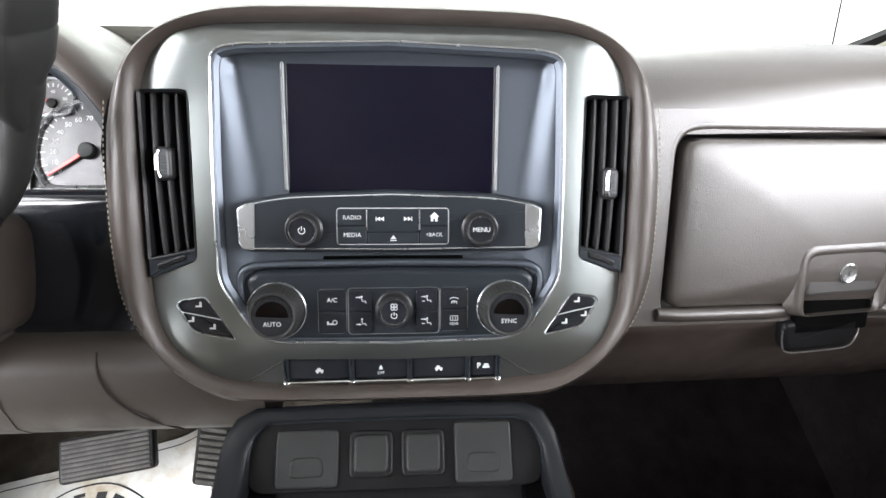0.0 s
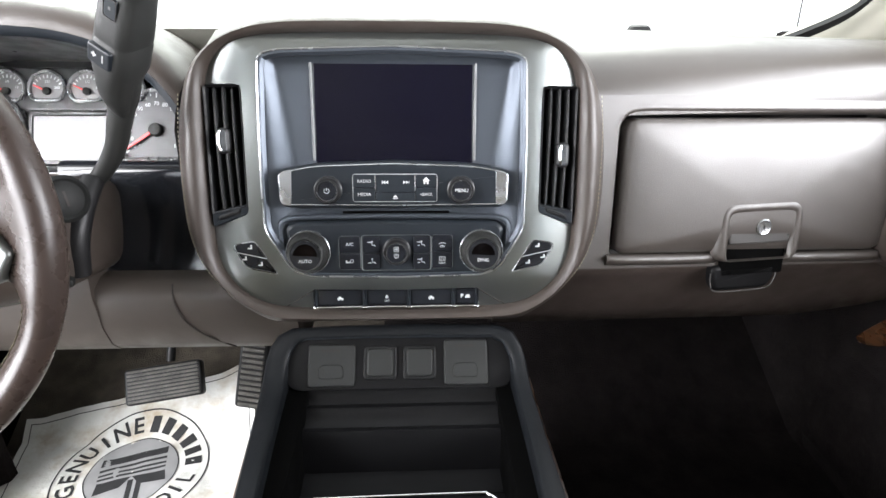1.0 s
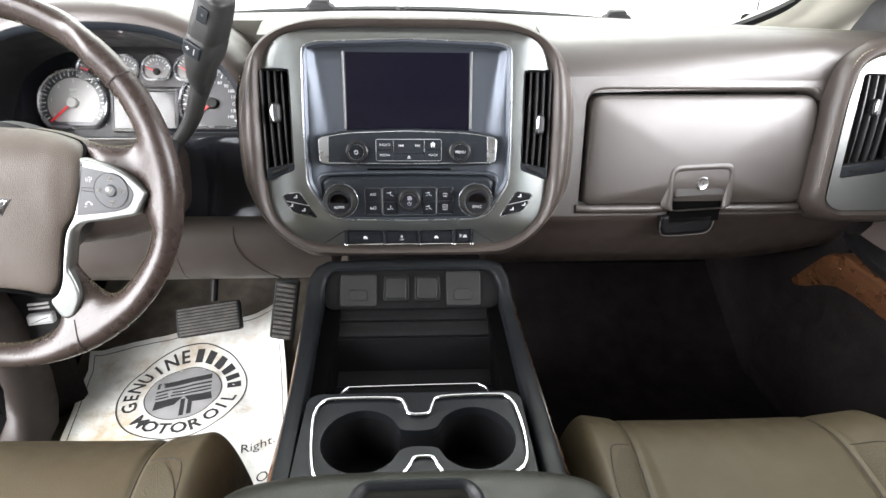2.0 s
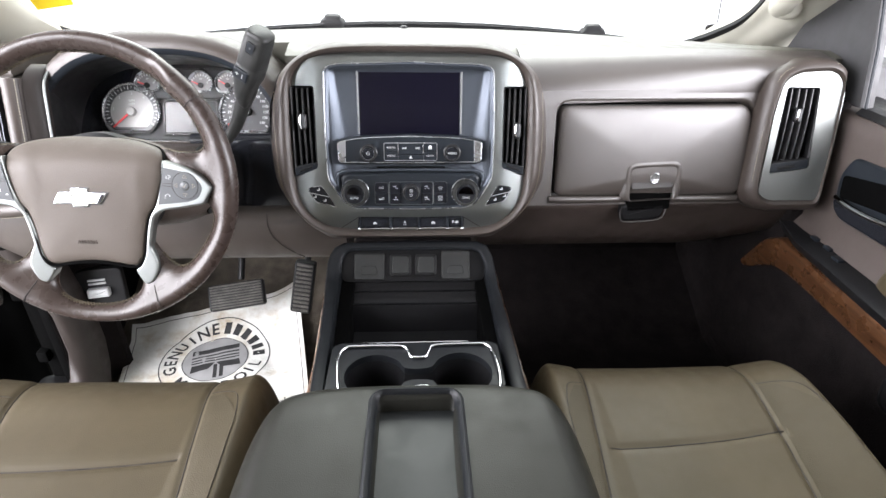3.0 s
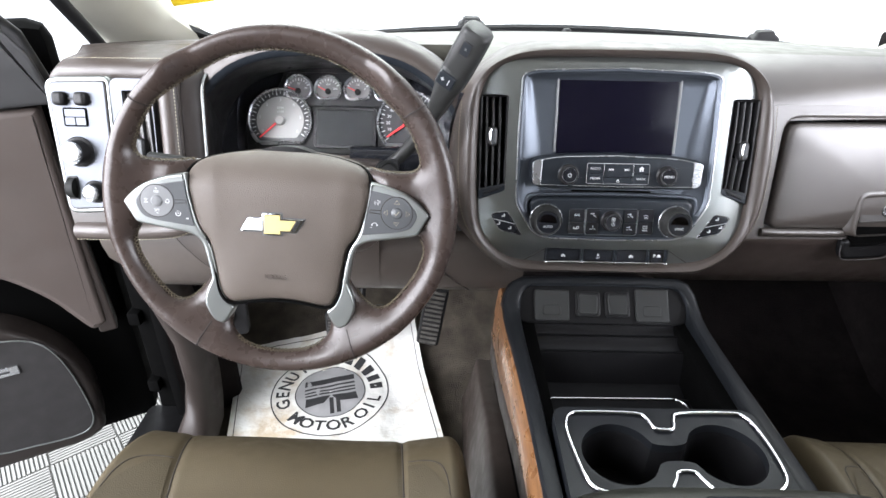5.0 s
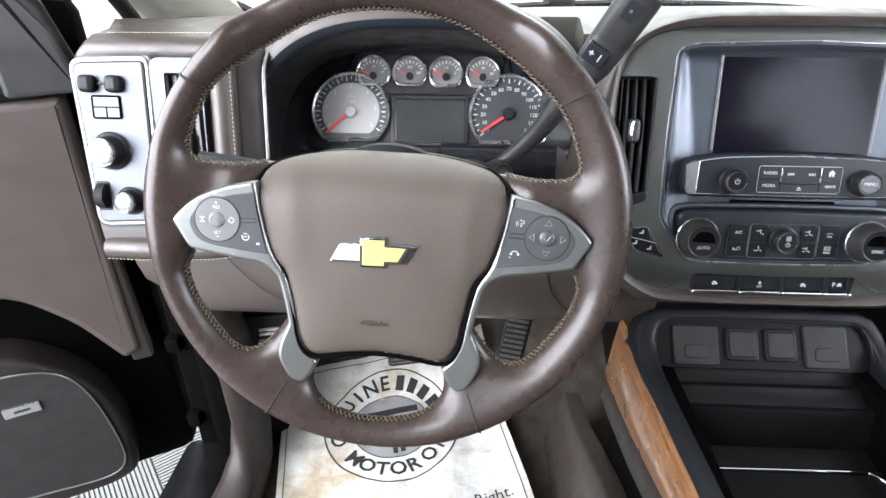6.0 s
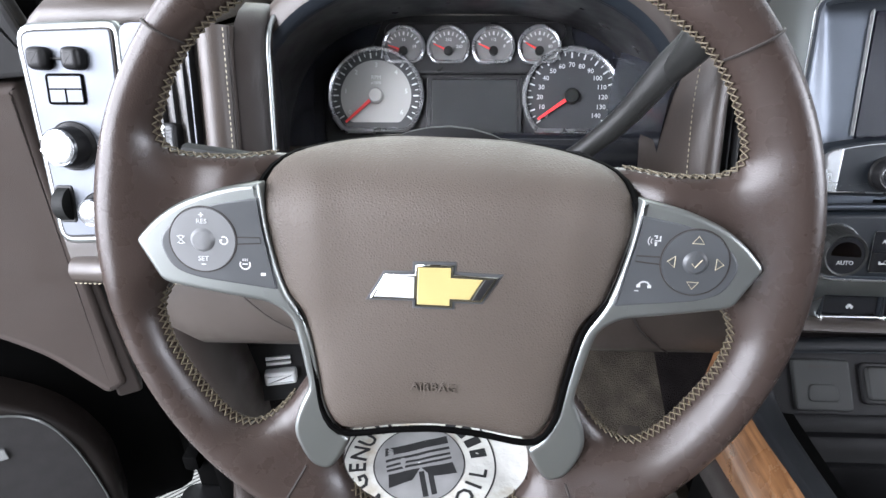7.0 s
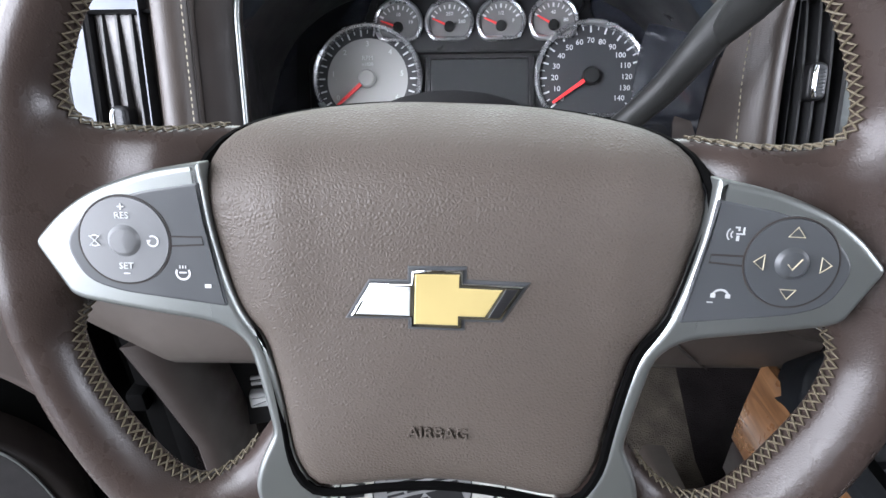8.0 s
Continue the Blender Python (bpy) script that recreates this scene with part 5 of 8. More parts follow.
for sx in (1, -1):
    g = (lambda p: [(sx * x, y) for x, y in p])
    SF = WF @ Matrix(((0.975, 0, 0, 0.0012), (0, 1, 0, 0), (sx * 0.08, 0, 1, -0.008), (0, 0, 0, 1)))
    part("spoke_trim", plate(fillet(g(TRIM), [0.001, 0.012, 0.008, 0.008, 0.003, 0.006, 0.006, 0.01, 0.012, 0.01, 0.012, 0.008, 0.008, 0.01, 0.008, 0.006, 0.004, 0.005, 0.006, 0.004, 0.006, 0.012, 0.012, 0.012, 0.012, 0.012, 0.01, 0.01], 4), -0.010, 0.0046, 0.0028, 4), SATINS, wheel, "satin silver spoke trim", M=SF)
    pad = part("button_pad", plate(fillet(g(PADO), [0.001, 0.008, 0.008, 0.006, 0.008, 0.006, 0.008, 0.002, 0.0052, 0.0052], 4), -0.002, 0.0050, 0.001), PADG, wheel, "dark grey control pad", M=SF)
    c = (sx * 0.1295, 0.0023)
    part("button_disc", lathe([(0.0172, 0.003), (0.0168, 0.0056), (0.0, 0.0059)], 48, c), PADG if sx > 0 else DISC, pad, M=SF)
    part("disc_groove", tube([(c[0] + 0.0174 * math.cos(2 * math.pi * i / 48), c[1] + 0.0174 * math.sin(2 * math.pi * i / 48), 0.0050) for i in range(48)], 0.0004, 5, True), SEAM, pad, M=SF)
    part("center_button", lathe([(0.0068, 0.0052), (0.0054, 0.0068), (0.0046, 0.0074), (0, 0.0075)], 28, c), PADG if sx > 0 else DISC, pad, M=SF)
    part("button_groove", tube([(c[0] + 0.0058 * math.cos(2 * math.pi * i / 28), c[1] + 0.0058 * math.sin(2 * math.pi * i / 28), 0.0059) for i in range(28)], 0.00025, 4, True), SEAM, pad, M=SF)
    part("pad_groove", tube([(sx * 0.1118, 0.0040, 0.0050), (sx * 0.1000, 0.0040, 0.0050), (sx * 0.0995, 0.0010, 0.0050), (sx * 0.1118, 0.0002, 0.0050)], 0.0004, 5), SEAM, pad, M=SF)
    if sx > 0:
        for dx, dy in ((0, 0.0112), (0, -0.0112), (-0.0114, 0), (0.0114, 0)):
            q = 0.0027
            nn = Vector((dx, dy)).normalized()
            tt = Vector((-nn.y, nn.x))
            p = Vector((c[0] + dx, c[1] + dy))
            tri = [p + nn * q, p - nn * q * 0.4 + tt * q * 1.1, p - nn * q * 0.4 - tt * q * 1.1]
            part("arrow", tube([(v.x, v.y, 0.0061) for v in tri], 0.0003, 4, True), THREADL, pad, M=SF)
        part("check_mark", tube([(c[0] - 0.0024, c[1], 0.0076), (c[0] - 0.0006, c[1] - 0.0020, 0.0076), (c[0] + 0.0026, c[1] + 0.0022, 0.0076)], 0.0003, 4), THREADL, pad, M=SF)
        part("voice_sign", merged(arc_marks(0.1075, 0.0122, 0.0014, 120, 240, 0.0005, 0.0052), arc_marks(0.1075, 0.0122, 0.0028, 130, 230, 0.0005, 0.0052), bars([(0.1082, 0.0098, 0.1092, 0.0118), (0.1080, 0.0122, 0.1112, 0.0127), (0.1104, 0.0127, 0.1110, 0.0150), (0.1086, 0.0136, 0.1092, 0.0152), (0.1075, 0.0146, 0.1087, 0.0152)], 0.0051)), GREYMARK, pad, M=SF, fix=False)
        part("phone_sign", merged(arc_marks(0.1055, -0.0128, 0.0032, 25, 155, 0.0008, 0.0052), bars([(0.1018, -0.0128, 0.1036, -0.0112), (0.1074, -0.0128, 0.1092, -0.0112), (0.1008, -0.0150, 0.1030, -0.0145)], 0.0051)), GREYMARK, pad, M=SF, fix=False)
    else:
        part("marking", merged(words("RES", 0.0036, c[0], c[1] + 0.0098, 0.0060), bars([(c[0] - 0.0012, c[1] + 0.0130, c[0] + 0.0012, c[1] + 0.0135), (c[0] - 0.0003, c[1] + 0.0121, c[0] + 0.0003, c[1] + 0.0144)], 0.0059)), MARK, pad, M=SF, fix=False)
        part("marking", merged(words("SET", 0.0036, c[0], c[1] - 0.0100, 0.0060), bars([(c[0] - 0.0012, c[1] - 0.0132, c[0] + 0.0012, c[1] - 0.0127)], 0.0059)), MARK, pad, M=SF, fix=False)
        part("cancel_sign", merged(arc_marks(c[0] - 0.0110, c[1], 0.0021, 40, 140, 0.0005, 0.0061), arc_marks(c[0] - 0.0110, c[1], 0.0021, 220, 320, 0.0005, 0.0061), tube([(c[0] - 0.0130, c[1] - 0.002, 0.0061), (c[0] - 0.0090, c[1] + 0.002, 0.0061)], 0.00025, 4), tube([(c[0] - 0.0130, c[1] + 0.002, 0.0061), (c[0] - 0.0090, c[1] - 0.002, 0.0061)], 0.00025, 4)), MARK, pad, M=SF, fix=False)
        part("resume_sign", merged(arc_marks(c[0] + 0.0110, c[1], 0.0020, 200, 480, 0.0007, 0.0061), tri_mark([(c[0] + 0.0086, c[1] + 0.0004), (c[0] + 0.0104, c[1] + 0.0006), (c[0] + 0.0092, c[1] - 0.0016)], 0.0061)), MARK, pad, M=SF, fix=False)
        part("heat_sign", merged(arc_marks(-0.1082, -0.0105, 0.0026, 150, 390, 0.0008, 0.0053), bars([(-0.1096, -0.0106, -0.1068, -0.0100), (-0.1094, -0.0086, -0.1090, -0.0074), (-0.1083, -0.0086, -0.1079, -0.0074), (-0.1072, -0.0086, -0.1068, -0.0074)], 0.0052)), MARK, pad, M=SF, fix=False)
        part("lamp", bars([(-0.1000, -0.0165, -0.0975, -0.0150)], 0.0051), MARK, pad, M=SF)

# airbag cover
AIR = smooth_loop(mirror([(0, 0.0578), (0.036, 0.0564), (0.067, 0.0518), (0.088, 0.0445), (0.0966, 0.0325), (0.0978, 0.018), (0.0952, 0.004), (0.0909, -0.0135), (0.0860, -0.0268), (0.0767, -0.039), (0.0721, -0.0575), (0.0685, -0.0775), (0.0660, -0.093), (0.0587, -0.1065), (0.0480, -0.1092), (0.025, -0.1055), (0, -0.1035)]), 4)
base = polar(AIR, 112, (0, -0.02))


def cover_w(u, v, w):
    k = max(0.0, (v - 0.016) / 0.044)
    ridge = 0.0016 * math.exp(-((abs(u) - 0.066 - 0.10 * max(0, v)) / 0.008) ** 2) * max(0.0, min(1.0, (v + 0.055) / 0.05))
    return w - 0.032 * k ** 2 + ridge


rows = []
for s, w in ((1.0, -0.030), (1.0, -0.006), (0.995, -0.003), (0.98, -0.0006), (0.95, 0.0012), (0.9, 0.0026), (0.85, 0.0034), (0.8, 0.0040), (0.72, 0.0046), (0.65, 0.0050), (0.55, 0.0054), (0.45, 0.0058), (0.35, 0.0060), (0.25, 0.0062), (0.15, 0.0063), (0.06, 0.0063)):
    rows.append([(x * s, -0.02 + (y + 0.02) * s, cover_w(x * s, -0.02 + (y + 0.02) * s, w)) for x, y in base])
part("airbag_cover", rows_mesh(rows, True, True, True), AIRBAG, wheel, "grained brown airbag cover", M=WF, sharp=70)
part("cover_gap", tube([(x * 1.012, -0.02 + (y + 0.02) * (1.012 - 0.03 * max(0.0, min(1.0, (y - 0.03) / 0.02))), cover_w(x, y, 0.0006) - 0.012 * max(0.0, min(1.0, (y - 0.026) / 0.02))) for x, y in base], 0.0020, 6, True), VOID, wheel, "black gap round the cover", M=WF)
E1 = [(-0.0385, -0.0268), (-0.0305, -0.0128), (-0.0150, -0.0124), (-0.0150, -0.0070), (0.0054, -0.0064), (0.0054, -0.0116), (0.0292, -0.0120), (0.0205, -0.0264), (0.0054, -0.0266), (0.0054, -0.0304), (-0.0146, -0.0304), (-0.0146, -0.0264)]
part("emblem_seat", plate(inset(ccw(E1), -0.0012), 0.002, 0.0067, 0.0005), PADG, wheel, "sunken emblem seat", M=WF @ Matrix.Translation((0, 0.0016, 0)))
part("emblem", plate(E1, 0.004, 0.0080, 0.0010, 2), CHROME, wheel, "plain chrome and gold cross-shaped emblem", M=WF @ Matrix.Translation((0, 0.0016, 0)))
# two plates paint the emblem's reflections: white glare left, dark chrome tip right
part("emblem_glare", plate([(-0.0360, -0.0256), (-0.0296, -0.0138), (-0.0150, -0.0138), (-0.0150, -0.0256)], 0.006, 0.0084, 0.0004, 1), PALE, wheel, "white glare on the emblem's left arm, set in as a plate", M=WF @ Matrix.Translation((0, 0.0016, 0)))
part("tip_reflection", plate([(0.0216, -0.0134), (0.0270, -0.0132), (0.0198, -0.0254), (0.0152, -0.0254)], 0.006, 0.0083, 0.0004, 1), TUNNEL, wheel, "dark reflection in the chrome tip, set in as a plate", M=WF @ Matrix.Translation((0, 0.0016, 0)))
part("emblem_inlay", plate([(-0.0132, -0.0288), (-0.0132, -0.0086), (0.0038, -0.0082), (0.0038, -0.0136), (0.0206, -0.0138), (0.0142, -0.0250), (0.0038, -0.0250), (0.0038, -0.0288)], 0.006, 0.0084, 0.0004, 1), GOLD, wheel, "gold inlay", M=WF @ Matrix.Translation((0, 0.0016, 0)))
part("marking", words("AIRBAG", 0.0072, -0.003, -0.0762, 0.0050, 0.0010), AIRBAG, wheel, "embossed word on the cover", M=WF, fix=False)
part("embossed_sign", merged(bars([(-0.0065, -0.0675, -0.0055, -0.063), (-0.0065, -0.0675, 0.0005, -0.0667)], 0.0048, 0.0005), arc_marks(-0.0015, -0.0638, 0.0024, 180, 340, 0.0008, 0.0053)), AIRBAG, wheel, M=WF, fix=False)
part("hub_back", lathe([(0.072, -0.085), (0.078, -0.06), (0.078, -0.036), (0.06, -0.025)], 40, (0, -0.015)), BLACK, wheel, "black rear hub", M=WF)

# ---- steering column and gear lever ----
col = thing("steering_column", (-0.43, 0.42, 0.53), "brown steering column shroud with a grey gear lever", "steering column")
rows = []
for (y, x0, x1, z0, z1) in ((0.262, -0.500, -0.375, 0.575, 0.660), (0.27, -0.512, -0.358, 0.565, 0.662), (0.32, -0.530, -0.342, 0.545, 0.664), (0.37, -0.540, -0.334, 0.530, 0.655), (0.44, -0.545, -0.332, 0.515, 0.636), (0.50, -0.55, -0.33, 0.505, 0.616)):
    rows.append([(u, y, v) for u, v in fillet(rect(x0, z0, x1, z1), 0.032, 5)])
part("shroud", rows_mesh(rows, True, True, True), BROWN, col, sharp=60)
part("ignition_ring", lathe([(0.024, 0.0), (0.024, 0.006), (0.0205, 0.0085), (0.018, 0.007), (0.012, 0.009), (0, 0.009)], 32), RUBBER, col, "grey ignition lock", M=basis((-0.3325, 0.385, 0.630), 15, 52))
part("key_slot", bars([(-0.0012, -0.008, 0.0012, 0.008)], 0.0092), SEAM, col, M=basis((-0.3325, 0.385, 0.630), 15, 52))
part("tilt_handle", lathe([(0.006, 0), (0.006, 0.012), (0.004, 0.016), (0, 0.017)], 14), RUBBER, col, "dark tilt handle", M=basis((-0.342, 0.372, 0.545), 10, 30))
part("lever_boot", tube(smooth_line([(-0.338, 0.385, 0.545), (-0.334, 0.39, 0.58), (-0.331, 0.41, 0.61), (-0.3285, 0.437, 0.632)], 4), 0.0125, 12), BLACK, col, "black lever boot", sharp=60)
lev = smooth_line([(-0.352, 0.455, 0.612), (-0.3270, 0.444, 0.6310), (-0.307, 0.437, 0.651), (-0.289, 0.428, 0.675), (-0.277, 0.419, 0.697), (-0.266, 0.411, 0.7175), (-0.254, 0.401, 0.7365), (-0.243, 0.388, 0.761)], 5)
part("lever_arm", tube(lev, [0.0085 + 0.0063 * (i / (len(lev) - 1)) ** 1.2 for i in range(len(lev))], 16), LEVER, col, "dark grey lever arm")
g0, g1 = Vector((-0.246, 0.391, 0.755)), Vector((-0.211, 0.360, 0.830))
gv = (g1 - g0).normalized()
gu = gv.cross(Vector((-0.15, -1, 0.3))).normalized()
gw = gu.cross(gv)
LF = Matrix(((gu.x, gv.x, gw.x, g0.x), (gu.y, gv.y, gw.y, g0.y), (gu.z, gv.z, gw.z, g0.z), (0, 0, 0, 1)))
grip_rows = []
for v, a, b, f in ((-0.052, 0.0070, 0.0070, 0.0), (-0.044, 0.0092, 0.0090, 0.003), (-0.034, 0.0106, 0.0105, 0.0075), (-0.023, 0.0122, 0.0120, 0.0110), (-0.011, 0.0137, 0.0135, 0.0120), (0.0, 0.0154, 0.0152, 0.0110), (0.010, 0.0178, 0.0176, 0.0090), (0.034, 0.0188, 0.0184, 0.0060), (0.036, 0.0180, 0.0176, 0.0058), (0.038, 0.0186, 0.0182, 0.0055), (0.06, 0.0190, 0.0184, 0.002), (0.080, 0.0188, 0.0180, 0.0), (0.082, 0.0182, 0.0174, 0.0), (0.084, 0.0186, 0.0176, 0.0), (0.088, 0.0180, 0.0170, 0.0), (0.091, 0.0156, 0.0148, 0.0)):
    grip_rows.append([(u, v, w) for u, w in fillet([(-a, -b), (a, -b), (a, b + f), (-a, b + f)], 0.0125 if a > 0.0126 else a * 0.95, 6)])
grip = part("lever_grip", rows_mesh(grip_rows, True, True, True), LEVER, col, "dark grey grip", M=LF, sharp=50)
part("shift_button", plate(rect(-0.0150, 0.013, 0.0090, 0.032, 0.003), 0.010, 0.0280, 0.002), SATIN, grip, M=LF)
part("marking", merged(bars([(-0.0098, 0.0225, -0.0048, 0.0239), (-0.0080, 0.0207, -0.0066, 0.0257)], 0.0281), bars([(0.001, 0.0190, 0.0022, 0.0268)], 0.0281)), MARK, grip, M=LF, fix=False)
part("top_button", plate(rect(-0.0062, 0.060, 0.0062, 0.078, 0.002), 0.010, 0.0206, 0.001), SATIN, grip, M=LF)
part("button_edge", tube([(u, v, 0.0206) for u, v in rect(-0.0062, 0.060, 0.0062, 0.078, 0.002)], 0.0004, 5, True), SEAM, grip, M=LF)
part("marking", bars([(-0.0012, 0.068, 0.0012, 0.071)], 0.0207), DIALS, grip, M=LF)
part("wiper_stalk", rbox((0, 0, 0), (0.06, 0.012, 0.014), 0.004), RUBBER, col, "black wiper stalk", M=Matrix.Translation((-0.605, 0.335, 0.668)) @ Matrix.Rotation(radians(8), 4, "Y"))
part("stalk_sign", merged(arc_marks(-0.605, 0.0, 0.003, 20, 160, 0.0008, 0.0), bars([(-0.597, -0.002, -0.596, 0.003)], 0.0)), MARK, col, M=Matrix.Translation((0, 0.3285, 0.668)) @ Matrix.Rotation(radians(90), 4, "X"), fix=False)

# ---- instrument cluster ----
CF = basis((-0.42, 0.575, 0.647), 27)
clus = thing("instrument_cluster", (-0.42, 0.60, 0.60), "instrument cluster with chrome-ringed dials under a brown hood", "instrument cluster")
part("back_plate", plate(fillet([(-0.21, -0.075), (0.20, -0.075), (0.20, 0.06), (0.15, 0.135), (-0.15, 0.135), (-0.21, 0.06)], 0.02), -0.03, -0.006, 0.001), PIANO, clus, "gloss black plate", M=CF)
# hood: outer arch down to the lip, then the dark tunnel inside
CX = -0.428


def arch(a_, h, zb, y, p=2.7, n=40):
    pts = []
    for i in range(n + 1):
        t = math.pi * i / n
        c_, s_ = math.cos(t), math.sin(t)
        x = a_ * (abs(c_) ** (2 / p)) * (1 if c_ >= 0 else -1)
        z = h * (abs(s_) ** (2 / p))
        pts.append((CX + x, y + 0.05 * (z / h - 1) * 0.6, zb + z))
    return pts


hood_rows = [arch(0.20, 0.150, 0.585, 0.60), arch(0.205, 0.178, 0.585, 0.52), arch(0.208, 0.190, 0.585, 0.485)]
part("tunnel", rows_mesh(hood_rows, False), TUNNEL, clus, "dark satin inner wall", sharp=60)
lip_rows = [arch(0.2065, 0.189, 0.585, 0.488), arch(0.2065, 0.194, 0.585, 0.481), arch(0.214, 0.201, 0.585, 0.4795)]
part("tunnel_edge", rows_mesh(lip_rows, False), SATIN, clus, "grey satin inner edge", sharp=60)
outer_rows = [arch(0.214, 0.201, 0.585, 0.480), arch(0.222, 0.214, 0.585, 0.482), arch(0.228, 0.222, 0.585, 0.497), arch(0.230, 0.222, 0.585, 0.54), arch(0.230, 0.205, 0.585, 0.62), arch(0.228, 0.185, 0.585, 0.70)]
part("hood", rows_mesh(outer_rows, False), BROWN, clus, "brown leather hood", sharp=60)
part("tunnel_floor", rows_mesh([[(CX - 0.20, y, z), (CX + 0.2, y, z), (CX + 0.2, y, z - 0.05), (CX - 0.2, y, z - 0.05)] for y, z in ((0.510, 0.592), (0.53, 0.592), (0.56, 0.585), (0.60, 0.585))], True, True, True), PIANO, clus, "gloss black sill")
part("face_panel", plate(fillet([(-0.165, -0.048), (0.165, -0.048), (0.168, 0.03), (0.110, 0.062), (0.108, 0.088), (0.098, 0.113), (-0.09, 0.113), (-0.105, 0.085), (-0.112, 0.062), (-0.168, 0.03)], 0.012, 4), -0.008, -0.002, 0.002), BLACK, clus, M=CF)
# bright tube stands in for the highlight on the black panel's rounded edge
part("edge_highlight", tube(smooth_line([(-0.345, 0.529, 0.6265), (-0.30, 0.529, 0.6265), (-0.277, 0.529, 0.6270), (-0.266, 0.530, 0.632), (-0.2625, 0.532, 0.645)], 4), 0.0011, 6), BRIGHT, clus, "highlight on the panel edge under the dials, set in as a line")
part("gauge_pod", plate(fillet([(-0.066, 0.030), (0.068, 0.030), (0.104, 0.075), (0.098, 0.087), (-0.096, 0.087), (-0.101, 0.075)], 0.01, 4), -0.006, 0.002, 0.003), TUNNEL, clus, "dark satin gauge pod", M=CF)


def flat_disc(c, r, cut, n=56):
    return [(c[0] + r * math.cos(2 * math.pi * i / n), max(c[1] + r * math.sin(2 * math.pi * i / n), c[1] + cut)) for i in range(n)]


def big_gauge(c, r, face, labels, a0, a1, needle_a, nm, label, nums, ticks):
    lp = flat_disc(c, r, -0.037)
    g = part(nm, plate(lp, -0.004, 0.0015, 0.0008), face, clus, label, M=CF)
    part("dial_ring", merged(rows_mesh([[(u, v, w) for u, v in inset(ccw(lp), d)] for d, w in ((-0.004, -0.002), (-0.0035, 0.006), (-0.0015, 0.008), (0.0008, 0.0065), (0.002, 0.0015))], True)), BRIGHT, g, "bright ring", M=CF)
    rg = flat_disc(c, r * 0.985, -0.0365)
    part("scale_band", rows_mesh([[(u, v, 0.0018) for u, v in rg], [(u, v, 0.0018) for u, v in [(c[0] + (u - c[0]) * 0.80, c[1] + (v - c[1]) * 0.80) for u, v in rg]]], True), DIALF, g, M=CF)
    tk = bmesh.new()
    for i in range(ticks + 1):
        a = radians(a0 + (a1 - a0) * i / ticks)
        maj = i % (2 if ticks < 40 else 2) == 0
        r1, r0, hw = r * 0.95, r * (0.83 if maj else 0.88), 0.0008 if maj else 0.0005
        d, n_ = Vector((math.cos(a), math.sin(a))), Vector((-math.sin(a), math.cos(a)))
        cc = Vector(c)
        tk.faces.new([tk.verts.new((p.x, p.y, 0.0021)) for p in (cc + d * r0 - n_ * hw, cc + d * r1 - n_ * hw, cc + d * r1 + n_ * hw, cc + d * r0 + n_ * hw)])
    tagged(part("scale_tick", tk, MARK, g, M=CF, fix=False), kind="stuff")
    for i, tx in enumerate(nums):
        a = radians(a0 + (a1 - a0) * i / (len(nums) - 1))
        part("numeral", words(tx, 0.0072, c[0] + r * 0.68 * math.cos(a), c[1] + r * 0.68 * math.sin(a), 0.002), MARK, g, M=CF, fix=False)
    a = radians(needle_a)
    d, n_ = Vector((math.cos(a), math.sin(a))), Vector((-math.sin(a), math.cos(a)))
    cc = Vector(c)
    nd = [cc - d * 0.004 - n_ * 0.0022, cc + d * r * 0.88 - n_ * 0.0012, cc + d * r * 0.88 + n_ * 0.0012, cc - d * 0.004 + n_ * 0.0022]
    part("needle", plate([(p.x, p.y) for p in nd], 0.0045, 0.0065, 0.0004), RED, g, "red needle", M=CF)
    part("needle_hub", lathe([(0.0085, 0.002), (0.0083, 0.007), (0.007, 0.0085), (0, 0.0085)], 28, c), DIALG if face == DIALG else RUBBER, g, "grey hub", M=CF)


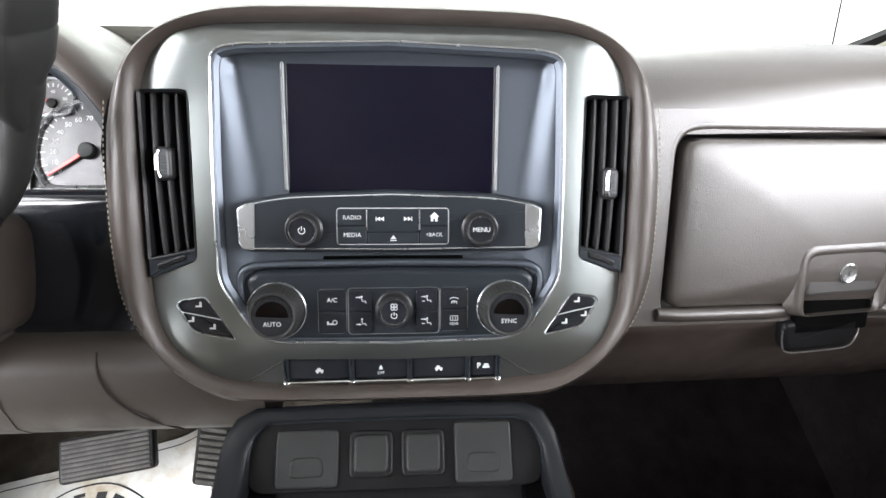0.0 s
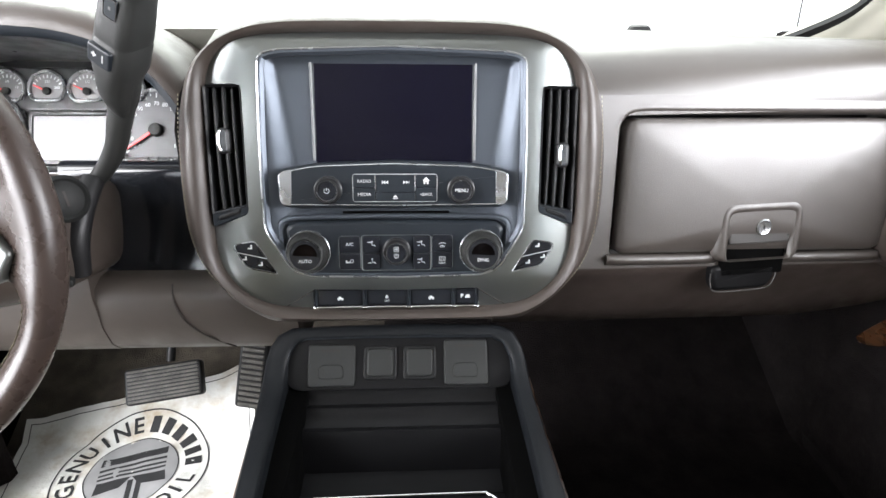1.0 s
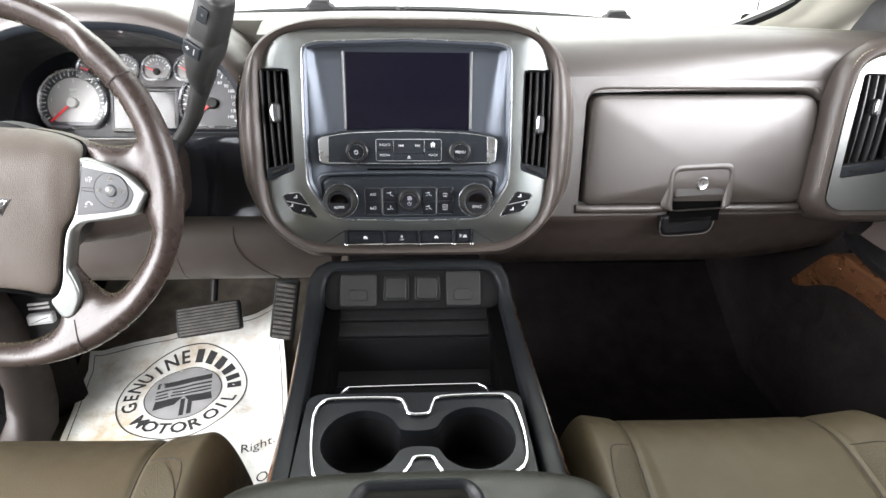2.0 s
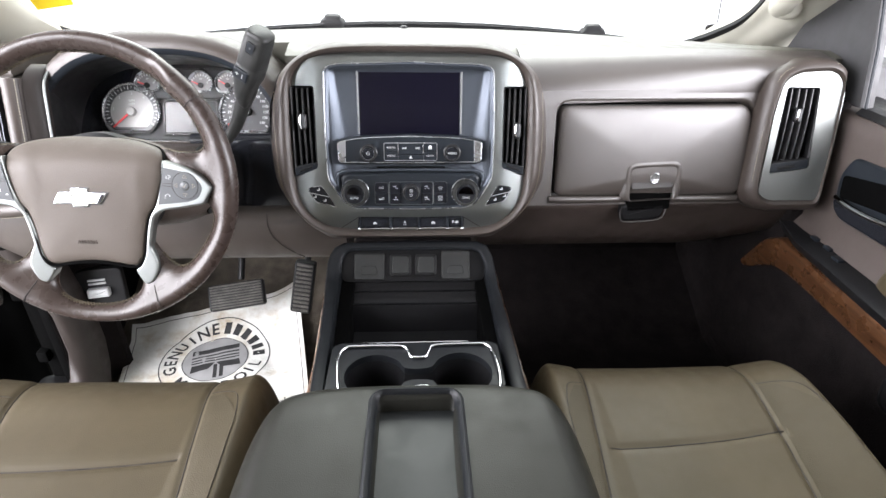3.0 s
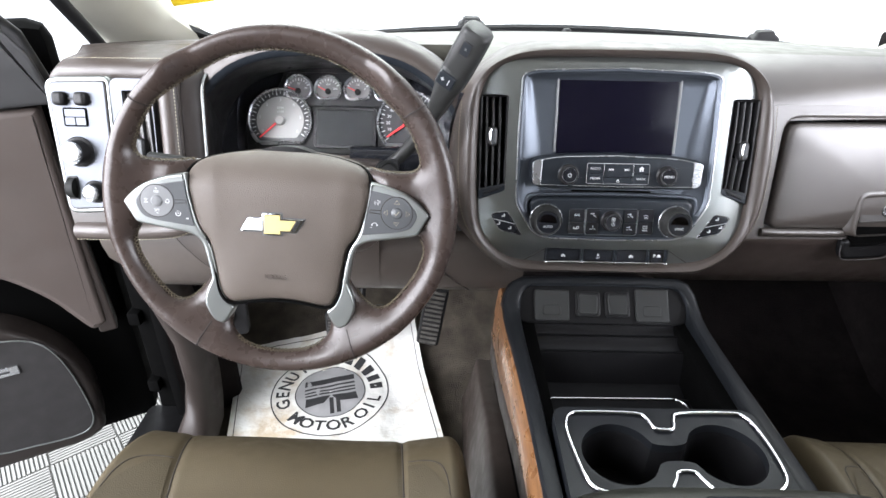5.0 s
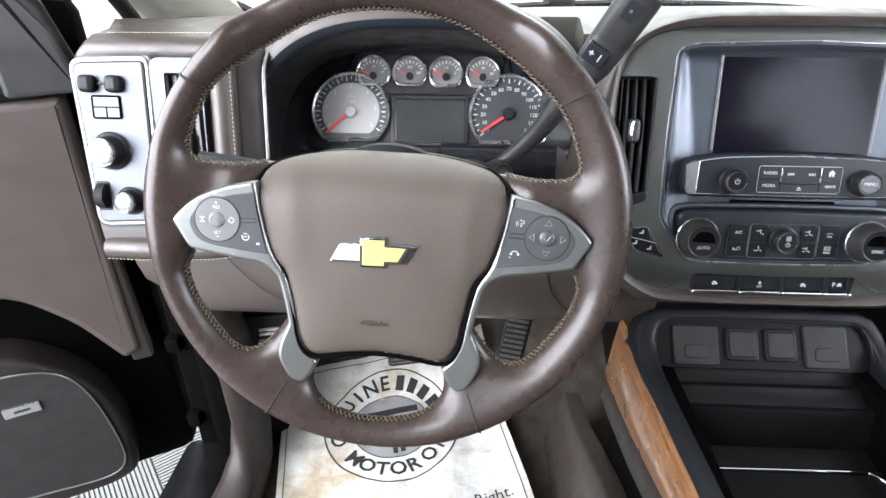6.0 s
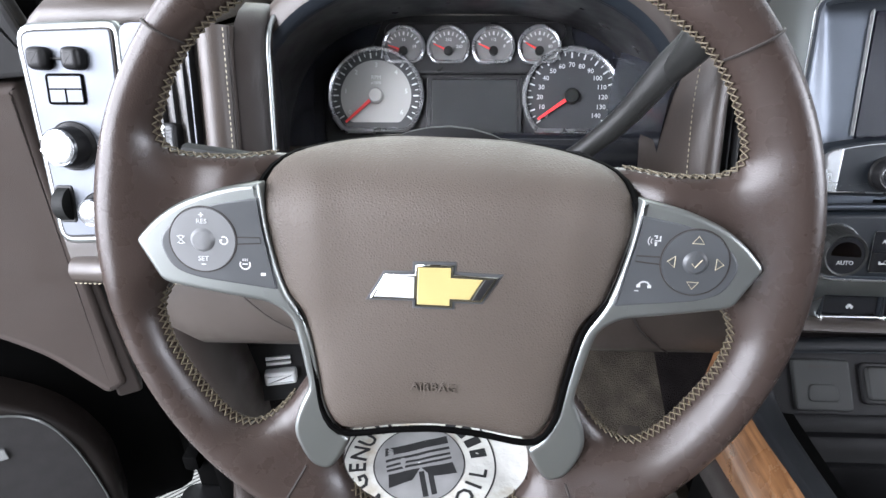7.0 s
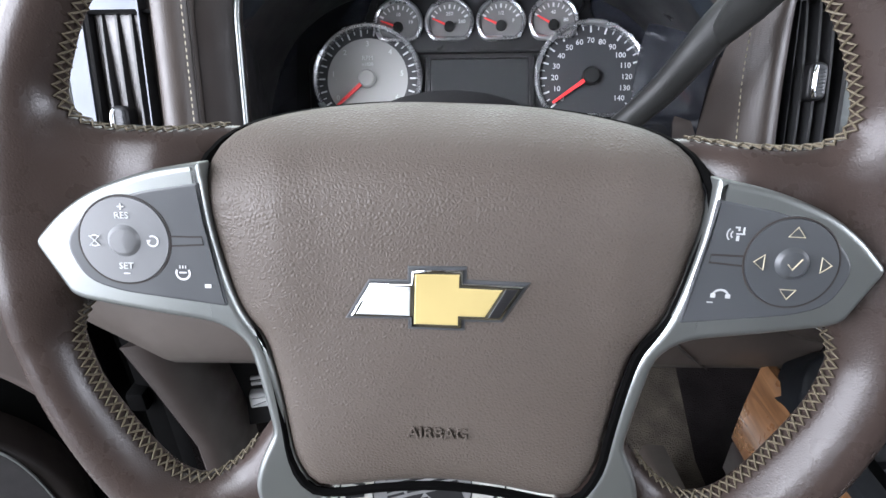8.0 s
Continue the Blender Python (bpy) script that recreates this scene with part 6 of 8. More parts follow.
big_gauge((-0.108, 0.0055), 0.0505, DIALG, None, 212, -32, 222, "tachometer", "tachometer dial, paled for glare", ["0", "1", "2", "3", "4", "5", "6"], 30)
part("marking", merged(words("RPM", 0.006, -0.108, 0.026, 0.002), words("x1000", 0.0045, -0.108, 0.020, 0.002)), MARK, clus, M=CF, fix=False)
big_gauge((0.1085, 0.0055), 0.0505, DIALF, None, 218, -38, 215, "speedometer", "dark speedometer dial", ["0", "10", "20", "30", "40", "50", "60", "70", "80", "90", "100", "110", "120", "130", "140"], 28)
for i, (u, na, tx) in enumerate(((-0.0775, 160, ("10", "19")), (-0.0275, 155, ("250", "260")), (0.0222, 155, ("1/2", "F")), (0.0725, 150, ("40", "80")))):
    c = (u, 0.0585)
    lp = fillet([(c[0] + 0.0225 * math.cos(radians(a)), c[1] + 0.0225 * math.sin(radians(a))) for a in (35, 75, 105, 145, 180, 222, 318, 360)], 0.006, 3)
    g = part("small_gauge", plate(lp, 0.0, 0.003, 0.0006), DIALS, clus, "small silver-grey gauge", M=CF)
    part("gauge_ring", rows_mesh([[(x, y, w) for x, y in inset(ccw(lp), d)] for d, w in ((-0.0030, 0.001), (-0.0024, 0.006), (-0.0006, 0.007), (0.0010, 0.0058), (0.0016, 0.003))], True), BRIGHT, g, "chrome ring", M=CF)
    tk = bmesh.new()
    for j in range(9):
        a = radians(150 - 120 * j / 8)
        d, n_ = Vector((math.cos(a), math.sin(a))), Vector((-math.sin(a), math.cos(a)))
        cc = Vector((c[0], c[1] - 0.003))
        hw = 0.0006 if j % 4 else 0.0009
        tk.faces.new([tk.verts.new((p.x, p.y, 0.0033)) for p in (cc + d * 0.0165 - n_ * hw, cc + d * 0.0205 - n_ * hw, cc + d * 0.0205 + n_ * hw, cc + d * 0.0165 + n_ * hw)])
    tagged(part("scale_tick", tk, MARK, g, M=CF, fix=False), kind="stuff")
    part("numeral", words(tx[0], 0.0048, c[0], c[1] + 0.0085, 0.0033), MARK, g, M=CF, fix=False)
    part("numeral", words(tx[1], 0.0048, c[0] + 0.012, c[1] + 0.001, 0.0033), MARK, g, M=CF, fix=False)
    a = radians(na)
    d, n_ = Vector((math.cos(a), math.sin(a))), Vector((-math.sin(a), math.cos(a)))
    cc = Vector((c[0], c[1] - 0.004))
    part("needle", plate([(p.x, p.y) for p in (cc - n_ * 0.0012, cc + d * 0.018 - n_ * 0.0005, cc + d * 0.018 + n_ * 0.0005, cc + n_ * 0.0012)], 0.0045, 0.006, 0.0003), RED, g, "red needle", M=CF)
    part("needle_hub", lathe([(0.005, 0.0033), (0.0048, 0.0065), (0, 0.0068)], 20, (cc.x, cc.y)), RUBBER, g, M=CF)
part("display", plate(rect(-0.0455, -0.034, 0.049, 0.0235, 0.002), -0.004, 0.002, 0.0006), LCD, clus, "grey switched-off display", M=CF)
part("display_frame", rows_mesh([[(u, v, w) for u, v in inset(ccw(rect(-0.0455, -0.034, 0.049, 0.0235, 0.002)), d)] for d, w in ((-0.006, -0.001), (-0.005, 0.003), (-0.001, 0.003), (0.0, 0.002))], True), TUNNEL, clus, M=CF)
lens = part("cover_lens", plate(fillet([(-0.172, -0.052), (0.172, -0.052), (0.172, 0.04), (0.115, 0.118), (-0.112, 0.118), (-0.172, 0.04)], 0.015), 0.022, 0.024, 0.0005), LENSC, clus, "clear cover lens", M=CF)
lens.visible_shadow = False

# ---- switch panel by the driver's door ----
PF = basis((-0.78, 0.428, 0.70), 15)
sp = thing("switch_panel", (-0.78, 0.45, 0.55), "satin silver switch panel beside the steering wheel", "switch panel")
PO = fillet([(-0.034, 0.050), (-0.022, -0.144), (0.060, -0.140), (0.062, 0.053)], [0.02, 0.016, 0.014, 0.014], 5)
part("frame", plate(ccw(PO), -0.03, 0.002, 0.004, 3), SILVER, sp, M=PF)
part("plate", plate(inset(ccw(PO), 0.008), 0.0, 0.0045, 0.001), PLATE, sp, "bright silver plate", M=PF)
part("plate_gap", tube([(u, v, 0.0030) for u, v in inset(ccw(PO), 0.0075)], 0.0011, 6, True), SEAM, sp, "dark joint round the plate", M=PF)
for u in (-0.008, 0.022):
    part("rocker", plate(rect(u - 0.0085, 0.011, u + 0.0085, 0.030, 0.0062, 4), 0.002, 0.016, 0.005, 3), BLACK, sp, "black rocker", M=PF)
part("link_bar", rbox((0.007, 0.0205, 0.006), (0.016, 0.002, 0.003), 0.0005), BLACK, sp, M=PF)
sq = part("button_square", plate(rect(-0.0065, -0.0165, 0.0245, 0.0072, 0.002), 0.002, 0.0062, 0.001), PLATE, sp, "silver button square", M=PF)
part("groove", tube([(u, v, 0.0058) for u, v in rect(-0.0065, -0.0165, 0.0245, 0.0072, 0.002)], 0.0012, 5, True), VOID, sq, M=PF)
part("groove", tube([(-0.006, -0.0045, 0.0062), (0.024, -0.0045, 0.0062)], 0.0008, 5), VOID, sq, M=PF)
part("groove", tube([(0.009, -0.0045, 0.0062), (0.009, -0.016, 0.0062)], 0.0008, 5), VOID, sq, M=PF)


def lamp_knob(u, v, r, h, nm):
    kb = part(nm, lathe([(r * 1.25, 0.004), (r * 1.25, 0.007), (r * 1.05, 0.009), (r, h - 0.002), (r * 0.92, h), (r * 0.80, h), (0, h - 0.001)], 40, (u, v)), BLACK, sp, "black rotary switch", M=PF)
    part("cap", lathe([(r * 0.84, h - 0.001), (r * 0.82, h + 0.001), (r * 0.7, h + 0.002), (0, h + 0.0022)], 36, (u, v)), BRIGHT, kb, "bright cap", M=PF)
    part("cap_ring", lathe([(r * 0.96, h - 0.001), (r * 0.92, h + 0.0015), (r * 0.85, h)], 36, (u, v), False), CHROME, kb, "chrome ring", M=PF)
    part("foot_ring", lathe([(r * 1.24, 0.006), (r * 1.32, 0.0075), (r * 1.36, 0.004)], 40, (u, v), False), CHROME, kb, M=PF)


lamp_knob(0.009, -0.053, 0.0165, 0.026, "headlight_knob")
lamp_knob(0.025, -0.110, 0.0125, 0.020, "dome_light_knob")
part("dimmer_slot", plate(rect(-0.0155, -0.122, 0.0005, -0.088, 0.003), 0.002, 0.0058, 0.001), BLACK, sp, "black dimmer slot", M=PF)
part("dimmer_wheel", rows_mesh([[(-0.0075 + a, -0.105 + 0.015 * math.cos(t), 0.003 + 0.015 * math.sin(t)) for t in [2 * math.pi * i / 28 for i in range(28)]] for a in (-0.005, 0.005)], True, True, True), RUBBER, sp, "ribbed dimmer wheel", M=PF)
# vent beside it, in a silver housing, and the stitched post
VF = basis((-0.69, 0.425, 0.70), 15)
part("vent_housing", holed(fillet([(-0.028, 0.05), (-0.026, -0.12), (0.03, -0.12), (0.03, 0.05)], [0.012, 0.004, 0.004, 0.004]), [fillet([(-0.012, 0.034), (-0.012, -0.105), (0.029, -0.105), (0.029, 0.034)], 0.003)], 0.003, 0.03, 0.012), PLATE, sp, "satin silver vent housing", M=VF)
air_vent("air_vent", VF @ Vector((0.01, -0.10, -0.03)), "upright black slatted air vent with a chrome slide", VF, fillet([(-0.012, 0.034), (-0.012, -0.105), (0.040, -0.105), (0.040, 0.034)], 0.003), [-0.0005, 0.0105, 0.0215], -0.106, 0.044, 0.005, -0.045, 0, -1)
post = part("post", rows_mesh([[(u, v, w) for u, w in ((0.036, -0.05), (0.037, 0.0), (0.042, 0.008), (0.050, 0.010), (0.058, 0.006), (0.066, -0.004), (0.067, -0.05))] for v in (0.048, 0.02, -0.05, -0.12)], True, True, True), BROWN, dash, "brown stitched post", M=VF, sharp=60)
part("post_side", rows_mesh([[(u, v, w) for u, w in ((0.0665, -0.034 - d), (0.0665, -0.0045 - d), (0.072, -0.007 - d), (0.082, -0.012 - d), (0.088, -0.020 - d), (0.090, -0.034 - d))] for v, d in ((0.072, 0.034), (0.062, 0.016), (0.050, 0.005), (0.034, 0.0), (0.0, 0.0), (-0.12, 0.0))], True, True, True), DEEP, dash, "dark brown side of the hood", M=VF, sharp=60)
part("post_edge", tube(smooth_line([(0.090, -0.118, -0.022), (0.090, 0.0, -0.022), (0.090, 0.034, -0.023), (0.091, 0.052, -0.030), (0.094, 0.066, -0.044)], 4), 0.0024, 8), SILVER, post, "satin grey edge", M=VF)
part("tunnel_side", rows_mesh([[(0.0885, v, -0.030), (0.0895, v, -0.024), (0.084, v, -0.060), (0.060, v, -0.165), (0.050, v, -0.165)] for v in (0.050, 0.0, -0.06, -0.12)], True, True, True), TUNNEL, dash, "dark inner side of the hood", M=VF, sharp=60)
part("post_stitching", stitches([(0.0615, v, 0.0035) for v in (0.046, -0.118)], 0.003, 0.0018), THREADL, post, M=VF)
part("post_seam", tube([(0.0645, 0.047, -0.001), (0.0645, -0.119, -0.001)], 0.0008, 5), SEAM, post, M=VF)

# ---- passenger vent ----
RF = basis((0.71, 0.49, 0.66), 12, -4)
rv = thing("vent_surround", (0.71, 0.52, 0.52), "satin silver and black surround of the end air vent", "trim panel")
RO = fillet([(-0.040, -0.135), (-0.020, -0.150), (0.073, -0.147), (0.084, -0.05), (0.083, 0.06), (0.066, 0.084), (0.05, 0.091), (-0.004, 0.087), (-0.028, 0.072), (-0.036, 0.02)], [0.01, 0.012, 0.01, 0.02, 0.012, 0.01, 0.01, 0.012, 0.012, 0.02], 4)
RH = fillet([(-0.026, -0.098), (0.046, -0.086), (0.038, 0.062), (-0.022, 0.062)], [0.004, 0.008, 0.004, 0.006], 4)
part("silver_face", holed(RO, [RH], 0.0, 0.07, 0.012), SATINS, rv, "satin silver face", M=RF)
part("leather_band", band([(min(x - 0.002, 0.079), y) for x, y in inset(ccw(RO), -0.022)], [(min(x, 0.078), y) for x, y in RO], [(-0.3, -0.06), (0.0, -0.012), (0.3, 0.004), (0.7, 0.006), (1.0, -0.003)], 100, (0.02, -0.03)), BROWN, rv, "brown leather band", M=RF, sharp=60)
part("band_stitching", stitches([(u, v, 0.0035) for u, v in smooth_line([(0.06, 0.104), (0.0, 0.101), (-0.036, 0.085), (-0.049, 0.04), (-0.055, -0.04), (-0.057, -0.11)], 6)], 0.003, 0.0018), THREADL, rv, M=RF)
vt = air_vent("air_vent", RF @ Vector((0.0, -0.09, -0.03)), "upright black slatted air vent with a chrome slide", RF, fillet([(-0.0235, -0.078), (0.043, -0.068), (0.038, 0.0615), (-0.022, 0.0615)], 0.003), [-0.012, 0.001, 0.014, 0.026], -0.074, 0.072, 0.0075, 0.012, 0, 1)
part("wheel_plate", plate(fillet([(-0.0255, -0.097), (0.045, -0.085), (0.043, -0.069), (-0.027, -0.079)], 0.002), -0.01, -0.001, 0.001), SATIN, vt, M=RF)
part("thumb_wheel", plate(fillet([(-0.012, -0.091), (0.020, -0.0855), (0.020, -0.079), (-0.012, -0.0845)], 0.002), -0.01, 0.0006, 0.001), BLACK, vt, M=RF)

# ---- centre console ----
con = thing("center_console", (0.005, 0.1, 0.0), "charcoal centre console with a tray, two cup holders and wood sides", "center console")
KX = 0.006
# one moulded frame: the two rails, rising at the front into an arch round the outlets
OF = basis((0, 0.378, 0.424), 42)


def frame_row(o, i, up):
    """A rounded bar section between an outer and an inner point."""
    o, i, up = Vector(o), Vector(i), Vector(up)
    across = i - o
    return [o - up * 0.07 - across * 0.06, o - up * 0.016, o - up * 0.006 + across * 0.03, o - up * 0.0015 + across * 0.16, o + across * 0.40, i - across * 0.30, i - up * 0.001 - across * 0.10, i - up * 0.004, i - up * 0.010 + across * 0.02, i - up * 0.085 + across * 0.12]


front = []
for ou, ov, iu, iv in ((-0.1535, 0.004, -0.1285, 0.004), (-0.1495, 0.020, -0.1255, 0.0145), (-0.1405, 0.035, -0.1190, 0.0248), (-0.124, 0.0435, -0.107, 0.0300), (-0.06, 0.0455, -0.055, 0.0312), (0.0, 0.0460, 0.0, 0.0315), (0.06, 0.0458, 0.058, 0.0313), (0.122, 0.0442, 0.112, 0.0300), (0.1390, 0.036, 0.1260, 0.0225), (0.1485, 0.018, 0.1325, 0.008), (0.1520, 0.002, 0.1345, 0.002)):
    up_ = OF.to_3x3() @ Vector((0, 0, 1))
    front.append(frame_row(OF @ Vector((ou, ov, 0.009)), OF @ Vector((iu, iv, 0.009)), up_ * (0.35 if -0.1 < ou < 0.1 else 0.6)))
left_ = [frame_row((xo, y, z), (xi, y, z), (0, -0.10 * max(0, (y - 0.3) / 0.05), 1)) for y, xo, xi, z in ((-0.12, -0.137, -0.113, 0.419), (0.05, -0.1385, -0.117, 0.419), (0.19, -0.143, -0.1215, 0.419), (0.28, -0.149, -0.126, 0.419), (0.325, -0.1525, -0.1275, 0.4195), (0.352, -0.1535, -0.1285, 0.4245))]
right_ = [frame_row((xo, y, z), (xi, y, z), (0, -0.10 * max(0, (y - 0.3) / 0.05), 1)) for y, xo, xi, z in ((0.352, 0.1535, 0.1345, 0.4235), (0.325, 0.155, 0.1350, 0.4180), (0.28, 0.157, 0.1355, 0.4160), (0.19, 0.160, 0.136, 0.4150), (0.05, 0.164, 0.139, 0.4150), (-0.12, 0.168, 0.141, 0.4150))]
part("rail_frame", rows_mesh(left_ + front + right_, True, True, True), CHAR, con, "charcoal moulded rails and outlet arch", sharp=40)
part("arch_line", tube([tuple(OF @ Vector((u, v, 0.0062))) for u, v in smooth_line([(-0.1285, -0.014), (-0.1255, 0.0135), (-0.1190, 0.0240), (-0.107, 0.0292), (-0.055, 0.0305), (0.058, 0.0306), (0.112, 0.0293), (0.1260, 0.0218), (0.1325, 0.006), (0.1345, -0.014)], 4)], 0.0009, 6), SATIN, con, "thin satin edge inside the arch")
for sx in (-1, 1):
    part("side_recess", rows_mesh([[(KX + sx * x, y, z) for x, z in ((0.146, 0.40), (0.146, 0.10), (0.11, 0.10), (0.11, 0.40))] for y in (0.43, 0.2, -0.5)], True, True, True), VOID, con, "recess under the wood, its shade coloured black")
    sec = [(0.62, 0.11), (0.52, 0.13), (0.35, 0.205), (0.15, 0.262), (-0.1, 0.31), (-0.5, 0.33)]
    # right panel and wood are darker copies, with the passenger side's shade in them
    part("side_panel", rows_mesh([[(KX + sx * x, y, z) for x, z in ((0.147, zt - 0.002), (0.172, zt), (0.178, zt - 0.004), (0.186, zt - 0.045), (0.198, zt - 0.10), (0.206, -0.002), (0.147, -0.002))] for y, zt in sec], True, True, True), BROWN if sx < 0 else BLACK, con, "brown plastic side panel" if sx < 0 else "side panel coloured black for passenger-side shade", sharp=60)
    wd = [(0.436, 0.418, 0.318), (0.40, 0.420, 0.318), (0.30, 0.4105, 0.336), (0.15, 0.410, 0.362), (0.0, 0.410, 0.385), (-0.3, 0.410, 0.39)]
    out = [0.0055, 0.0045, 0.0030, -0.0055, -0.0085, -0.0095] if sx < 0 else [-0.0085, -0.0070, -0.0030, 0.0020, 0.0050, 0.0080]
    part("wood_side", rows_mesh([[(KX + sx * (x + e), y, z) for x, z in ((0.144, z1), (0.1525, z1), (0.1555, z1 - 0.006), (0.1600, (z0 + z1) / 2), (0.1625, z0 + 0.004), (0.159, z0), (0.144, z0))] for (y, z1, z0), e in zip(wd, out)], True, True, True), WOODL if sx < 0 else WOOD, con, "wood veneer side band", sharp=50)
    part("lower_band", rows_mesh([[(KX + sx * (x + e), y, z) for x, z in ((0.144, z0 + 0.002), (0.156, z0 + 0.002), (0.1605, z0 - 0.004), (0.162, z0 - 0.040), (0.157, z0 - 0.046), (0.144, z0 - 0.046))] for (y, z1, z0), e in zip(wd, out)], True, True, True), DEEP, con, "dark brown band under the wood", sharp=50)
# outlet panel
part("outlet_panel", plate(fillet(rect(-0.1285, -0.029, 0.1345, 0.034), 0.016, 4), -0.02, 0.0, 0.001), WELL, con, M=OF)
for a, b, v1 in ((-0.1045, -0.0495, 0.0235), (0.0545, 0.1065, 0.027)):
    cap = part("outlet_cover", plate(rect(a, -0.0255, b, v1, 0.004), -0.004, 0.004, 0.002), COVER, con, "grey rubber outlet cover", M=OF)
    m_ = (a + b) / 2
    part("pull_tab", plate(fillet([(m_ - 0.016, -0.017), (m_ + 0.015, -0.017), (m_ + 0.013, 0.0), (m_ - 0.014, 0.0)], 0.006), 0.002, 0.0052, 0.0015), COVER, cap, M=OF)
    part("hinge_slot", bars([(m_ - 0.012, v1 - 0.008, m_ + 0.010, v1 - 0.0062)], 0.0039), SEAM, cap, M=OF)
for c in (-0.0205, 0.026):
    fr = part("socket_frame", plate(rect(c - 0.0195, -0.0185, c + 0.0195, 0.0215, 0.006), -0.004, 0.0035, 0.002), BLACK, con, "black socket frame", M=OF)
    part("socket_cover", plate(rect(c - 0.0155, -0.0150, c + 0.0155, 0.0180, 0.005), 0.0, 0.0062, 0.0025, 3), COVER, fr, "grey rubber cover", M=OF)
# tray
tray = [(0.405, 0.402), (0.365, 0.402), (0.361, 0.390), (0.352, 0.386), (0.348, 0.390), (0.342, 0.390), (0.338, 0.383), (0.322, 0.379), (0.318, 0.383), (0.312, 0.383), (0.308, 0.375), (0.304, 0.355), (0.300, 0.334), (0.25, 0.328), (0.145, 0.326)]
part("tray_floor", rows_mesh([[(KX + x, y, z) for y, z in tray] + [(KX + x, 0.145, 0.30), (KX + x, 0.41, 0.30)] for x in (-0.128, -0.06, 0.0, 0.06, 0.130)], True, True, True), WELL, con, sharp=50)
part("tray_trim", tube(smooth_line([(-0.098, 0.215, 0.337), (-0.0965, 0.245, 0.3375), (-0.088, 0.260, 0.338), (-0.07, 0.262, 0.338), (0.08, 0.264, 0.338), (0.098, 0.262, 0.338), (0.109, 0.250, 0.3375), (0.112, 0.215, 0.337)], 4), 0.002, 8), CHROME, con, "chrome trim line")
part("tray_lip", rows_mesh([[(KX + x, y, z) for y, z in ((0.270, 0.32), (0.269, 0.333), (0.264, 0.3365), (0.148, 0.336), (0.148, 0.32))] for x in (-0.115, 0.0, 0.118)], True, True, True), WELL, con)
# cup holder block with two wells
cups = [(-0.0485, 0.080), (0.0705, 0.082)]
ob_ = fillet([(-0.114, -0.10), (0.128, -0.10), (0.128, 0.140), (0.118, 0.149), (-0.104, 0.149), (-0.114, 0.140)], [0.003, 0.003, 0.01, 0.01, 0.01, 0.01], 3)
well = smooth_loop([(cups[0][0] + 0.0425 * math.cos(radians(a)), cups[0][1] + 0.0425 * math.sin(radians(a))) for a in range(20, 341, 20)] + [(0.004, 0.070), (0.018, 0.070)] + [(cups[1][0] + 0.0425 * math.cos(radians(a)), cups[1][1] + 0.0425 * math.sin(radians(a))) for a in range(200, 521, 20)] + [(0.018, 0.092), (0.004, 0.092)], 2)
part("cup_block", holed(ob_, [well], 0.431, 0.10, 0.012), CHAR, con, "charcoal cup holder block")
part("cup_well", rows_mesh([[(x, y, 0.4195) for x, y in ccw(well)], [(x, y, 0.415) for x, y in inset(ccw(well), 0.001)], [(x, y, 0.362) for x, y in inset(ccw(well), 0.005)]], True, False, True), WELL, con, "black twin cup well")
CH = [(-0.070, 0.0265), (-0.083, 0.0290), (-0.0925, 0.0400), (-0.099, 0.072), (-0.1025, 0.115), (-0.095, 0.135), (-0.075, 0.139), (-0.016, 0.138), (-0.005, 0.130), (0.0, 0.115), (0.011, 0.1125), (0.022, 0.115), (0.027, 0.130), (0.037, 0.139), (0.098, 0.141), (0.112, 0.137), (0.119, 0.120), (0.1222, 0.080), (0.1190, 0.049), (0.1075, 0.0345), (0.094, 0.0292), (0.082, 0.0280)]
part("cup_trim", tube([(x, y, 0.4335) for x, y in smooth_line(CH, 4)], 0.0022, 8), CHROME, con, "chrome cup holder trim")
part("cup_trim", tube([(x, y, 0.4325) for x, y in smooth_line([(-0.006, 0.034), (0.002, 0.046), (0.007, 0.055), (0.024, 0.055), (0.029, 0.046), (0.036, 0.034)], 4)], 0.002, 8), CHROME, con, "chrome cup holder trim")
part("rear_box", rbox((KX, -0.27, 0.24), (0.285, 0.50, 0.44), 0.02), BLACK, con, "black armrest box")

# ---- armrest ----
arm = thing("armrest", (0.007, -0.25, 0.46), "dark leather console armrest lid with a long sunken tray", "armrest")


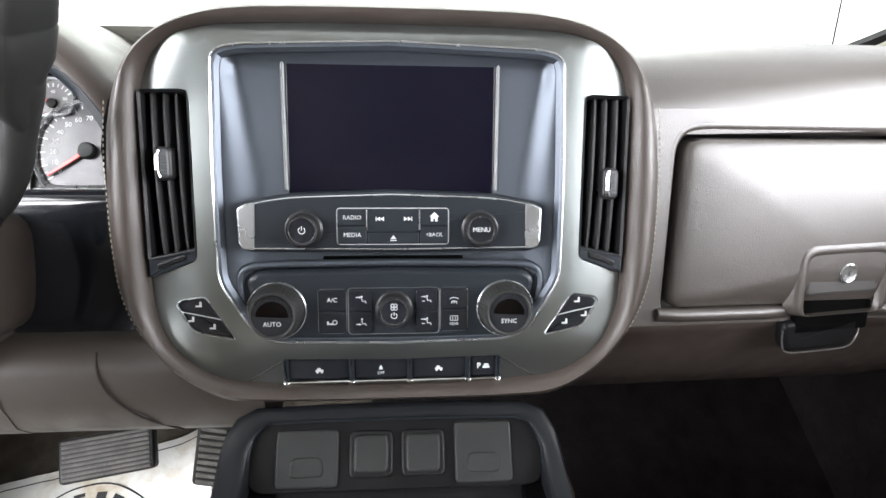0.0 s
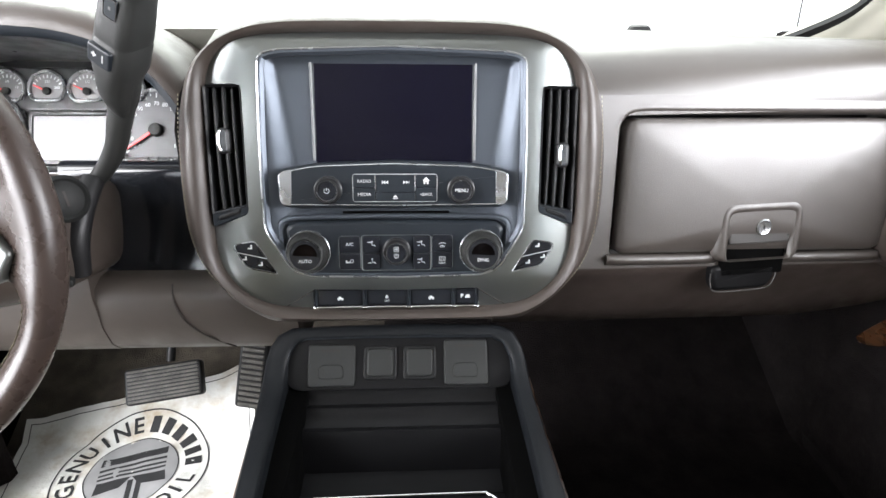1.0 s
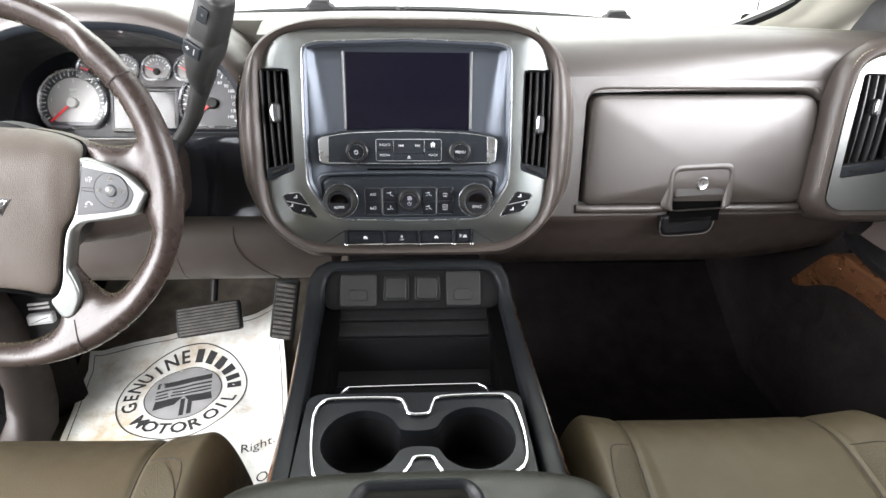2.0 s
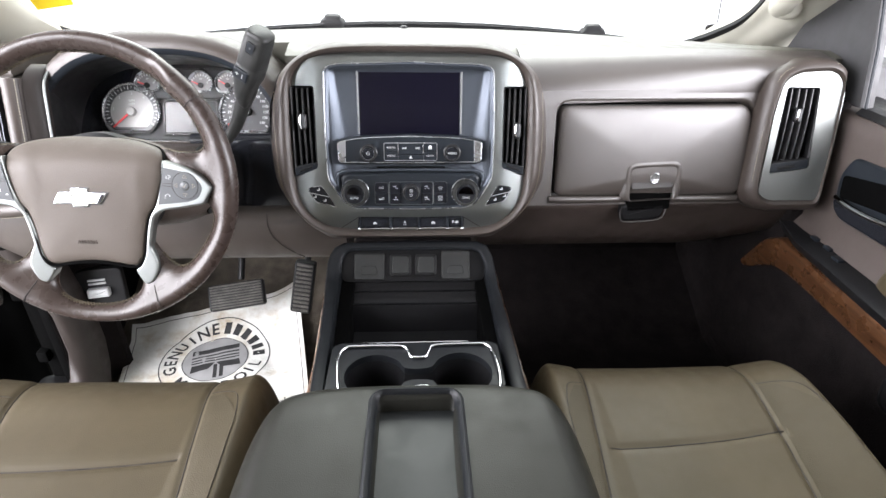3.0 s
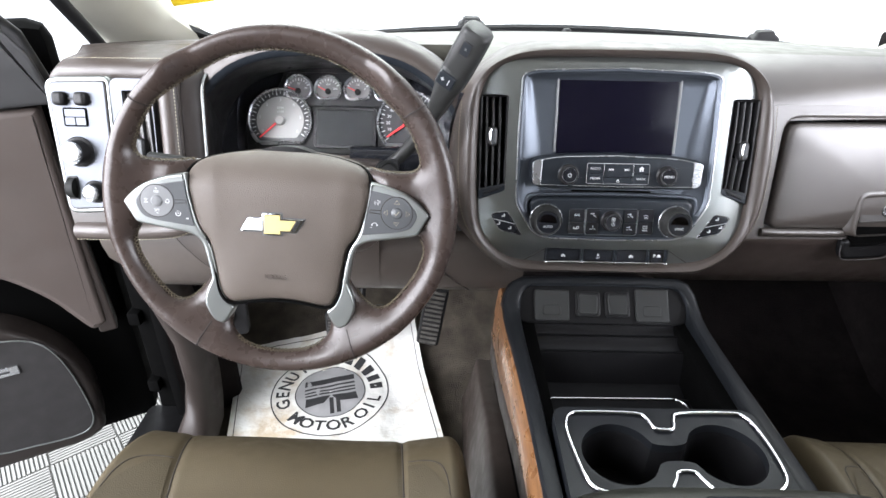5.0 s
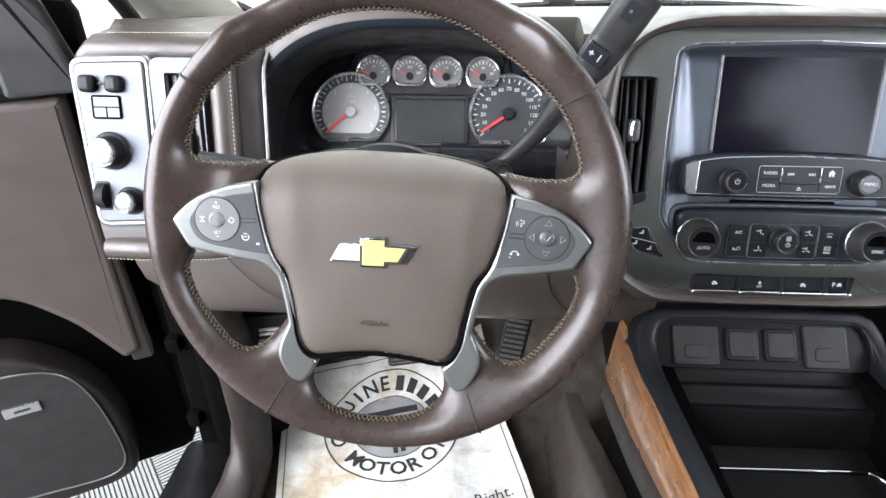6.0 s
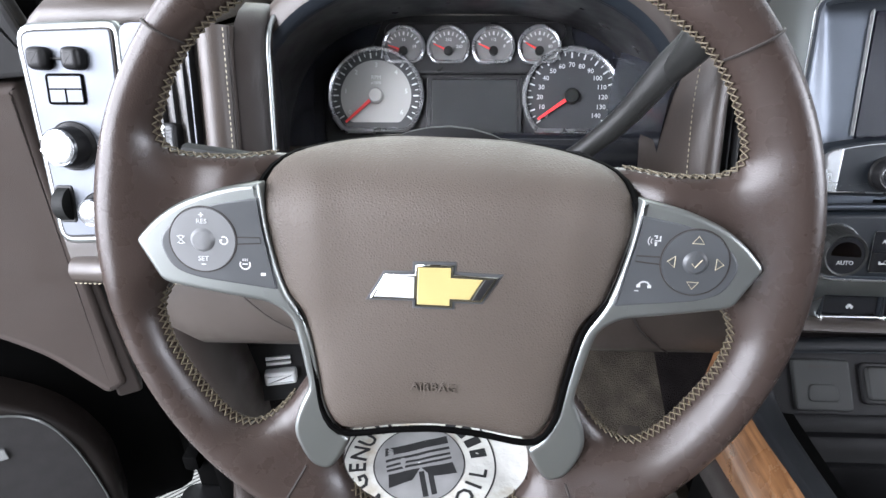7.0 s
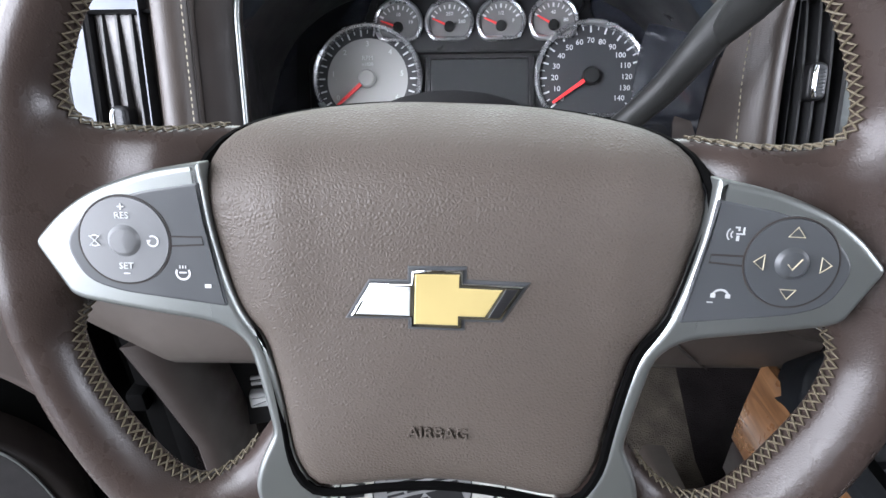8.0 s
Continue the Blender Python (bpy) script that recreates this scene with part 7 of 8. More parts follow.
def cushion(x0, x1, y0, y1, top, bottom, corner, nx=40, ny=40, p=4.5, edge=0.05):
    """A pillow with rounded plan and edges; top(x, y) is its height."""
    cx_, cy_, hx, hy = (x0 + x1) / 2, (y0 + y1) / 2, (x1 - x0) / 2, (y1 - y0) / 2

    def at(u, v):
        # the plan is a rounded rectangle
        k = corner
        su = u * (1 - k * abs(v) ** 5 * 0.5) if abs(v) > 0.0 else u
        sv = v * (1 - k * abs(u) ** 5 * 0.5)
        return cx_ + hx * su, cy_ + hy * sv

    def bend(s):
        return math.copysign(abs(math.sin(abs(s) * math.pi / 2)) ** 1.0, s)
    us_ = [bend(-1 + 2 * i / nx) for i in range(nx + 1)]
    vs2 = [bend(-1 + 2 * j / ny) for j in range(ny + 1)]
    rows_ = []
    for u in us_:
        r_ = []
        for v in vs2:
            x, y = at(u, v)
            du, dv = (1 - abs(u)) * hx, (1 - abs(v)) * hy
            f = 1.0
            for d_ in (du, dv):
                if d_ < edge:
                    f *= (1 - (1 - d_ / edge) ** 2.2) ** 0.5
            r_.append((x, y, bottom + (top(x, y) - bottom) * f))
        rows_.append(r_)
    bm = rows_mesh(rows_, False)
    # skirt
    bm.verts.ensure_lookup_table()
    n1 = ny + 1
    ring_ = [i * n1 for i in range(nx + 1)] + [nx * n1 + j for j in range(1, n1)] + [i * n1 + ny for i in range(nx - 1, -1, -1)] + [j for j in range(ny - 1, 0, -1)]
    vs3 = [bm.verts[i] for i in ring_]
    lo = [bm.verts.new((v.co.x, v.co.y, v.co.z - 0.08)) for v in vs3]
    for i in range(len(vs3)):
        bm.faces.new((vs3[i - 1], vs3[i], lo[i], lo[i - 1]))
    return bm


def lid_top(x, y):
    u = (x - 0.008) / 0.17
    z = 0.532 - 0.012 * abs(u) ** 3 - 0.008 * max(0, (y + 0.10) / 0.07) ** 2
    w_ = 0.045
    d = max(abs(x - 0.008) - w_, (y + 0.064) if y > -0.2 else -1)
    if d < 0:
        z -= 0.021 * min(1, -d / 0.006)
    return z


part("lid", cushion(-0.178, 0.192, -0.50, -0.010, lid_top, 0.455, 0.24, 110, 110, edge=0.045), LID, arm, sharp=60)
TR = fillet([(-0.037, -0.5), (0.054, -0.5), (0.0535, -0.068), (0.046, -0.058), (-0.030, -0.058), (-0.0365, -0.068)], [0, 0, 0.006, 0.006, 0.006, 0.006], 4)
part("tray", plate(ccw(TR), 0.495, 0.5135, 0.001), TRAY, arm, "charcoal plastic tray")
part("tray_frame", rows_mesh([[(x, y, z) for x, y in inset(ccw(TR), d)] for d, z in ((-0.006, 0.526), (-0.005, 0.533), (-0.002, 0.5345), (0.0015, 0.532), (0.004, 0.514))], True), CHAR, arm, "charcoal tray frame", sharp=60)

# ---- seats ----


def seat(name, cx_, half, s1, s2, base, sd, fy, ya, yb, label):
    st_ = thing(name, (cx_, -0.15, 0.0), label, "seat", "front seats")
    x0, x1 = cx_ - half, cx_ + half

    def cross(x):
        return ya + (yb - ya) * (x - s1) / (s2 - s1) - 0.006 * math.sin(math.pi * (x - s1) / (s2 - s1))

    def side(sx_, y):
        k = 0.10 if sd > 0 else (-0.20 if sx_ < cx_ else -0.10)
        return sx_ + k * (y - 0.10)

    def top(x, y):
        u = (x - cx_) / half
        z = base + 0.020 * max(0, abs(u) - 0.58) / 0.42 - 0.03 * max(0, (-y) / 0.5)
        z -= 0.05 * max(0, (y - fy - 0.06) / 0.12) ** 2.2
        z += 0.003 * math.sin(9 * x + 3 * y) * (1 - abs(u)) + 0.002 * noise.noise((x * 9, y * 9, cx_))
        for sx_ in (s1, s2):
            z -= 0.0030 * math.exp(-((x - side(sx_, y)) / 0.005) ** 2)
        if s1 < x < s2:
            z -= 0.0026 * math.exp(-((y - cross(x)) / 0.005) ** 2)
        return z

    part("cushion", cushion(x0, x1, -0.47, 0.196 + fy, top, 0.24, 0.10, 240, 240, edge=0.034), SEAT, st_, sharp=70)
    for sx_, sg in ((s1, 1), (s2, -1)):
        line_ = [(side(sx_, y), y) for y in [0.155 + fy - 0.015 * i for i in range(40)]]
        part("seam", tube([(x, y, top(x, y) + 0.0002) for x, y in line_], 0.0009, 5), SEAM, st_)
    cl = [(s1 + 0.003 + (s2 - s1 - 0.006) * i / 16, 0.0) for i in range(17)]
    part("seam", tube([(x, cross(x), top(x, cross(x)) + 0.0002) for x, y in cl], 0.0009, 5), SEAM, st_)
    # the rounded panel seam on each bolster
    for sg in (-1, 1):
        b0, b1 = abs((s2 if sg > 0 else s1) - cx_) + 0.006, half - 0.033
        pl = smooth_line([(cx_ + sg * b0, 0.108), (cx_ + sg * (b0 + (b1 - b0) * 0.55), 0.104), (cx_ + sg * (b1 - 0.007), 0.085), (cx_ + sg * b1, 0.03), (cx_ + sg * b1, -0.10), (cx_ + sg * (b1 - 0.003), -0.30)], 5)
        part("seam", tube([(x, y, top(x, y) + 0.0001) for x, y in pl], 0.0007, 5), SEAM, st_)
        inner = s2 if sg > 0 else s1
        strip = []
        for k in range(24):
            y = 0.100 - 0.017 * k
            xi = side(inner, y) + sg * 0.006
            xo = cx_ + sg * (b0 + (b1 - b0) * min(1, max(0, (0.108 - y) / 0.06)) ** 0.5)
            strip.append([(xi + (xo - xi) * j / 6, y, top(xi + (xo - xi) * j / 6, y) + 0.0012) for j in range(7)])
        part("bolster_inset", rows_mesh(strip, False), SEATP, st_, "grey-tan perforated leather inset", sharp=70)
    # backrest and headrest stay unseen; added to keep rear light off the dashboard
    rows_ = []
    for k in range(13):
        s = k / 12
        z, y = 0.36 + 0.60 * s, -0.50 - 0.20 * s
        hw, th = 0.245 - 0.05 * max(0, (s - 0.6) / 0.4) ** 2, 0.060 - 0.02 * s
        th *= 0.6 if k in (0, 12) else 1
        rows_.append([(cx_ + a, y + b_, z) for a, b_ in fillet([(-hw, -th), (hw, -th), (hw, th), (hw * 0.62, th * 0.75), (-hw * 0.62, th * 0.75), (-hw, th)], [0.04, 0.04, 0.04, 0.05, 0.05, 0.04], 4)])
    part("unseen_backrest", rows_mesh(rows_, True, True, True), SEAT, st_, sharp=60)
    part("unseen_headrest", rbox((cx_, -0.73, 1.055), (0.26, 0.10, 0.16), 0.045, 4), SEAT, st_)
    part("seat_base", rbox((cx_, -0.15, 0.15), (0.42, 0.56, 0.24), 0.02), BLACK, st_, "black seat base")
    return st_


seat("driver_seat", -0.429, 0.227, -0.560, -0.292, 0.379, -1, 0.008, -0.022, -0.008, "olive-tan leather driver's seat cushion with stitched bolsters")
seat("passenger_seat", 0.400, 0.217, 0.257, 0.512, 0.378, 1, 0.022, -0.010, 0.018, "olive-tan leather passenger seat cushion with stitched bolsters")

# ---- pedals ----


def pedal(name, M, w_, h_, label, lines, arm_pts):
    p = thing(name, M.translation, label, "pedal", "pedals")
    pad = part("pad", plate(fillet([(-w_ / 2, -h_ / 2), (w_ / 2, -h_ / 2), (w_ / 2, h_ / 2), (-w_ / 2, h_ / 2)], 0.008, 4), -0.018, 0.0, 0.004, 3), BLACK, p, "worn grey rubber pad", M=M)
    for i in range(lines):
        v = -h_ / 2 + h_ * (i + 0.8) / (lines + 0.6)
        part("rib", plate(rect(-w_ / 2 + 0.006, v - h_ / lines * 0.30, w_ / 2 - 0.006, v + h_ / lines * 0.30, 0.001), -0.002, 0.003, 0.001, 1), PEDAL, pad, M=M)
    part("arm", tube(smooth_line(arm_pts, 4), 0.008, 8), BLACK, p, "dark steel arm")
    return p


pedal("brake_pedal", basis((-0.447, 0.695, 0.150), 38, 6, 5), 0.137, 0.066, "worn ribbed grey rubber brake pedal", 9, [(-0.435, 0.715, 0.185), (-0.43, 0.74, 0.25), (-0.43, 0.80, 0.42)])
pedal("accelerator_pedal", basis((-0.270, 0.655, 0.195), 12, 0, -10), 0.050, 0.135, "dark ribbed accelerator pedal", 12, [(-0.26, 0.672, 0.23), (-0.25, 0.74, 0.32), (-0.25, 0.80, 0.42)])

# ---- paper floor mat ----
pm = thing("paper_floor_mat", (-0.50, 0.65, 0.0), "soiled white paper floor mat printed with a round oil sign", "floor mat")
MA = radians(13)
MC = (-0.502, 0.618)


def on_mat(u, v, h):
    x = MC[0] + u * math.cos(MA) - v * math.sin(MA)
    y = MC[1] + u * math.sin(MA) + v * math.cos(MA)
    z = floor_z(y) + 0.006 + h + 0.006 * noise.noise((x * 9, y * 9, 1.0)) + 0.0025 * noise.noise((x * 30, y * 30, 4.0))
    z += 0.03 * max(0, (abs(u + 0.02) - 0.15) / 0.1) ** 2
    return (x, y, z)


def sheet(bm):
    for v in bm.verts:
        v.co = on_mat(v.co.x, v.co.y, v.co.z)
    return bm


def grid(u0, u1, v0, v1, nu, nv, h0, h1):
    top_ = [[(u0 + (u1 - u0) * i / nu, v0 + (v1 - v0) * j / nv, h1) for j in range(nv + 1)] for i in range(nu + 1)]
    bm = rows_mesh(top_, False)
    rows_mesh([[(a, b, h0) for a, b, c in r_] for r_ in top_], False, bm=bm)
    return bm


part("sheet", sheet(grid(-0.215, 0.220, -0.36, 0.168, 44, 60, 0.0, 0.001)), PAPER, pm, fix=False, sharp=80)


def disc(r0, r1, h, n=72):
    return rows_mesh([[(r * math.cos(2 * math.pi * i / n), r * math.sin(2 * math.pi * i / n), h) for i in range(n)] for r in [r0 + (r1 - r0) * k / 6 for k in range(7)]], True)


part("ring_line", sheet(disc(0.1305, 0.1333, 0.0018)), INK, pm, fix=False)
part("ring_line", sheet(disc(0.0775, 0.0797, 0.0018)), INK, pm, fix=False)
part("grey_disc", sheet(disc(0.002, 0.0775, 0.0016)), PAPERG, pm, "grey printed disc", fix=False)


def ring_word(txt, a0, a1, r, size, low=False):
    for i, ch in enumerate(txt):
        a = a0 + (a1 - a0) * i / max(1, len(txt) - 1)
        t = radians(a)
        bm = words(ch, size, 0, 0, 0, 0.0, 0, 0.0009)
        bm.transform(Matrix.Translation((r * math.cos(t), r * math.sin(t), 0.002)) @ Matrix.Rotation(t + (math.pi / 2 if low else -math.pi / 2), 4, "Z"))
        part("letter", sheet(bm), INK, pm, fix=False)


ring_word("GENUINE", 192, 92, 0.105, 0.041)
ring_word("MOTOR", 222, 287, 0.105, 0.041, True)
ring_word("OIL", 307, 337, 0.105, 0.041, True)
for i in range(6):
    a = 74 - 14.6 * i
    t = radians(a)
    bm = bars([(-0.0085, -0.0145, 0.0085, 0.0145)], 0.0, 0.0001)
    bm.transform(Matrix.Translation((0.105 * math.cos(t), 0.105 * math.sin(t), 0.0018)) @ Matrix.Rotation(t - math.pi / 2, 4, "Z"))
    part("printed_bar", sheet(bm), INK, pm, "plain black printed bar", fix=False)


def quad_mark(pts):
    bm = bmesh.new()
    lo = [bm.verts.new((x, y, 0.0019)) for x, y in pts]
    bm.faces.new(lo)
    bmesh.ops.subdivide_edges(bm, edges=bm.edges[:], cuts=5, use_grid_fill=True)
    return bm


for p4 in ([(-0.062, 0.026), (0.062, 0.034), (0.062, 0.052), (-0.060, 0.044)], [(-0.062, 0.012), (0.062, 0.020), (0.062, 0.026), (-0.062, 0.018)], [(-0.062, 0.0), (0.062, 0.008), (0.062, 0.013), (-0.062, 0.005)], [(-0.062, -0.010), (0.062, -0.002), (0.062, 0.003), (-0.062, -0.005)],
           [(-0.062, -0.046), (-0.018, -0.036), (0.0, -0.012), (-0.060, -0.016)], [(0.018, -0.034), (0.066, -0.036), (0.062, -0.010), (0.002, -0.012)], [(-0.004, -0.075), (0.006, -0.075), (0.006, -0.020), (-0.004, -0.020)], [(0.012, -0.073), (0.022, -0.072), (0.022, -0.020), (0.012, -0.020)]):
    part("printed_shape", sheet(quad_mark([(x * 0.92, y * 0.92) for x, y in p4])), INK, pm, "plain black printed shape", fix=False)
for u0, v0, u1, v1 in ((-0.205, 0.155, 0.210, 0.1565), (-0.205, -0.34, -0.2035, 0.155), (0.2085, -0.34, 0.210, 0.155)):
    part("border_line", sheet(grid(u0, u1, v0, v1, 24 if u1 - u0 > 0.1 else 1, 30 if v1 - v0 > 0.1 else 1, 0.0014, 0.0018)), INK, pm, fix=False)
for tx, u, v in (("Right.", 0.158, -0.196), ("Oil", 0.172, -0.275)):
    bm = words(tx, 0.030, u, v, 0.002, 0.0, 0)
    part("lettering", sheet(bm), INK, pm, fix=False)

# ---- driver's side of the footwell ----
kick = thing("kick_panel", (-0.75, 0.5, 0.0), "brown plastic kick panel and sill plate by the open door", "trim panel")
rows = []
for z, y, x, d in ((0.43, 0.46, -0.745, 0.05), (0.36, 0.475, -0.740, 0.042), (0.25, 0.50, -0.734, 0.034), (0.15, 0.505, -0.735, 0.034), (0.09, 0.49, -0.737, 0.042), (0.055, 0.46, -0.74, 0.06), (0.045, 0.40, -0.742, 0.075), (0.042, 0.2, -0.74, 0.09), (0.042, -0.6, -0.74, 0.09)):
    rows.append([(x - d * 0.55, y - 0.02, z - 0.005), (x - d * 0.3, y - 0.03, z + 0.004), (x + d * 0.2, y - 0.024, z + 0.004), (x + d * 0.45, y - 0.004, z), (x + d * 0.5, y + 0.06, z - 0.03), (x - d * 0.55, y + 0.10, z - 0.04)])
part("panel", rows_mesh(rows, True, True, True), KICK, kick, sharp=60)
for i in range(6):
    part("tread_rib", rbox((-0.765 + 0.0105 * i, 0.40, 0.0475), (0.004, 0.035, 0.006), 0.0015), BLACK, kick)
# lining, post and hinges are blackened to hold the jamb's shade
part("side_wall", rbox((-0.79, 0.72, 0.22), (0.03, 0.42, 0.5), 0.01), VOID, kick, "black side lining, shade put into its colour")
part("hinge_post", rbox((-0.83, 0.60, 0.22), (0.05, 0.12, 0.66), 0.012), VOID, kick, "black painted hinge post, shade put into its colour")
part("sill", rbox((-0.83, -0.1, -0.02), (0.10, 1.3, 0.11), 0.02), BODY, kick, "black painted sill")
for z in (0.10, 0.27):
    part("hinge", rbox((-0.845, 0.54, z), (0.025, 0.035, 0.03), 0.006), VOID, kick, "black door hinge, shade put into its colour")
part("inner_panel", rows_mesh([[(x, y, z) for x, y in ((-0.775, 0.50), (-0.735, 0.56), (-0.705, 0.60), (-0.705, 0.62), (-0.775, 0.62))] for z in (0.0, 0.2, 0.42)], True, True, True), CARPETD, kick, "carpeted footwell panel coloured dark for its shade")
rel = thing("hood_release", (-0.69, 0.55, 0.25), "silver bonnet release lever in a black recess", "lever")
HF = basis((-0.690, 0.560, 0.262), 10, 12)
part("recess", plate(fillet(rect(-0.045, -0.05, 0.05, 0.045), 0.012), -0.02, 0.0, 0.003), BLACK, rel, "black recess", M=HF)
part("lever", plate(fillet(rect(-0.022, -0.016, 0.022, 0.004), 0.004), 0.0, 0.016, 0.005, 3), MARK, rel, "silver pull", M=HF)
part("grip_line", bars([(-0.018, 0.012, 0.016, 0.016), (-0.018, 0.020, 0.016, 0.024)], 0.001, 0.004), MARK, rel, M=HF)

# ---- open driver's door ----
DF = basis((-0.86, 0.545, 0.4), 0, 30)
d1 = thing("door_1", (-0.9, 0.52, -0.05), "open brown driver's door with a speaker grille", "door", kind="structure")
# black shell, made darker still by shade put into its colour
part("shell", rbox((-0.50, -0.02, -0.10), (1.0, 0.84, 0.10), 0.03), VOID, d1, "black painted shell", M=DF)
UPP = [(-1.0, -0.02), (-0.70, -0.03), (-0.40, 0.02), (-0.185, 0.01), (-0.12, -0.06), (-0.070, -0.150), (-0.040, -0.14), (-0.040, 0.28), (-1.0, 0.28)]
part("upper_panel", plate(fillet(UPP, [0, 0, 0.05, 0.04, 0.03, 0.01, 0.01, 0.01, 0]), -0.06, 0.0, 0.012, 3), DOORP, d1, "brown upper panel", M=DF)
part("edge_strip", plate(fillet([(-0.068, 0.20), (-0.040, 0.20), (-0.028, -0.16), (-0.060, -0.16)], 0.006), -0.05, -0.004, 0.004), KICK, d1, M=DF)
part("lower_panel", plate(fillet([(-1.0, -0.40), (-0.14, -0.40), (-0.10, -0.38), (-0.095, -0.26), (-0.115, -0.19), (-0.145, -0.14), (-0.20, -0.09), (-0.32, -0.06), (-1.0, -0.06)], [0, 0.03, 0.02, 0.03, 0.03, 0.03, 0.03, 0.05, 0], 4), -0.06, 0.012, 0.012, 3), DEEP, d1, "dark brown door pocket", M=DF)
SG = smooth_loop([(-0.34, -0.13), (-0.26, -0.112), (-0.19, -0.117), (-0.150, -0.143), (-0.128, -0.20), (-0.116, -0.29), (-0.118, -0.345), (-0.145, -0.37), (-0.22, -0.365), (-0.30, -0.345), (-0.35, -0.25)], 4)
gr = part("speaker_grille", plate(SG, 0.0, 0.0155, 0.003), GRILLE, d1, "black speaker grille", M=DF)
part("grille_trim", tube([(u, v, 0.0155) for u, v in SG], 0.0016, 6, True), SILVER, gr, "thin silver line", M=DF)
part("badge", plate(rect(-0.245, -0.187, -0.196, -0.169, 0.002), 0.014, 0.0185, 0.001), BRIGHT, gr, "silver speaker badge", M=DF)
part("badge_bar", bars([(-0.231, -0.180, -0.210, -0.176)], 0.0186), INK, gr, M=DF)
part("sail_panel", plate(fillet([(-0.10, 0.284), (-0.012, 0.284), (-0.030, 0.36), (-0.10, 0.47)], 0.008), -0.05, 0.006, 0.006), GREYP, d1, "dark grey sail panel", M=DF)
part("window_frame", tube([(-0.03, 0.30, -0.02), (-0.05, 0.38, -0.02), (-0.25, 0.62, -0.02), (-0.9, 0.66, -0.02)], 0.022, 8), BLACK, d1, "black window frame", M=DF)
part("belt_strip", rbox((-0.52, 0.290, -0.03), (0.92, 0.02, 0.06), 0.006), BLACK, d1, M=DF)

# ---- closed passenger door ----
d2 = thing("door_2", (0.85, 0.0, 0.0), "closed brown passenger door with wood trim and a black armrest", "door", kind="structure")
part("shell", rbox((0.89, 0.10, 0.30), (0.08, 1.25, 0.78), 0.02), BODY, d2, "black painted shell")
rows = []
for y in (0.60, 0.50, 0.40, 0.25, 0.0, -0.4):
    k = max(0, (y - 0.45) / 0.15)
    rows.append([(x, y, z - 0.01 * k) for x, z in ((0.845, 0.683), (0.825, 0.680), (0.815, 0.671), (0.812, 0.645), (0.815, 0.60), (0.82, 0.52), (0.815, 0.46), (0.80, 0.44), (0.86, 0.43), (0.87, 0.68))])
part("upper_panel", rows_mesh(rows, True, True, True), DOORP, d2, "brown upper panel", sharp=60)
part("belt_strip", rows_mesh([[(x, y, z) for x, z in ((0.815, 0.679), (0.825, 0.690), (0.85, 0.691), (0.85, 0.66))] for y in (0.48, 0.2, -0.4)], True, True, True), BLACK, d2, "black window strip")
rows = []
for y, x0 in ((0.62, 0.82), (0.55, 0.79), (0.45, 0.765), (0.30, 0.76), (0.1, 0.755), (-0.4, 0.755)):
    rows.append([(x, y, z) for x, z in ((0.86, 0.438), (x0 + 0.01, 0.437), (x0, 0.430), (x0 + 0.004, 0.415), (x0 + 0.02, 0.40), (0.86, 0.40))])
part("armrest", rows_mesh(rows, True, True, True), BLACK, d2, "black armrest with window switches", sharp=50)
part("armrest_pad", cushion(0.786, 0.872, -0.34, 0.285, lambda x, y: 0.497 - 0.03 * max(0, (y - 0.20) / 0.09) ** 2, 0.437, 0.3, 16, 36, edge=0.03), SEAT, d2, "tan armrest pad", sharp=70)
wl = smooth_line([(0.60, 0.300, 0.285), (0.57, 0.345, 0.30), (0.535, 0.390, 0.325), (0.49, 0.408, 0.345), (0.42, 0.408, 0.352), (0.30, 0.408, 0.352), (0.22, 0.411, 0.351), (0.155, 0.412, 0.350)], 4)
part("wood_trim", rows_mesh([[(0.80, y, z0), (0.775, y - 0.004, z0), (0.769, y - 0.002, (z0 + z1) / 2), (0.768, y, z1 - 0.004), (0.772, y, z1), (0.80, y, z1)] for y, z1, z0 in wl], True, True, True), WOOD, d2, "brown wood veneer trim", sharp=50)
rows = []
for y in (0.64, 0.45, 0.2, -0.4):
    rows.append([(x, y, z) for x, z in ((0.80, 0.40), (0.79, 0.33), (0.795, 0.25), (0.775, 0.22), (0.77, 0.05), (0.80, -0.02), (0.86, -0.02), (0.86, 0.40))])
part("lower_panel", rows_mesh(rows, True, True, True), CARPETD, d2, "lower door panel coloured dark for its shade", sharp=60)
HD = basis((0.817, 0.37, 0.565), 0, -90)
part("pull_cup", rbox((0.785, -0.09, 0.355), (0.075, 0.48, 0.13), 0.03, 4), BLACK, d2, "black pull cup")
hl = part("handle_bowl", plate(fillet([(-0.066, 0.046), (-0.087, 0.005), (-0.074, -0.060), (-0.050, -0.073), (0.088, -0.066), (0.120, -0.02), (0.128, 0.062)], [0.015, 0.02, 0.015, 0.02, 0.03, 0.03, 0.02], 4), -0.02, 0.007, 0.005, 3), SATIN, d2, "dark grey handle bowl", M=HD)
part("bowl_lower", plate(fillet([(-0.078, -0.040), (-0.070, -0.058), (-0.048, -0.069), (0.084, -0.062), (0.108, -0.026), (0.03, -0.036)], 0.008, 4), 0.0, 0.0088, 0.002), PIANO, hl, "gloss black lower edge", M=HD)
part("bowl_hollow", plate(fillet([(-0.074, 0.008), (0.040, 0.032), (0.068, 0.022), (0.073, -0.012), (-0.066, -0.034)], 0.010, 4), 0.0, 0.0085, 0.001), VOID, hl, M=HD)
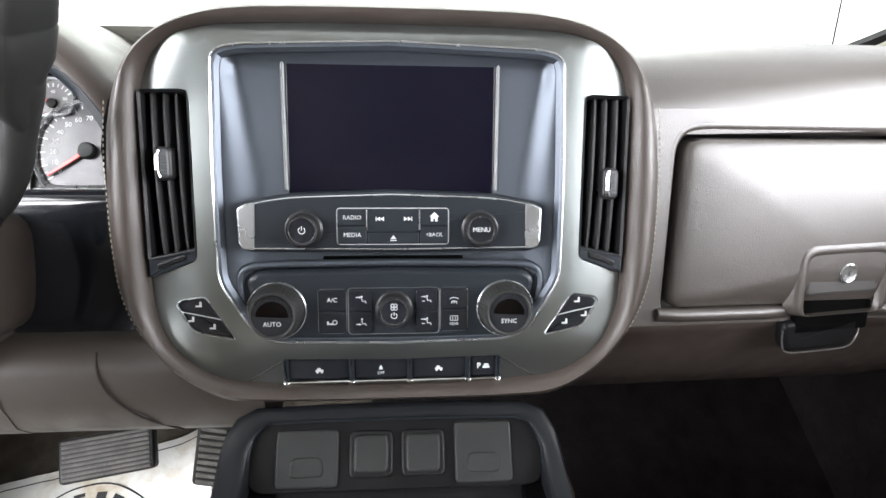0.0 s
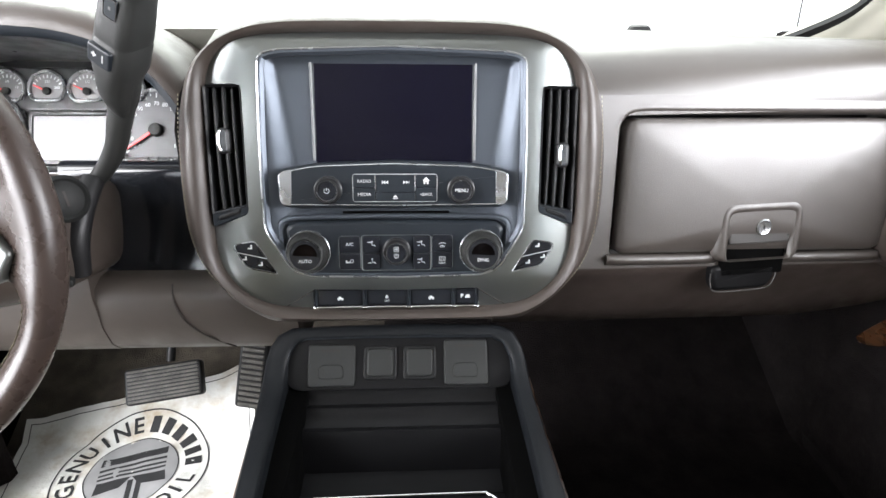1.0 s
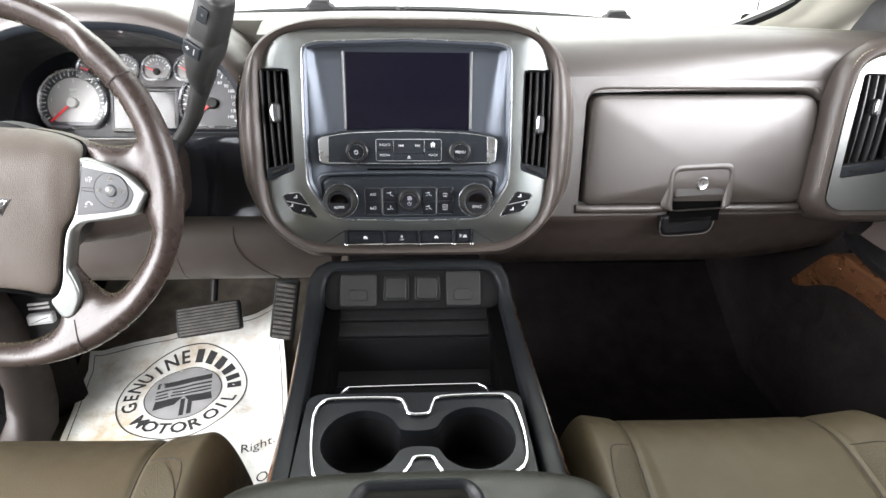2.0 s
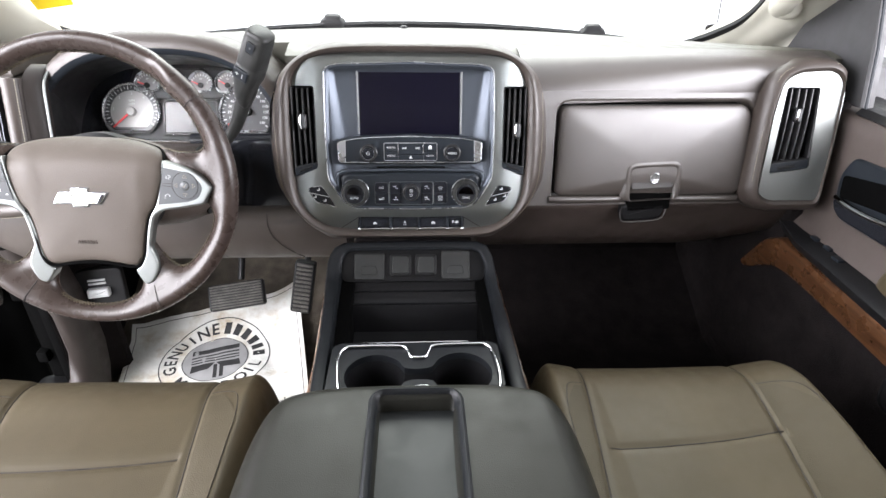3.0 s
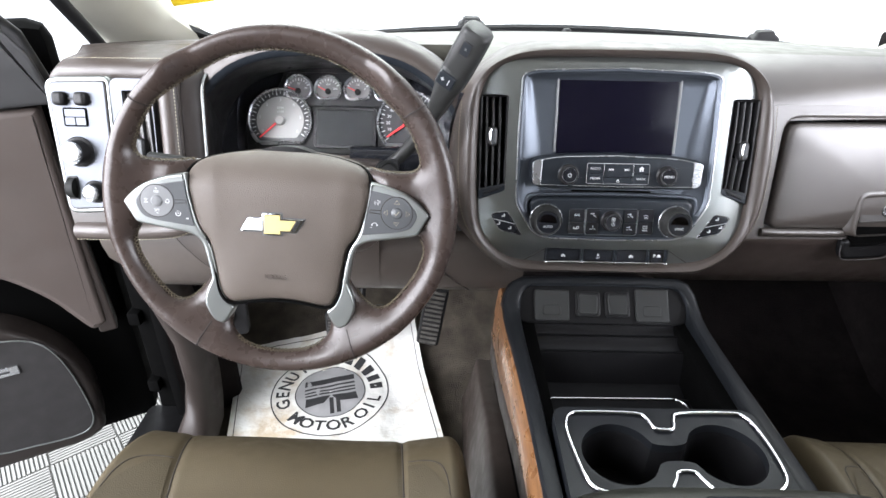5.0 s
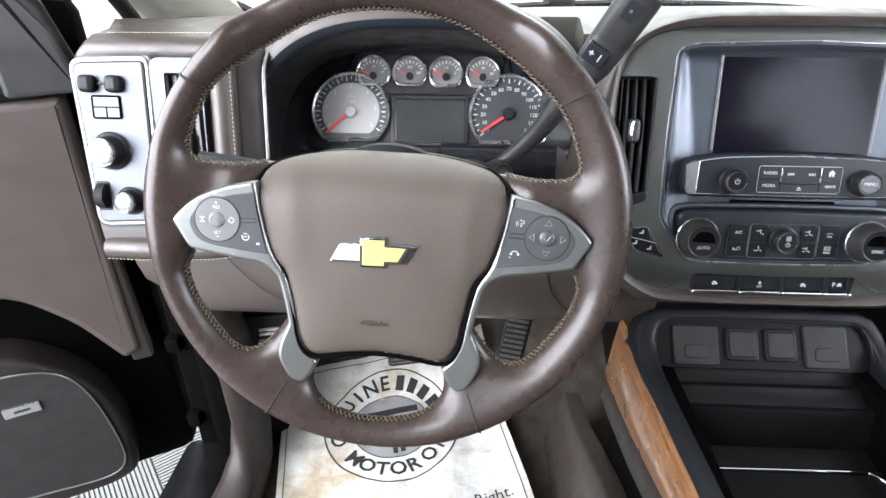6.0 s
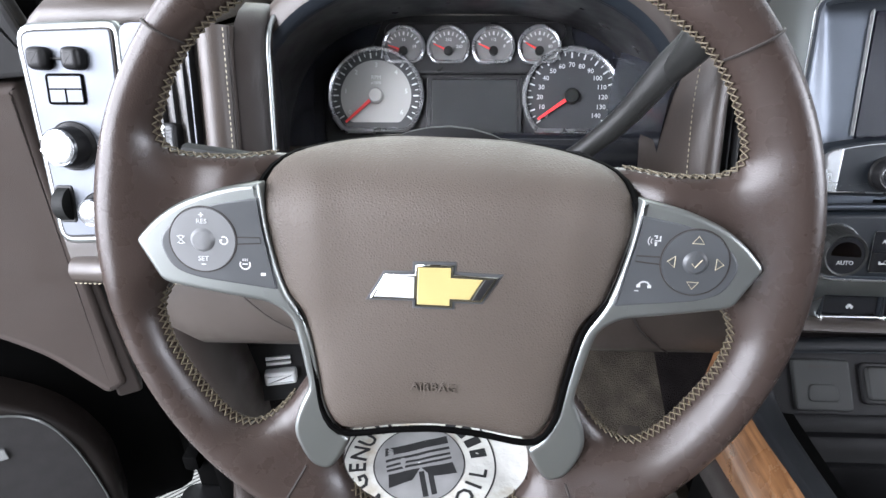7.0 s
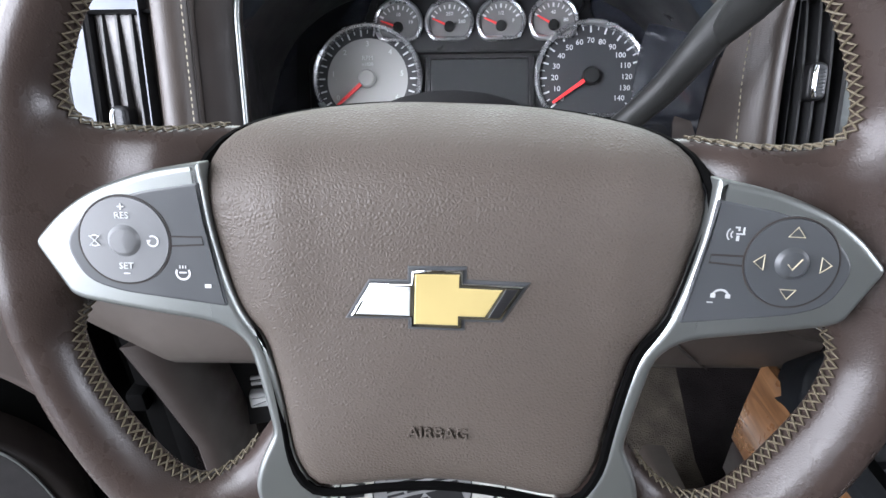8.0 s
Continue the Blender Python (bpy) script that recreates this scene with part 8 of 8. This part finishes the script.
part("handle", tube([(u, v, w) for u, v, w in smooth_line([(-0.072, -0.036, 0.008), (-0.03, -0.036, 0.014), (0.03, -0.031, 0.017), (0.085, -0.022, 0.016), (0.106, -0.016, 0.010)], 5)], 0.0052, 8), CHROME, hl, "chrome door handle", M=HD)
for y, x in ((0.44, 0.80), (0.40, 0.80), (0.375, 0.815), (0.36, 0.79)):
    part("window_switch", rbox((x, y, 0.4395), (0.014, 0.020, 0.006), 0.002), SATIN, d2)
part("sail_panel", rows_mesh([[(x, y, z) for y, z in ((0.76, 0.715), (0.474, 0.690), (0.500, 0.80), (0.526, 0.90), (0.50, 0.975), (0.54, 0.98), (0.64, 0.90))] for x in (0.815, 0.84)], True, True, True), GREYP, d2, "dark grey sail panel")
part("window_channel", tube([(0.822, 0.468, 0.690), (0.822, 0.492, 0.79), (0.815, 0.520, 0.90), (0.79, 0.50, 0.98)], 0.003, 6), SATIN, d2, "thin bright window channel")
part("window_frame", tube(smooth_line([(0.83, 0.60, 0.87), (0.815, 0.50, 0.94), (0.77, 0.30, 1.09), (0.745, 0.15, 1.165), (0.74, -0.1, 1.185), (0.74, -0.42, 1.18)], 4), 0.022, 8), BLACK, d2, "black window frame")
mir = thing("side_mirror", (0.99, 0.60, 0.66), "black outside mirror beyond the passenger window", "mirror")
part("housing", rbox((1.09, 0.62, 0.745), (0.20, 0.10, 0.15), 0.035, 4), BODY, mir, "black housing")
part("mirror_foot", rows_mesh([[(x, y, z) for y, z in ((0.54, 0.66), (0.76, 0.66), (0.74, 0.735), (0.58, 0.74))] for x in (0.86, 1.02)], True, True, True), GREYP, mir, "grey mirror foot")
part("mirror_glass", plate(rect(-0.08, -0.055, 0.08, 0.055, 0.02), 0, 0.003, 0.001), CHROME, mir, "mirror glass", M=basis((1.09, 0.568, 0.745), 0))

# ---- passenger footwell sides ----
# walls in the darkened carpet, which holds the shade under the dashboard
single("wall_footwell", rbox((0.815, 0.80, 0.34), (0.05, 0.56, 0.76), 0.01), CARPETD, "carpeted side of the passenger footwell, coloured dark for its shade", "wall", kind="structure")
single("wall_under_dash", rbox((0.33, 0.98, 0.2), (1.0, 0.06, 0.45), 0.01), CARPETD, "carpeted front of the passenger footwell, coloured dark for its shade", "wall", kind="structure")
